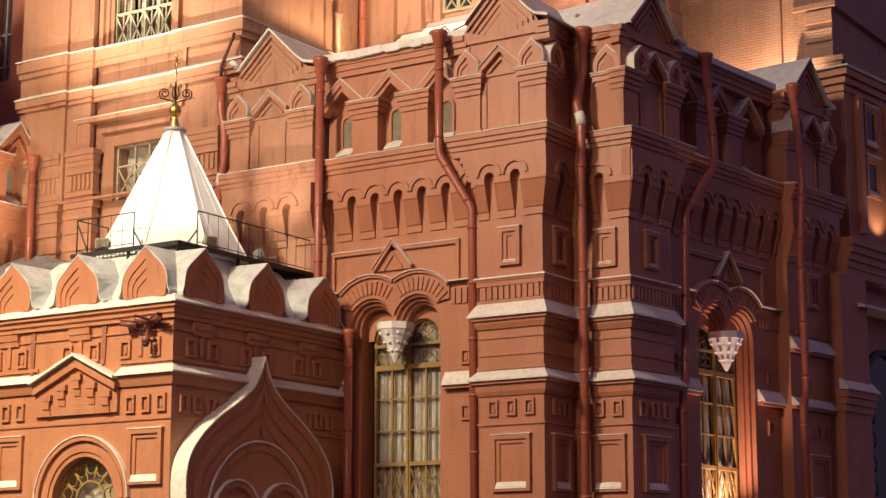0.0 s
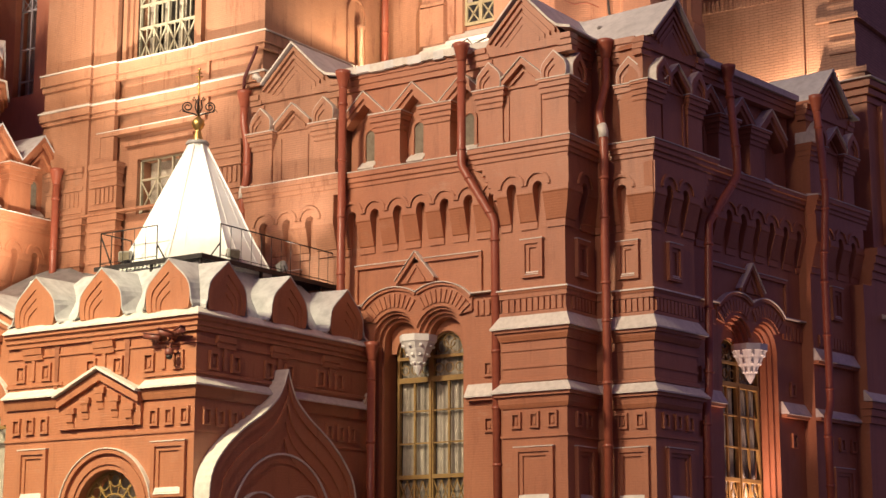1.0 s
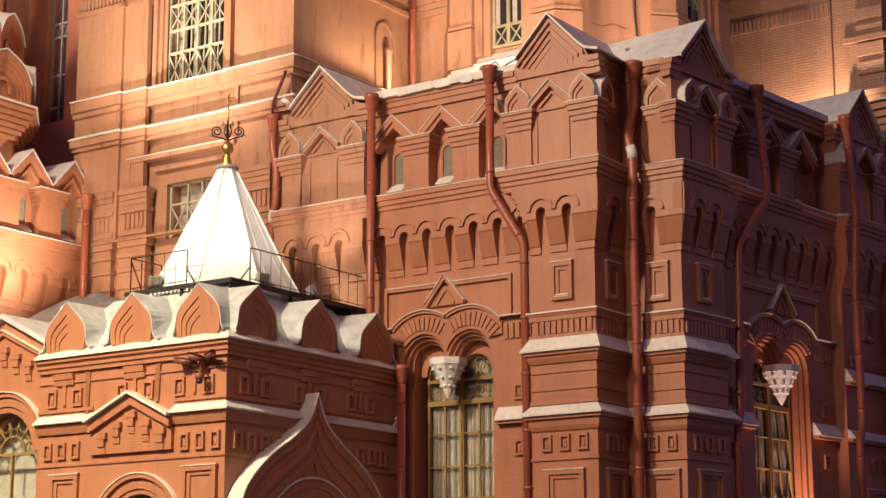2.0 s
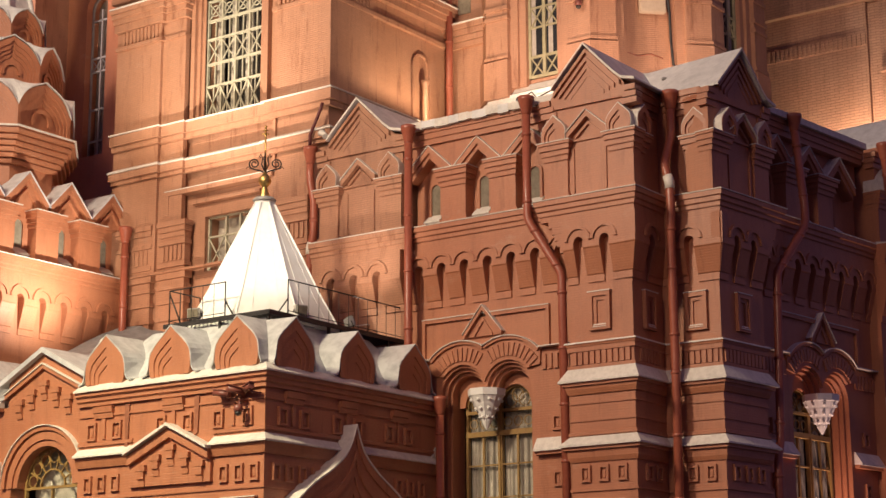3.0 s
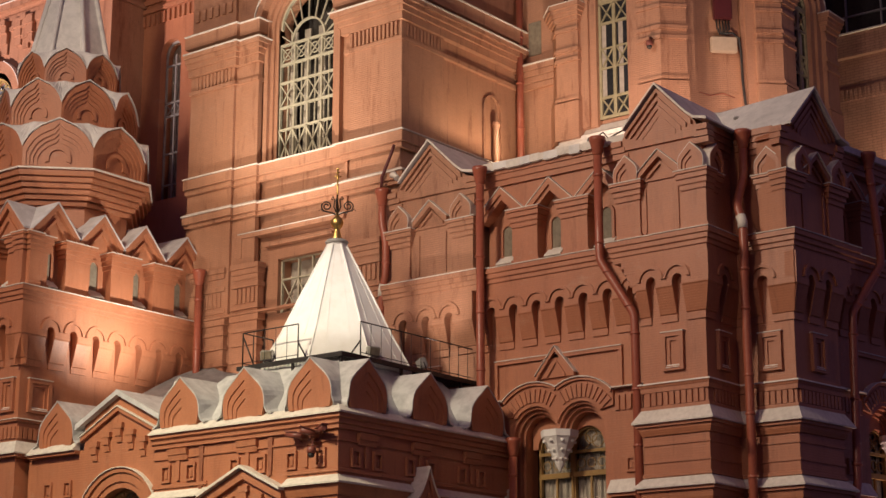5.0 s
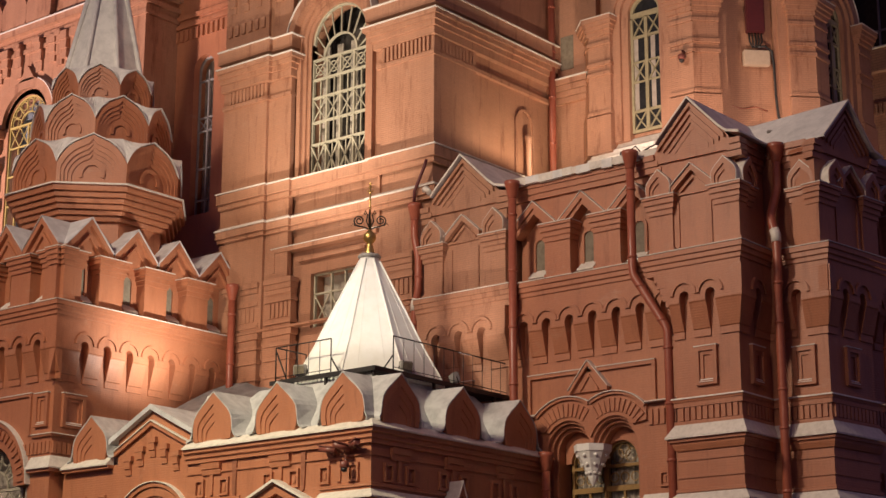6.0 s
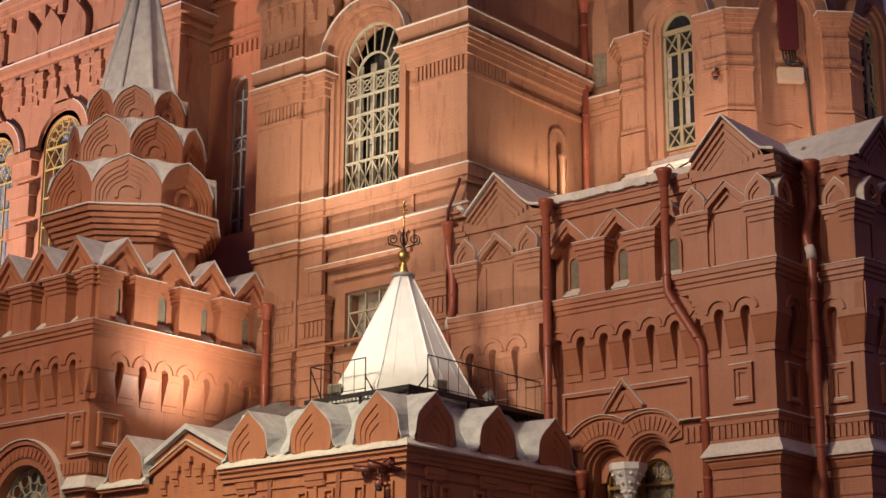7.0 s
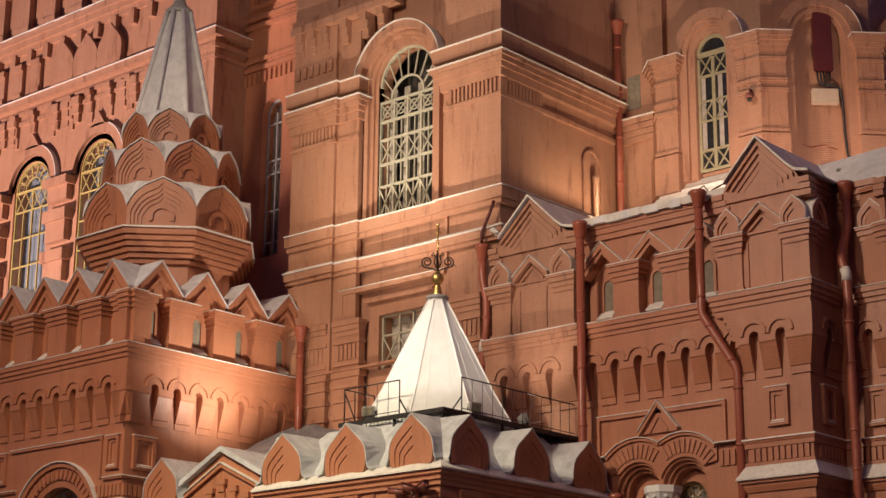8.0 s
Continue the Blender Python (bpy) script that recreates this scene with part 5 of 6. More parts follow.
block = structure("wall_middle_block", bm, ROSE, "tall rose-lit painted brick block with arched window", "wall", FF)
bm = B()
box(bm, 1.0, 7.4, -1.0, 0, 0, 36)
part("side_wall", bm, ROSE, block, m=FFB)
bm = B()
box(bm, FX0 + 0.002, -20.9, -0.1, 0.25, 15.9, 36)
box(bm, -20.9, -19.7, -0.1, 0.12, 15.9, 36)
box(bm, -15.2, WC + 2.5, -0.1, 0.10, 19.2, 21.75)
box(bm, WC + 2.5, FX1, -0.1, 0.10, 21.75, 36)
part("pilaster", bm, ROSE, block, m=FF)
FPATH = [(FX0, FY - 0.25), (-20.9, FY - 0.25), (-20.9, FY - 0.12), (-19.7, FY - 0.12), (-19.7, FY), (-15.2, FY), (-15.2, FY - 0.10), (FX1 + 0.10, FY - 0.10), (FX1 + 0.10, 8.0)]
SIDES = ([(FX0, FY - 0.2), (-20.9, FY - 0.2), (-20.9, FY - 0.02), (-19.85, FY - 0.02), (-19.85, FY + 0.2)], [(WC + 2.45, FY + 0.1), (WC + 2.45, FY), (FX1, FY), (FX1, 8.0)])
bits = [(20.20, 0.34, FLASH, 0.10), (21.72, 0.34, FLASH, 0.035), (26.86, 0.60, FLASH, 0.035), (27.62, 0.54, FLASH, 0.035)]
for z, out, mat, h in bits:
    bm = B()
    for p in (SIDES if z > 24 else (FPATH,)):
        mould(bm, p, [(0, z - 0.01), (out, z - 0.02), (out, z + 0.02), (0, z + h + 0.1)])
    part("course_flashing", bm, mat, block)
for a, b, c in ((19.9, 20.18, 0.26), (19.75, 19.9, 0.14), (21.3, 21.7, 0.26), (21.1, 21.3, 0.14), (26.3, 26.5, 0.34), (26.5, 26.68, 0.44), (26.68, 26.84, 0.54), (26.0, 26.3, 0.24), (27.1, 27.6, 0.46), (25.25, 25.4, 0.16)):
    bm = B()
    if a > 24:
        for p in SIDES:
            mould(bm, p, [(0, a), (c, a), (c, b), (0, b)])
    else:
        mould(bm, FPATH, [(0, a), (c, a), (c, b), (0, b)])
    part("string_course", bm, ROSE, block)
dentils(block, FF, WC + 2.6, FX1, 25.45, 25.98, 0.2, 0.1, 0.08, 0.12, ROSE)
dentils(block, FF, FX0 + 0.3, -21.0, 25.45, 25.98, 0.2, 0.1, 0.24, 0.08, ROSE)
dentils(block, FFB, 0.1, 2.3, 25.45, 25.98, 0.2, 0.1, 0.0, 0.14, ROSE)
bm = B()
box(bm, -0.10, 2.4, 0.0, 0.12, 21.76, 36)
part("pilaster", bm, ROSE, block, m=FFB)
for u in (-22.9, -22.2, -21.5, -20.4, -19.3, -18.4):
    bm = B()
    slab(bm, [(-0.1, 29.3), (0.30, 29.3), (0.30, 29.6), (0.38, 29.6), (0.38, 29.95), (0.48, 29.95), (0.48, 30.3), (-0.1, 30.3)], u - 0.17, u + 0.17)
    part("bracket", bm, ROSE, block, m=FF)
dentils(block, FF, FX0 + 0.1, -21.0, 28.35, 28.8, 0.36, 0.2, 0.24, 0.09, ROSE)
bm = B()
box(bm, FX0, -17.6, -0.1, 0.55, 30.3, 30.6)
box(bm, FX0, -17.6, -0.1, 0.45, 30.6, 30.9)
part("string_course", bm, ROSE, block, m=FF)
for r0, r1, o in ((1.42, 1.58, -0.3), (1.58, 1.76, -0.16), (1.76, 1.95, -0.02), (1.95, 2.24, 0.3)):
    bm = B()
    ring(bm, WC, WS, r0, r1, -0.6, o, 0, 180, 32)
    if r1 < 2.2:
        for s in (-1, 1):
            a, b = sorted((WC + s * r0, WC + s * r1))
            box(bm, a, b, -0.6, o, 21.8, WS)
    part("arch_order", bm, ROSE, block, m=FF)
bm = B()
ring(bm, WC, WS, 2.24, 2.28, -0.1, 0.36, 0, 180, 32)
part("arch_flashing", bm, FLASH, block, m=FF)

COUNT["window"] += 1
bm = B()
o = -0.42
ring(bm, WC, WS, 1.34, 1.45, o - 0.06, o + 0.06, 0, 180, 28)
ring(bm, WC, 26.62, 0.80, 0.87, o - 0.04, o + 0.05, 0, 180, 20)
for u in (-1.44, -0.72, -0.02, 0.68, 1.37):
    box(bm, WC + u, WC + u + 0.07, o - 0.06, o + 0.06, 21.7, 26.6)
for z in (23.1, 24.0, 25.0, 25.75, 26.55):
    box(bm, WC - 1.44, WC + 1.44, o - 0.06, o + 0.07, z, z + 0.08)
win = structure("window_%d" % COUNT["window"], bm, CREAM, "tall arched window with pale lattice bars", "window", FF)
bm = B()
for k in range(4):
    u0 = WC - 1.40 + 0.7 * k
    bar_grid(bm, u0, u0 + 0.7, 24.05, 25.0, o + 0.02)
    bar_grid(bm, u0, u0 + 0.7, 25.8, 26.55, o + 0.02, kind="o")
    bar_grid(bm, u0, u0 + 0.7, 21.78, 23.1, o + 0.05, 0.05)
    bar_grid(bm, u0 + 0.18, u0 + 0.52, 22.05, 22.8, o + 0.05, 0.035)
    box(bm, u0 + 0.33, u0 + 0.37, o + 0.02, o + 0.06, 21.78, 23.1)
    box(bm, u0 + 0.36, u0 + 0.40, o - 0.03, o + 0.04, 23.1, 25.75)
for k in range(0, 9):
    a = radians(180 * k / 8)
    p, q = Vector((0.86 * math.cos(a), 26.62 + 0.86 * math.sin(a))), Vector((1.38 * math.cos(a), max(26.62, WS - 0.25) + 1.56 * math.sin(a)))
    n = Vector((-(q - p).y, (q - p).x)).normalized() * 0.022
    prism(bm, [(WC + p.x + n.x, p.y + n.y), (WC + q.x + n.x, q.y + n.y), (WC + q.x - n.x, q.y - n.y), (WC + p.x - n.x, p.y - n.y)], o - 0.02, o + 0.03)
part("lattice", bm, CREAM, win, "pale lattice bars", FF)
bm = B()
prism(bm, [(WC - 1.42, 21.7), (WC + 1.42, 21.7)] + arc(WC, WS, 1.42, 0, 180, 24), o - 0.05, o - 0.04)
g = part("pane", bm, GLASS, win, "clear old glass", FF)
g.visible_shadow = False
bm = B()
for u, w in ((-1.35, 0.35), (-0.62, 0.3), (0.1, 0.35), (0.9, 0.4)):
    box(bm, WC + u, WC + u + w, o - 0.5, o - 0.45, 21.8, WS)
part("curtain", bm, CURTAIN, win, "grey curtains drawn aside", FF)
# Added dark-coloured box in place of the unlit room.
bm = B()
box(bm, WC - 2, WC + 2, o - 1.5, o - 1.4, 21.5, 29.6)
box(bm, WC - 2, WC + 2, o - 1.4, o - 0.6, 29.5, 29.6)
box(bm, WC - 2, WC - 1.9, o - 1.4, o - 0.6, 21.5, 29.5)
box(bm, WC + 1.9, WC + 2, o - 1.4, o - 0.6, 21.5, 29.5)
part("dark_room_box", bm, DARKROOM, win, m=FF)

COUNT["window"] += 1
bm = B()
o = -0.5
for u in (-1.2, -0.35, 0.35, 1.13):
    box(bm, WC + u, WC + u + 0.06, o - 0.06, o + 0.06, 15.9, 18.0)
for z in (15.9, 17.2, 17.95):
    box(bm, WC - 1.2, WC + 1.2, o - 0.06, o + 0.06, z, z + 0.06)
for k in range(3):
    bar_grid(bm, WC - 1.17 + 0.78 * k, WC - 0.4 + 0.78 * k, 15.95, 17.2, o, 0.045)
win = structure("window_%d" % COUNT["window"], bm, CREAM, "low latticed window behind the tent roof", "window", FF)
bm = B()
box(bm, WC - 1.2, WC + 1.2, o - 0.05, o - 0.04, 15.9, 18.0)
g = part("pane", bm, GLASS, win, "clear old glass", FF)
g.visible_shadow = False
bm = B()
box(bm, WC - 1.4, WC + 1.4, o - 0.6, o - 0.5, 15.8, 18.2)
part("curtain", bm, CURTAIN, win, "grey blind", FF)
# lower dressings: framed field, stubby pillars, dentils
bm = B()
box(bm, WC - 2.9, WC + 2.4, -0.3, 0.16, 18.95, 19.12)
box(bm, WC - 2.9, WC - 2.75, -0.3, 0.16, 18.2, 18.95)
box(bm, WC - 1.7, WC + 1.7, -0.3, 0.0, 18.5, 18.62)
part("field_frame", bm, ROSE, block, m=FF)
bm = B()
box(bm, WC - 2.95, WC + 2.45, -0.3, 0.19, 19.12, 19.15)
part("field_flashing", bm, FLASH, block, m=FF)
for u, w in ((FX0 + 1.3, 2.0), (FX0 + 3.3, 1.5), (WC + 3.2, 2.2)):
    bm = B()
    box(bm, u - w / 2 + 0.12, u + w / 2 - 0.12, -0.1, 0.22, 10, 17.3)
    for i in range(3):
        box(bm, u - w / 2 + 0.1 - 0.04 * i, u + w / 2 - 0.1 + 0.04 * i, -0.1, 0.26 + 0.05 * i, 17.3 + 0.2 * i, 17.5 + 0.2 * i)
    box(bm, u - w / 2, u + w / 2, -0.1, 0.3, 15.7, 15.95)
    for z in (11.6, 12.5, 13.3, 14.1, 14.75, 15.3, 16.15, 17.0):
        box(bm, u - w / 2 + 0.05, u + w / 2 - 0.05, -0.1, 0.29, z, z + 0.16)
    part("stub_pillar", bm, ROSE, block, m=FF)
    dentils(block, FF, u - w / 2 + 0.2, u + w / 2 - 0.2, 16.4, 16.95, 0.22, 0.13, 0.22, 0.07, ROSE)
bm = B()
mould(bm, [(FX0, FY), (FX1, FY)], [(0, 15.95), (0.36, 15.94), (0.36, 16.02), (0, 16.1)])
part("string_course", bm, ROSE, block)

# ---------- recessed wall with the slit window, and the far left wing ----------
FI = pose(0, 3.4, 0)
bm = B()
box(bm, -31.0, -28.45, -0.8, 0, 0, 40)
box(bm, -27.2, -22.0, -0.8, 0, 0, 40)
box(bm, -28.45, -27.2, -0.8, 0, 0, 22.5)
prism(bm, [(-28.45, 29.1)] + arc(-27.82, 29.1, 0.62, 180, 0, 14) + [(-27.2, 29.1), (-27.2, 40), (-28.45, 40)], -0.8, 0)
rec = structure("wall_recess", bm, RED, "shaded recessed brick wall with slit window", "wall", FI)
for z in (31.2, 31.6, 33.2, 33.6):
    bm = B()
    box(bm, -31, -22, -0.1, 0.12 + 0.05 * (z > 33), z, z + 0.2)
    part("string_course", bm, RED, rec, m=FI)
for u in (-29.2, -27.6, -26.0):
    panel_frame(rec, FI, u, u + 1.2, 34.2, 36.0, 0.0, False, None, 0.2)
dentils(rec, FI, -29.7, -26, 30.6, 31.1, 0.3, 0.16, 0, 0.1, RED)
COUNT["window"] += 1
bm = B()
for u in (-28.43, -27.85, -27.26):
    box(bm, u, u + 0.06, -0.4, -0.3, 22.5, 29.1)
for z in (23.2, 24.6, 26.3, 26.9, 28.6):
    box(bm, -28.43, -27.2, -0.4, -0.3, z, z + 0.06)
ring(bm, -27.82, 29.1, 0.54, 0.62, -0.4, -0.3, 0, 180, 14)
bar_grid(bm, -28.4, -27.82, 26.3, 26.9, -0.38)
bar_grid(bm, -27.82, -27.25, 26.3, 26.9, -0.38)
win = structure("window_%d" % COUNT["window"], bm, GREYBOX, "dim slit window with round head", "window", FI)
bm = B()
box(bm, -28.5, -27.15, -0.5, -0.45, 22.4, 29.8)
g = part("pane", bm, GLASS, win, "clear old glass", FI)
g.visible_shadow = False
bm = B()
box(bm, -28.5, -27.15, -0.8, -0.7, 22.4, 29.8)
part("curtain", bm, CURTAIN, win, "grey blind", FI)

JY = 1.5
FJ = pose(0, JY, 0)
JW = [(-37.4, 1.35), (-42.4, 1.35), (-47.4, 1.35)]
bm = B()
edges = [-52.0]
for c, r in JW[::-1]:
    edges += [c - r, c + r]
edges += [-29.6]
for a, b in zip(edges[::2], edges[1::2]):
    box(bm, a, b, -0.9, 0, 0, 42)
for c, r in JW:
    box(bm, c - r, c + r, -0.9, 0, 0, 22)
    prism(bm, [(c - r, 28.1)] + arc(c, 28.1, r - 0.01, 180, 0, 18) + [(c + r, 28.1), (c + r, 42), (c - r, 42)], -0.9, 0)
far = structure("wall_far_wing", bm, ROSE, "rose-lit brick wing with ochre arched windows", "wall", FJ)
FJB = pose(-29.6, JY, 0, 0, 0, 90)
bm = B()
box(bm, 0.9, 2.0, -0.9, 0, 0, 42)
part("side_wall", bm, ROSE, far, m=FJB)
JP = [(-52, JY), (-29.6, JY), (-29.6, 3.4)]
for a, b, c in ((32.0, 32.2, 0.15), (32.5, 32.8, 0.3), (35.3, 35.6, 0.15), (35.6, 35.9, 0.3), (35.9, 36.2, 0.42), (31.5, 31.7, 0.1)):
    bm = B()
    mould(bm, JP, [(0, a), (c, a), (c, b), (0, b)])
    part("string_course", bm, ROSE, far)
for z, c in ((32.8, 0.36), (36.2, 0.5)):
    bm = B()
    mould(bm, JP, [(0, z), (c, z), (c, z + 0.04), (0, z + 0.12)])
    part("course_flashing", bm, FLASH, far)
for c, r in JW:
    round_window(FJ, c, 28.1, r, -0.14, 22.0, "yellow arched window of the far wing", YELLOW, BLIND)
    for r0, r1, oo in ((r, r + 0.25, 0.0), (r + 0.28, r + 0.75, 0.2)):
        bm = B()
        ring(bm, c, 28.1, r0, r1, -0.3, oo, 0, 180, 24)
        if r0 > r:
            prism(bm, [(c - 0.55, 28.1 + r1 - 0.12), (c + 0.55, 28.1 + r1 - 0.12), (c, 28.1 + r1 + 0.65)], -0.1, oo)
        part("arch_order", bm, ROSE, far, m=FJ)
    bm = B()
    ring(bm, c, 28.1, r + 0.75, r + 0.79, -0.1, 0.27, 0, 65, 10)
    part("arch_flashing", bm, FLASH, far, m=FJ)
for c in (-39.9, -44.9, -34.9):
    bm = B()
    for i in range(7):
        w = 0.85 if i % 2 else 0.72
        box(bm, c - w, c + w, -0.1, 0.5 if i % 2 else 0.36, 21.0 + 0.98 * i, 21.0 + 0.98 * i + (0.55 if i % 2 else 0.43 + 0.55))
    box(bm, c - 0.9, c + 0.9, -0.1, 0.6, 27.6, 28.0)
    part("rusticated_pier", bm, ROSE, far, m=FJ)
    for s in (-1, 0, 1):
        for j in range(3):
            bm = B()
            box(bm, c + s * 0.8 - 0.3 + 0.06 * j, c + s * 0.8 + 0.3 - 0.06 * j, -0.1, 0.32 - 0.08 * j, 31.9 - 0.42 * (j + 1), 31.9 - 0.42 * j)
            part("bracket", bm, ROSE, far, m=FJ)
for k in range(3):
    bm = B()
    prism(bm, [(u, z) for u, z in ogee(1.82, 2.05)], -0.1, 0.30)
    part("kokoshnik", bm, ROSE, far, m=FJ @ at(-36.75 - 1.78 * k, 0.0, 32.95))
for k in range(9):
    bm = B()
    c = -33.8 - 1.45 * k
    slab(bm, [(-0.1, 30.4), (0.10, 30.4), (0.10, 30.9), (0.18, 30.9), (0.18, 31.4), (0.26, 31.4), (0.26, 31.75), (0.34, 31.75), (0.34, 32.0), (-0.1, 32.0)], c - 0.2, c + 0.2)
    part("bracket", bm, ROSE, far, m=FJ)
    bm = B()
    slab(bm, [(-0.1, 33.0), (0.28, 33.0), (0.28, 33.2), (0.2, 33.2), (0.2, 34.4), (0.3, 34.4), (0.3, 34.7), (-0.1, 34.7)], c - 0.35 - 8.7, c + 0.35 - 8.7)
    part("stub_pillar", bm, ROSE, far, m=FJ)
for k in range(9):
    u = -33.2 - 2.1 * k
    bm = B()
    for z0, z1, oo, w in ((36.2, 36.6, 0.45, 0.62), (36.6, 38.6, 0.35, 0.5), (38.6, 38.85, 0.45, 0.58), (38.85, 39.1, 0.55, 0.66), (39.1, 39.35, 0.65, 0.74)):
        box(bm, u - w, u + w, -0.1, oo, z0, z1)
    part("stub_pillar", bm, ROSE, far, m=FJ)
    bm = B()
    box(bm, u - 0.78, u + 0.78, -0.1, 0.7, 39.35, 39.4)
    part("pillar_lid", bm, FLASH, far, m=FJ)
for k in range(14):
    bm = B()
    u = -34.0 - 1.3 * k
    box(bm, u - 0.18, u + 0.18, -0.1, 0.25, 34.6, 35.3)
    part("bracket", bm, ROSE, far, m=FJ)

# ---------- drum tower behind the parapet ----------
S8 = 4.5
GX, GY = -5.85 - S8 / 2, 7.6 + S8 * (0.5 + math.sqrt(0.5))
RO = S8 / 2 / math.sin(math.pi / 8)
bm = B()
lathe(bm, [(RO - 0.42, 19.2), (RO - 0.42, 36)], 8, T8, False)
drum = tagged(new("drum_tower", mesh_of(bm, ROSE)), "octagonal rose-lit brick drum tower with arched windows", "tower")
drum.matrix_world = pose(GX, GY, 0)
bm = B()
lathe(bm, [(RO + 0.75, 19.2), (RO + 0.75, 21.65), (RO + 0.62, 21.70), (RO + 0.62, 21.92), (RO + 0.48, 21.97), (RO + 0.48, 22.18), (RO + 0.34, 22.23), (RO + 0.34, 22.42), (RO + 0.18, 22.47), (RO + 0.18, 22.68), (RO + 0.02, 22.75), (RO - 0.3, 23.1)], 8, T8, False)
part("plinth", bm, FLASH, drum, "pale stepped sheet-covered plinth")
for k in range(8):
    fm = pose(0, 0, 0, 0, 0, 45 * k) @ Matrix.Translation((0, -RO * math.cos(math.pi / 8) + 0.35, 0))
    for s in (-1, 1):
        bm = B()
        a, b = sorted((s * S8 / 2, s * (S8 / 2 - 0.98)))
        e, i = s * (S8 / 2 + 0.10), s * (S8 / 2 - 0.90)
        for z0, z1, oo, w in ((22.6, 24.1, 0.66, 0.04), (24.1, 27.0, 0.56, 0.0), (24.16, 24.30, 0.63, 0.04), (25.75, 25.90, 0.63, 0.04), (26.15, 26.30, 0.63, 0.04),
                              (27.0, 27.14, 0.62, 0.03), (27.14, 27.40, 0.56, 0.0), (27.40, 27.58, 0.64, 0.05), (27.58, 27.74, 0.72, 0.11), (27.74, 27.90, 0.79, 0.17), (27.90, 28.08, 0.86, 0.22)):
            a, b = sorted((e + s * (oo - 0.56) * 0.414, i - s * w))
            box(bm, a, b, -0.1, oo, z0, z1)
            part("pilaster" if z1 - z0 > 1.6 else "capital_course" if z0 > 26.9 else "pilaster_band", bm, ROSE, drum, m=fm)
            bm = B()
        a, b = sorted((e + s * 0.14, i - s * 0.25))
        box(bm, a, b, -0.1, 0.89, 28.08, 28.11)
        part("pilaster_lid", bm, FLASH, drum, m=fm)
    bm = B()
    wr = 0.85 if k == 1 else 0.70
    for r0, r1, oo in ((wr, 0.98, 0.26), (0.98, 1.2, 0.40), (1.2, 1.62, 0.50)):
        ring(bm, 0, 28.1, r0, r1, -0.2, oo, 0, 180, 20)
        part("arch_order", bm, ROSE, drum, m=fm)
        bm = B()
    for s in (-1, 1):
        for a, b, oo in ((wr, 1.0, 0.26), (1.0, 1.4, 0.38)):
            bm = B()
            box(bm, min(s * a, s * b), max(s * a, s * b), -0.2, oo, 23.0, 28.1)
            part("jamb", bm, ROSE, drum, m=fm)
    bm = B()
    ring(bm, 0, 28.1, 1.62, 1.65, -0.1, 0.53, 0, 50, 8)
    part("arch_flashing", bm, FLASH, drum, m=fm)
    if k != 1:
        bm = B()
        prism(bm, [(-0.72, 23.3), (0.72, 23.3)] + arc(0, 28.1, 0.72, 0, 180, 16), -0.05, 0.012)
        part("pane", bm, DARKGLASS, drum, "dark reflecting window glass", fm)
        bm = B()
        for u in (-0.60, 0.16):
            box(bm, u, u + 0.2, 0.006, 0.02, 24.2, 27.1)
        part("curtain", bm, CURTAIN, drum, "pale drawn curtain", fm)
        bm = B()
        ring(bm, 0, 28.1, 0.56, 0.72, -0.05, 0.10, 0, 180, 16)
        for u, w in ((-0.72, 0.13), (-0.07, 0.14), (0.59, 0.13)):
            box(bm, u, u + w, -0.05, 0.09, 23.3, 27.9)
        for z, h in ((23.3, 0.12), (24.1, 0.10), (25.3, 0.06), (26.1, 0.06), (27.1, 0.10), (27.95, 0.2)):
            box(bm, -0.72, 0.72, -0.05, 0.08, z, z + h)
        for u0 in (-0.58, 0.08):
            for z0, z1 in ((23.42, 24.1), (25.36, 26.1), (27.2, 27.95)):
                bar_grid(bm, u0, u0 + 0.5, z0, z1, 0.02, 0.05)
        part("window_frame", bm, OLIVE, drum, "olive lattice window frame", fm)

# corner wall between the block and the drum
FGW = pose(0, 7.9, 0)
bm = B()
box(bm, -12.7, -10.4, -0.6, 0, 0, 36)
cw = structure("wall_back_corner", bm, ROSE, "rose-lit brick wall in the back corner", "wall", FGW)
for i in range(4):
    bm = B()
    box(bm, -12.7, -10.7 - 0.05 * i, -0.1, 0.32 - 0.06 * i, 25.9 - 0.24 * i, 26.12 - 0.24 * i)
    part("string_course", bm, ROSE, cw, m=FGW)
bm = B()
box(bm, -12.7, -10.4, -0.1, 0.36, 26.12, 26.18)
part("course_flashing", bm, FLASH, cw, m=FGW)
bm = B()
box(bm, -12.1, -11.5, -0.05, 0.02, 26.6, 28.0)
part("pane", bm, GREYPANE, cw, "dark little window", FGW)
bm = B()
prism(bm, [(-11.75, 19.2), (-10.75, 19.2), (-10.75, 20.3)] + arc(-11.25, 20.3, 0.5, 0, 180, 12)[1:], -0.1, 0.03)
part("pane", bm, GREYPANE, cw, "dim round-headed pane at the roof", FGW)
bm = B()
ring(bm, -11.25, 20.3, 0.5, 0.62, -0.1, 0.12, 0, 180, 12)
ring(bm, -11.25, 20.3, 1.05, 1.13, -0.1, 0.08, 0, 180, 14)
part("arch_order", bm, ROSE, cw, m=FGW)

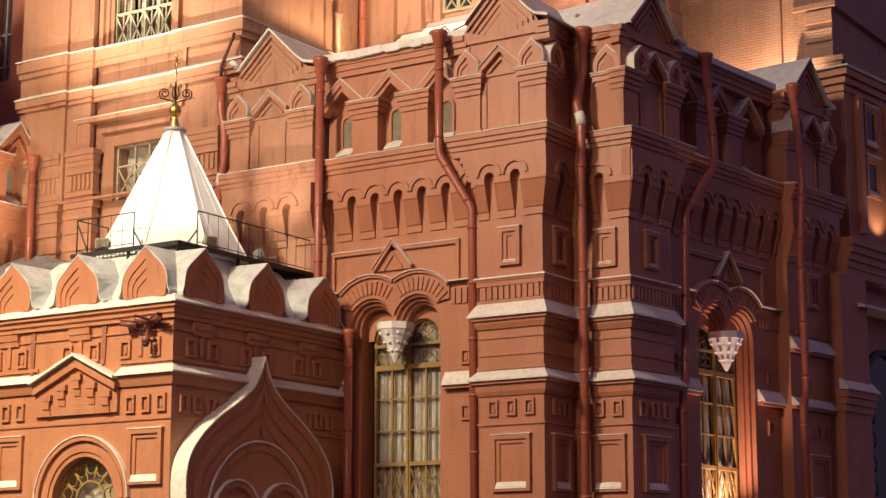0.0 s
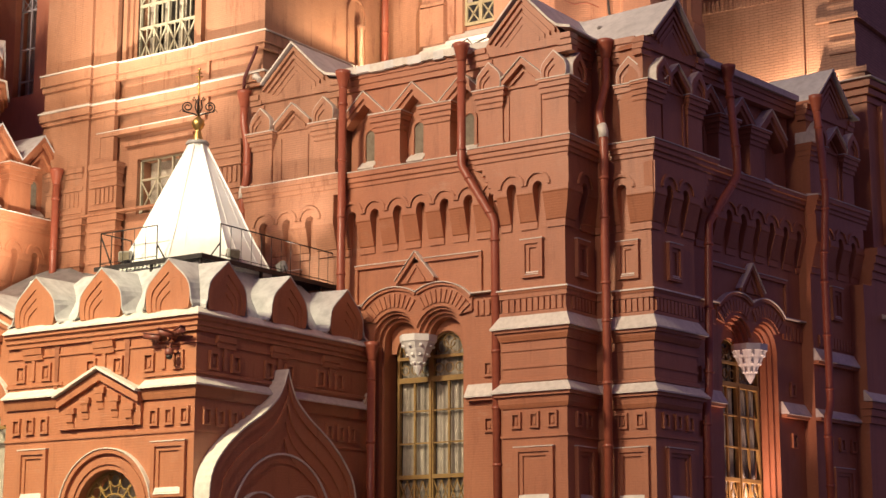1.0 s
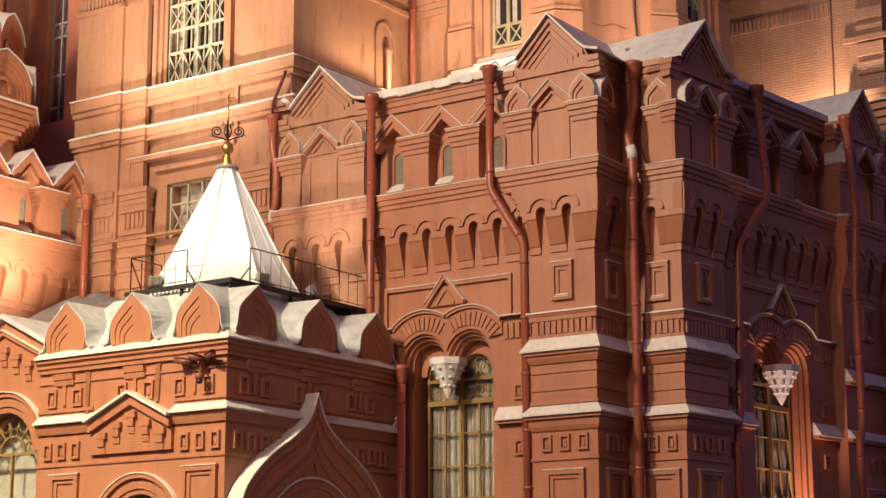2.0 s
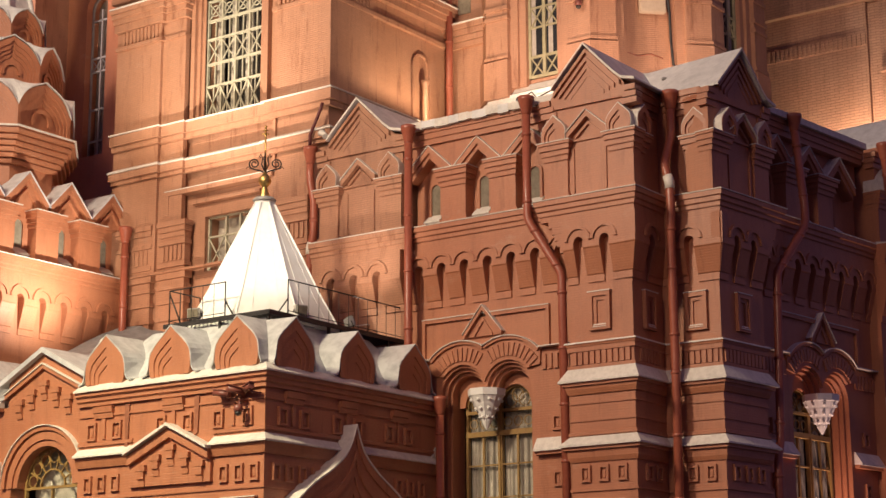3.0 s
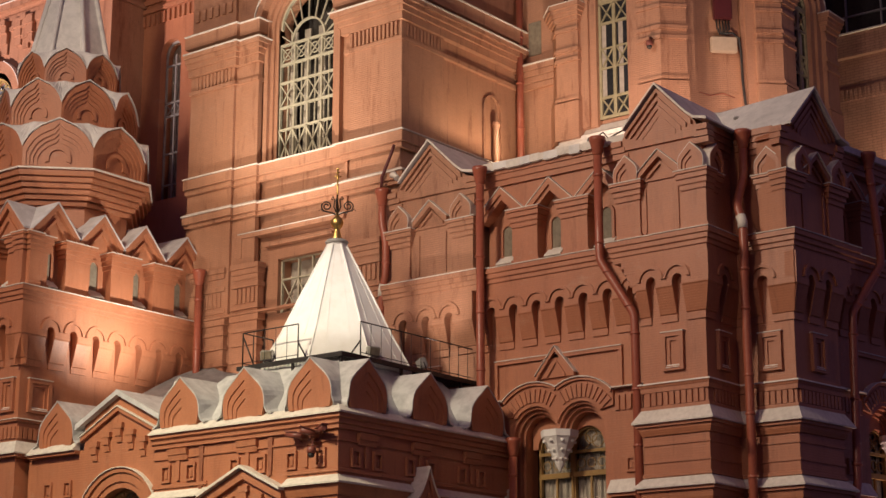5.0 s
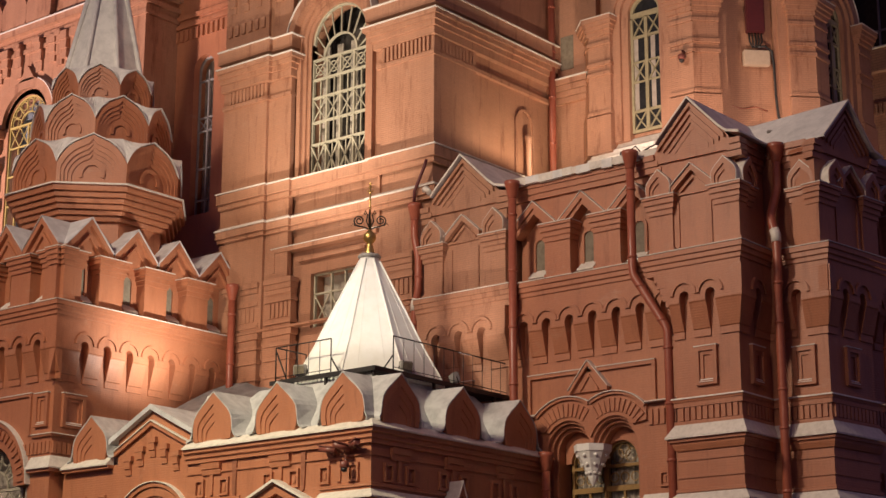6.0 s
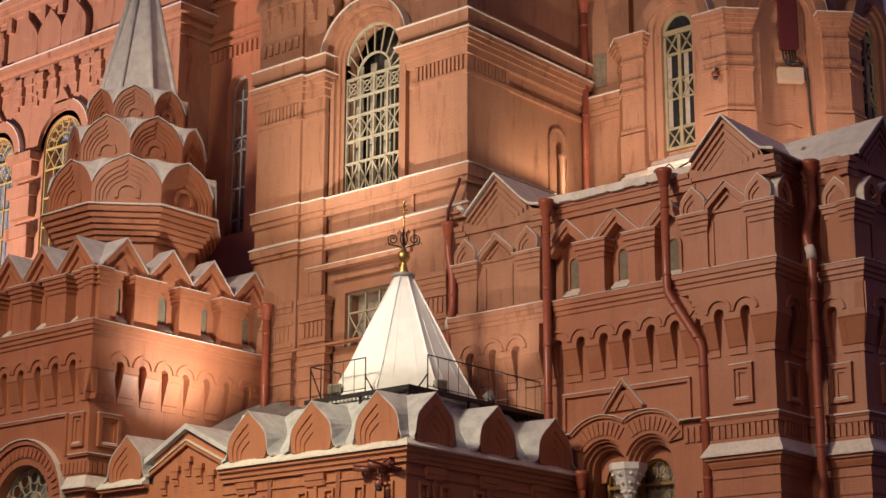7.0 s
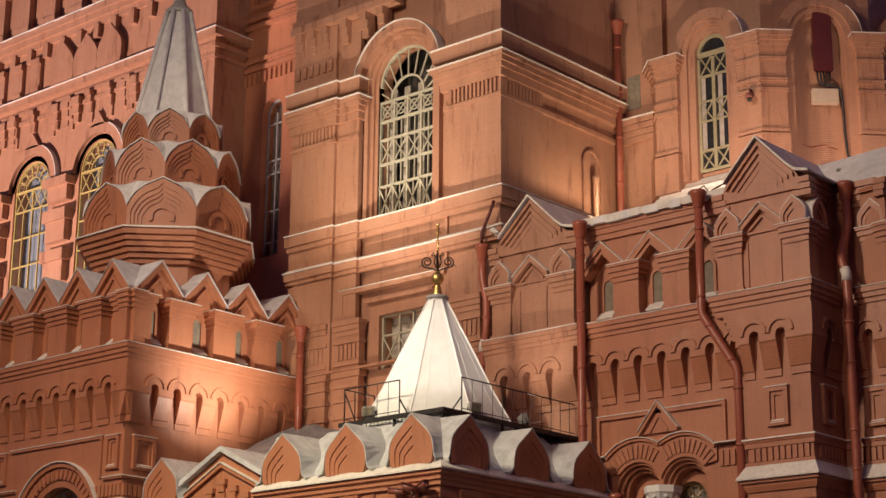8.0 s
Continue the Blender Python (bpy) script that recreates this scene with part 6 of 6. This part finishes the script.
# floodlit brick wall behind the side front
FBW = pose(0, 20.0, 0)
bm = B()
box(bm, -8, -0.11, -0.6, 0, 0, 29.2)
box(bm, -0.11, 0.45, -0.6, -0.2, 0, 29.2)
box(bm, 0.45, 2.1, -0.6, 0, 0, 29.2)
bw = structure("wall_back_brick", bm, BARE, "floodlit bare brick wall behind the side front", "wall", FBW)
bm = B()
box(bm, -8, 2.1, -0.1, 0.3, 28.2, 29.2)
part("cornice", bm, BARE, bw, m=FBW)
bm = B()
box(bm, -8, 2.3, -0.1, 0.4, 29.2, 29.26)
part("cornice_flashing", bm, FLASH, bw, m=FBW)
dentils(bw, FBW, -6, -0.11, 26.35, 26.85, 0.2, 0.12, 0, 0.07, BARE)
bm = B()
box(bm, 0.6, 14, -0.6, 0, 0, 32)
part("side_wall", bm, BARE, bw, m=pose(2.1, 20.0, 0, 0, 0, 90))
for z, oo in ((22.3, 0.5), (22.55, 0.62), (22.0, 0.35), (25.0, 0.2)):
    bm = B()
    mould(bm, [(0.45, 20.0), (2.1, 20.0), (2.1, 32)], [(0, z), (oo, z), (oo, z + 0.22), (0, z + 0.22)])
    part("string_course", bm, BARE, bw)
for z in (20.4, 21.3, 22.9, 23.6, 24.4, 25.2, 25.9, 26.8):
    bm = B()
    box(bm, 1.0, 2.1 + 0.02, 0.0, 0.12, z, z + 0.5)
    part("quoin", bm, BARE, bw, m=FBW)
bm = B()
box(bm, -8, 2.0, -0.5, -0.4, 29.26, 32)
part("skylight", bm, DARKGLASS, bw, "dark skylight glass", FBW)
bm = B()
for k in range(6):
    box(bm, -7.5 + 1.6 * k, -7.44 + 1.6 * k, -0.4, -0.3, 29.26, 32)
box(bm, -8, 2.0, -0.4, -0.3, 30.2, 30.26)
part("skylight_bars", bm, GREYBOX, bw, m=FBW)
# pier and wall that carry the side front on
bm = B()
box(bm, 12.75, 14.8, -1.0, 0.55, 0, 13.1)
box(bm, 13.41, 16.5, -1.0, 0.55, 13.1, 14.5)
box(bm, 14.8, 40, -1.0, -0.25, 0, 13.1)
box(bm, 16.5, 40, -1.0, 0.2, 13.1, 14.5)
sw = structure("wall_side_far", bm, RED, "dark shaded brick side wall beyond the bays", "wall", FB)
for z, oo, mat in ((8.85, 0.3, FLASH), (12.1, 0.3, FLASH)):
    bm = B()
    if z < 10:
        slab(bm, [(0.5, z), (0.55 + oo, z - 0.02), (0.55 + oo, z + 0.03), (0.5, z + 0.4)], 12.5, 15.05)
        part("sill_flashing", bm, mat, sw, m=FB)
        bm = B()
        for i in range(3):
            box(bm, 12.6 + 0.05 * i, 14.95 - 0.05 * i, 0.3, 0.78 - 0.07 * i, z - 0.26 * (i + 1), z - 0.26 * i - 0.02)
        part("sill_course", bm, RED, sw, m=FB)
        bm = B()
    if z > 10:
        slab(bm, [(-0.3, z - 0.1), (0.55 + oo, z - 0.12), (0.55 + oo, z - 0.06), (-0.3, z + 0.42)], 14.1, 40)
        part("canopy_sheet", bm, mat, sw, "pale sheet canopy over the side door", FB)
    else:
        bm.free()
for i in range(4):
    bm = B()
    box(bm, 13.4, 16.6, -1.0, 0.6 + 0.08 * i, 13.4 + 0.28 * i, 13.68 + 0.28 * i)
    box(bm, 16.6, 40, -1.0, 0.25 + 0.08 * i, 13.4 + 0.28 * i, 13.68 + 0.28 * i)
    part("string_course", bm, RED, sw, m=FB)


bm = B()
prism(bm, [(15.85, 3.0), (19.0, 3.0), (19.0, 9.0)] + arc(17.42, 9.0, 1.57, 0, 180, 16)[1:], -0.27, -0.23)
part("pane", bm, DARKGLASS, sw, "dark arched door glass", FB)
bm = B()
ring(bm, 17.42, 9.0, 1.57, 1.8, -0.3, -0.1, 0, 180, 16)
for z in (4.6, 5.5, 6.4, 7.3, 8.2):
    ring(bm, 16.3, z, 0.3, 0.34, -0.25, -0.2, 0, 350, 12)
part("grille", bm, IRON, sw, "black iron door grille", FB)


# ---------- rainwater pipes ----------
def downpipe(m, pts, label, r=0.14, elbow=None):
    """Funnel, pipe with collars, shoe; pts in (u, o, z) from the top down."""
    root = tagged(new("downpipe"), label, "downpipe", "rainwater pipes")
    u, o, z = pts[0]
    root.matrix_world = m
    loc = [Vector((a, -b, c)) for a, b, c in pts]
    bm = B()
    lathe(bm, [(r, -0.62), (r * 1.12, -0.55), (r * 1.75, -0.16), (r * 1.9, -0.12), (r * 1.9, 0.0), (r * 1.6, 0.0)], 14)
    part("funnel", bm, PIPE, root, m=Matrix.Translation(loc[0]))
    path = [loc[0] - Vector((0, 0, 0.5))] + loc[1:]
    bm = B()
    fine = [path[0]]
    for a, b, c in zip(path, path[1:], path[2:]):
        k1, k2 = b + (a - b).normalized() * min(0.16, (a - b).length / 3), b + (c - b).normalized() * min(0.16, (c - b).length / 3)
        fine += [k1, (k1 + k2) / 4 + b / 2, k2]
    fine.append(path[-1])
    tube(bm, fine, r, 12)
    part("pipe", bm, PIPE, root)
    if elbow:
        p, q = path[elbow], path[elbow + 1]
        d = (q - p).normalized() * 0.22
        bm = B()
        tube(bm, [p + (path[elbow - 1] - p).normalized() * 0.22, p, p + d], r + 0.02, 12)
        part("elbow", bm, FLASH, root, "pale unpainted metal elbow")
    for a, b in zip(path, path[1:]):
        if (a - b).length > 1.2:
            n = int((a - b).length / 1.9)
            for i in range(n + 1):
                p = a + (b - a) * ((i + 0.35) / (n + 0.6))
                bm = B()
                lathe(bm, [(r, -0.05), (r + 0.022, -0.04), (r + 0.022, 0.04), (r, 0.05)], 12)
                part("collar", bm, PIPE, root, m=Matrix.Translation(p))
    return root


downpipe(FA1, [(-8.62, 0.60, 19.5), (-8.62, 0.60, 12.0), (-8.62, 0.58, 0.2)], "dark red painted downpipe in the bay's inner corner")
downpipe(FA1, [(-3.8, 0.66, 19.6), (-3.8, 0.66, 15.5), (-2.66, 0.5, 13.6), (-2.66, 0.36, 0.2)], "dark red painted downpipe bending beside the corner pier")
downpipe(pose(0, 0, 0), [(0.50, -1.72, 19.45), (0.50, -1.72, 18.0), (0.46, -1.25, 16.9), (0.66, -1.2, 16.3), (0.70, -1.15, 15.5), (0.58, -1.3, 14.3), (0.50, -1.5, 11.0), (0.46, -1.5, 0.2)], "dark red painted downpipe in the notch of the corner", elbow=3)
downpipe(FB1, [(4.9, 0.4, 19.6), (4.9, 0.65, 16.3), (4.8, 0.7, 15.7), (3.25, 0.5, 13.9), (3.25, 0.35, 8.5), (2.9, 0.45, 7.9), (2.9, 0.35, 0.2)], "dark red painted downpipe on the shaded side bay")
downpipe(FB1, [(10.1, 0.85, 19.6), (10.1, 1.08, 16.0), (10.15, 0.88, 13.5), (10.2, 0.88, 8.6), (9.95, 0.88, 8.0), (9.95, 0.88, 0.2)], "dark red painted downpipe at the far side bay")
downpipe(FA1, [(-7.55, 0.3, 10.15), (-7.55, 0.3, 0.2)], "dark red painted downpipe beside the porch")
downpipe(FF, [(-13.2, 0.35, 19.6), (-13.2, 0.35, 18.4), (-13.05, 0.3, 17.6), (-13.05, 0.3, 16.4), (-13.2, 0.3, 15.9), (-13.2, 0.3, 10.5)], "dark red painted downpipe behind the tent roof", elbow=4)
downpipe(FF, [(-22.1, 0.62, 17.9), (-22.1, 0.62, 10.5)], "dark red painted downpipe between tower and block")
downpipe(FGW, [(-12.3, 0.35, 30.4), (-12.3, 0.35, 19.3)], "tall dark red downpipe in the back corner")

# ---------- floods on the roofs, walls and ground, and two added fill spots ---
lamp("flood_tower_side", "SPOT", (-18.9, -4.1, 13.3), (-22.9, -4.0, 15.9), 3900, (1.0, 0.91, 0.74), cone=96, blend=1.0, size=0.1)
lamp("flood_wing_roof", "SPOT", (-18.8, -4.6, 12.3), (-19.0, 0.6, 16.8), 1200, (1.0, 0.82, 0.62), cone=100, blend=1.0, size=0.12)
# Added reddish spot that lifts the dim recess; no fitting belongs to it.
lamp("recess_fill", "SPOT", (-24.0, 1.7, 19.6), (-26.6, 3.4, 27.5), 450, (1.0, 0.60, 0.55), cone=80, blend=1.0, size=0.15)
lamp("flood_walkway", "SPOT", (-9.3, -2.1, 12.8), (-11.2, 0.3, 19.2), 850, (1.0, 0.80, 0.64), cone=96, blend=1.0, size=0.12)
# Added spot that evens out the drum's darker right side.
lamp("drum_side_fill", "SPOT", (-0.2, 5.2, 20.4), (-4.2, 10.0, 26.5), 2300, PINK, cone=90, blend=1.0, size=0.15)
lamp("flood_block_front", "SPOT", (-16.2, -6.0, 12.9), (-17.4, 0.6, 31.0), 21500, (1.0, 0.84, 0.66), cone=66, blend=1.0, size=0.12)
lamp("flood_block_left", "SPOT", (-22.3, -6.4, 19.5), (-17.0, 0.6, 24.5), 2000, (1.0, 0.80, 0.52), cone=85, blend=0.9, size=0.12)
lamp("flood_block_corner", "SPOT", (-10.2, 5.2, 20.4), (-12.66, 4.6, 25.0), 2200, WARM, cone=120, blend=0.8, size=0.15)
lamp("flood_drum", "SPOT", (-6.5, 3.0, 19.7), (-6.0, 8.0, 26.5), 4000, PINK, cone=110, blend=0.8, size=0.2)
lamp("flood_back_brick", "SPOT", (0.0, 18.4, 20.6), (-0.3, 20.0, 23.2), 2800, WARM, cone=110, blend=0.6, size=0.15)
lamp("flood_far_wing", "SPOT", (-50.0, -27.0, 7.0), (-38.5, 1.5, 31.5), 230000, (1.0, 0.75, 0.66), cone=42, blend=0.8, size=1.2)
lamp("flood_side_window", "SPOT", (FB1 @ Vector((6.4, 0.08, 3.55)))[:], (FB1 @ Vector((6.7, 0.45, 8.5)))[:], 2000, (1.0, 0.62, 0.50), cone=100, blend=1.0, size=0.1)
lamp("flood_annex", "SPOT", (FB @ Vector((16.9, -0.75, 14.95)))[:], (FB @ Vector((16.8, -0.1, 17.2)))[:], 130, WARM, cone=120, blend=0.8, size=0.08)
lamp("flood_side_door", "SPOT", (FB @ Vector((15.3, -0.35, 3.4)))[:], (FB @ Vector((15.25, 0.2, 6.2)))[:], 90, (1.0, 0.62, 0.45), cone=80, blend=0.8, size=0.08)


# ---------- lit annex above the far side wall ----------
bm = B()
box(bm, 14.6, 22.0, -2.5, 0.1, 14.4, 21.3)
annex = structure("wall_annex", bm, RED, "floodlit brick annex with small framed windows", "wall", FB)
for i in range(3):
    bm = B()
    box(bm, 14.5 - 0.06 * i, 22, -2.5, 0.16 + 0.1 * i, 20.4 + 0.3 * i, 20.62 + 0.3 * i)
    part("string_course", bm, RED, annex, m=FB)
bm = B()
box(bm, 14.3, 22, -2.5, 0.45, 21.3, 21.35)
part("course_flashing", bm, FLASH, annex, m=FB)
for u in (16.05, 18.6):
    for z in (16.55, 18.55):
        panel_frame(annex, FB, u, u + 1.15, z, z + 1.65, 0.1)
        bm = B()
        box(bm, u + 0.25, u + 0.9, 0.05, 0.11, z + 0.25, z + 1.35)
        part("pane", bm, DARKGLASS, annex, "dark little window", FB)
for u in (15.4, 17.9):
    bm = B()
    box(bm, u, u + 0.35, 0.05, 0.3, 15.0, 20.4)
    part("strip_pilaster", bm, RED, annex, m=FB)

# ---------- fittings on the drum, porch and roofs ----------
DF = pose(GX, GY, 0, 0, 0, 45) @ Matrix.Translation((0, -RO * math.cos(math.pi / 8) + 0.35, 0))
bm = B()
box(bm, -0.18, 0.52, 0.05, 0.35, 26.75, 29.4)
bmesh.ops.bevel(bm, geom=bm.edges[:], offset=0.04, segments=2, affect="EDGES")
ant = tagged(new("antenna_panel", mesh_of(bm, MAROON)), "maroon antenna panel fixed in the drum's niche", "antenna")
ant.matrix_world = DF
bm = B()
for k in range(5):
    tube(bm, [(-0.08 + 0.12 * k, -0.2, 26.75), (-0.06 + 0.12 * k, -0.2, 26.4), (0.05 + 0.05 * k, -0.2, 26.15)], 0.03, 6)
part("connector", bm, IRON, ant, "black cable ends")
bm = B()
box(bm, -0.32, 0.68, 0.03, 0.3, 25.45, 26.05)
bmesh.ops.bevel(bm, geom=bm.edges[:], offset=0.03, segments=2, affect="EDGES")
jb = tagged(new("junction_box", mesh_of(bm, BEIGE)), "beige junction box below the antenna panel", "box")
jb.matrix_world = DF
bm = B()
tube(bm, [(0.2, -0.3, 26.15), (0.5, -0.3, 26.2), (0.74, -0.3, 26.0), (0.8, -0.3, 25.5), (0.82, -0.3, 24.3), (0.88, -0.32, 23.4), (1.1, -0.45, 23.05), (2.0, -0.7, 22.95), (3.0, -1.0, 22.8)], 0.05, 8)
cab = tagged(new("cable", mesh_of(bm, IRON)), "black cable running down the drum wall", "cable")
cab.matrix_world = DF
bm = B()
tube(bm, [(-0.9, -0.1, 25.3), (-0.98, -0.1, 24.6), (-0.9, -0.1, 23.9), (-0.4, -0.1, 23.75), (0.1, -0.1, 23.85), (0.55, -0.1, 23.7)], 0.02, 6)
cab2 = tagged(new("cable", mesh_of(bm, PIPE)), "thin red painted cable on the drum wall", "cable")
cab2.matrix_world = DF


def dome_camera(m, label):
    bm = B()
    tube(bm, [(0, 0.25, 0.2), (0, -0.05, 0.2), (0, -0.12, 0.05)], 0.05, 8)
    ob = tagged(new("security_camera", mesh_of(bm, FITTING)), label, "camera", "security cameras")
    ob.matrix_world = m
    bm = B()
    lathe(bm, [(0.05, 0.08), (0.13, 0.04), (0.14, -0.1), (0.10, -0.14)], 14)
    part("housing", bm, FITTING, ob, m=Matrix.Translation((0, -0.12, 0)))
    bm = B()
    lathe(bm, [(0.10, -0.14), (0.09, -0.22), (0.04, -0.26)], 12)
    part("dome", bm, IRON, ob, "black glass dome", Matrix.Translation((0, -0.12, 0)))
    return ob


def bullet_camera(m, label):
    bm = B()
    tube(bm, [(-0.28, 0, 0), (0.28, 0, 0)], 0.09, 10)
    ob = tagged(new("security_camera", mesh_of(bm, FITTING)), label, "camera", "security cameras")
    ob.matrix_world = m
    bm = B()
    hexa(bm, (-0.34, -0.1, 0.08), (0.36, 0.1, 0.11))
    part("sunshade", bm, FITTING, ob)
    bm = B()
    tube(bm, [(0.1, 0, -0.05), (0.12, 0.1, -0.16), (0.12, 0.35, -0.16)], 0.03, 6)
    part("arm", bm, FITTING, ob)
    return ob


dome_camera(pose(-8.62, PY - 0.3, 8.95), "dark red dome camera under the porch cornice")
bullet_camera(pose(-9.35, PY - 0.35, 9.42, 0, 8, 10), "dark red tube camera under the porch cornice")
bullet_camera(pose(-8.3, PY - 0.35, 9.5, 0, -5, -30), "dark red tube camera at the porch corner")
bullet_camera(pose(-8.75, PY - 0.38, 9.45, 0, 12, 60), "dark red tube camera pointing at the square")
dome_camera(pose(GX + 2.0, 7.6 - 0.35, 25.6), "small dark dome camera on the drum pilaster")
bm = B()
tube(bm, [(GX + 2.15, 7.5, 25.5), (GX + 2.16, 7.5, 23.6)], 0.025, 6)
tagged(new("cable", mesh_of(bm, MAROON)), "thin cable below the dome camera", "cable")
floodlight(pose(-0.35, 3.2, 20.3, 30, 0, 35), "grey floodlight on the roof valley")
floodlight(pose(-4.6, 0.9, 19.85, 20, 0, 170), "grey floodlight on the parapet gutter")
floodlight(pose(-19.5, -3.3, 12.66, -30, 0, 60), "grey floodlight on the wing roof")
bm = B()
tube(bm, [(-4.8, 0.75, 19.7), (-4.4, 0.7, 19.9), (-4.1, 0.72, 20.05), (-3.9, 0.7, 19.8), (-3.5, 0.7, 19.9), (-3.1, 0.65, 20.0)], 0.025, 6)
tagged(new("cable", mesh_of(bm, IRON)), "loose black cable along the gutter", "cable")
# pale stub pipe in its niche on the block's side
bm = B()
box(bm, 4.9, 5.0, -0.02, 0.1, 20.0, 24.0)
box(bm, 6.0, 6.1, -0.02, 0.1, 20.0, 24.0)
ring(bm, 5.5, 24.0, 0.5, 0.6, -0.02, 0.1, 0, 180, 12)
part("niche_frame", bm, ROSE, block, m=FFB)
bm = B()
lathe(bm, [(0.12, 19.3), (0.12, 23.3), (0.16, 23.34), (0.16, 23.5), (0.1, 23.52)], 12)
vent = tagged(new("vent_pipe", mesh_of(bm, ROSE)), "painted vent pipe standing against the block", "pipe")
vent.matrix_world = FFB @ at(5.5, 0.25, 0)
bm = B()
tube(bm, [(FX1 + 0.05, FY - 0.42, 21.15), (FX1 - 0.05, FY - 0.42, 20.9), (-13.1, FY - 0.5, 20.0), (-13.18, FY - 0.42, 19.5)], 0.06, 8)
drain = tagged(new("drain_pipe", mesh_of(bm, MAROON)), "thin dark drain running from the block corner to a hopper", "pipe", "rainwater pipes")
bm = B()
tube(bm, [(-12.75, FY - 0.35, 20.05), (-12.5, FY - 0.55, 20.0), (-12.3, FY - 0.62, 19.78)], 0.11, 8)
part("spout", bm, FLASH, drain, "pale sheet-metal spout")
rnd = random.Random(5)
for k in range(11):
    bm = B()
    a = -8.8 + 0.52 * k
    w = rnd.uniform(0.35, 0.62)
    box(bm, a, a + w, 0.10, 0.285 + rnd.uniform(0, 0.02), 19.43 - rnd.uniform(0, 0.05), 19.665 + rnd.uniform(0.0, 0.02))
    part("gutter_patch", bm, (FLASH, PALESHEET)[k % 2], wall_bay, "pale patched gutter sheet", FA1)
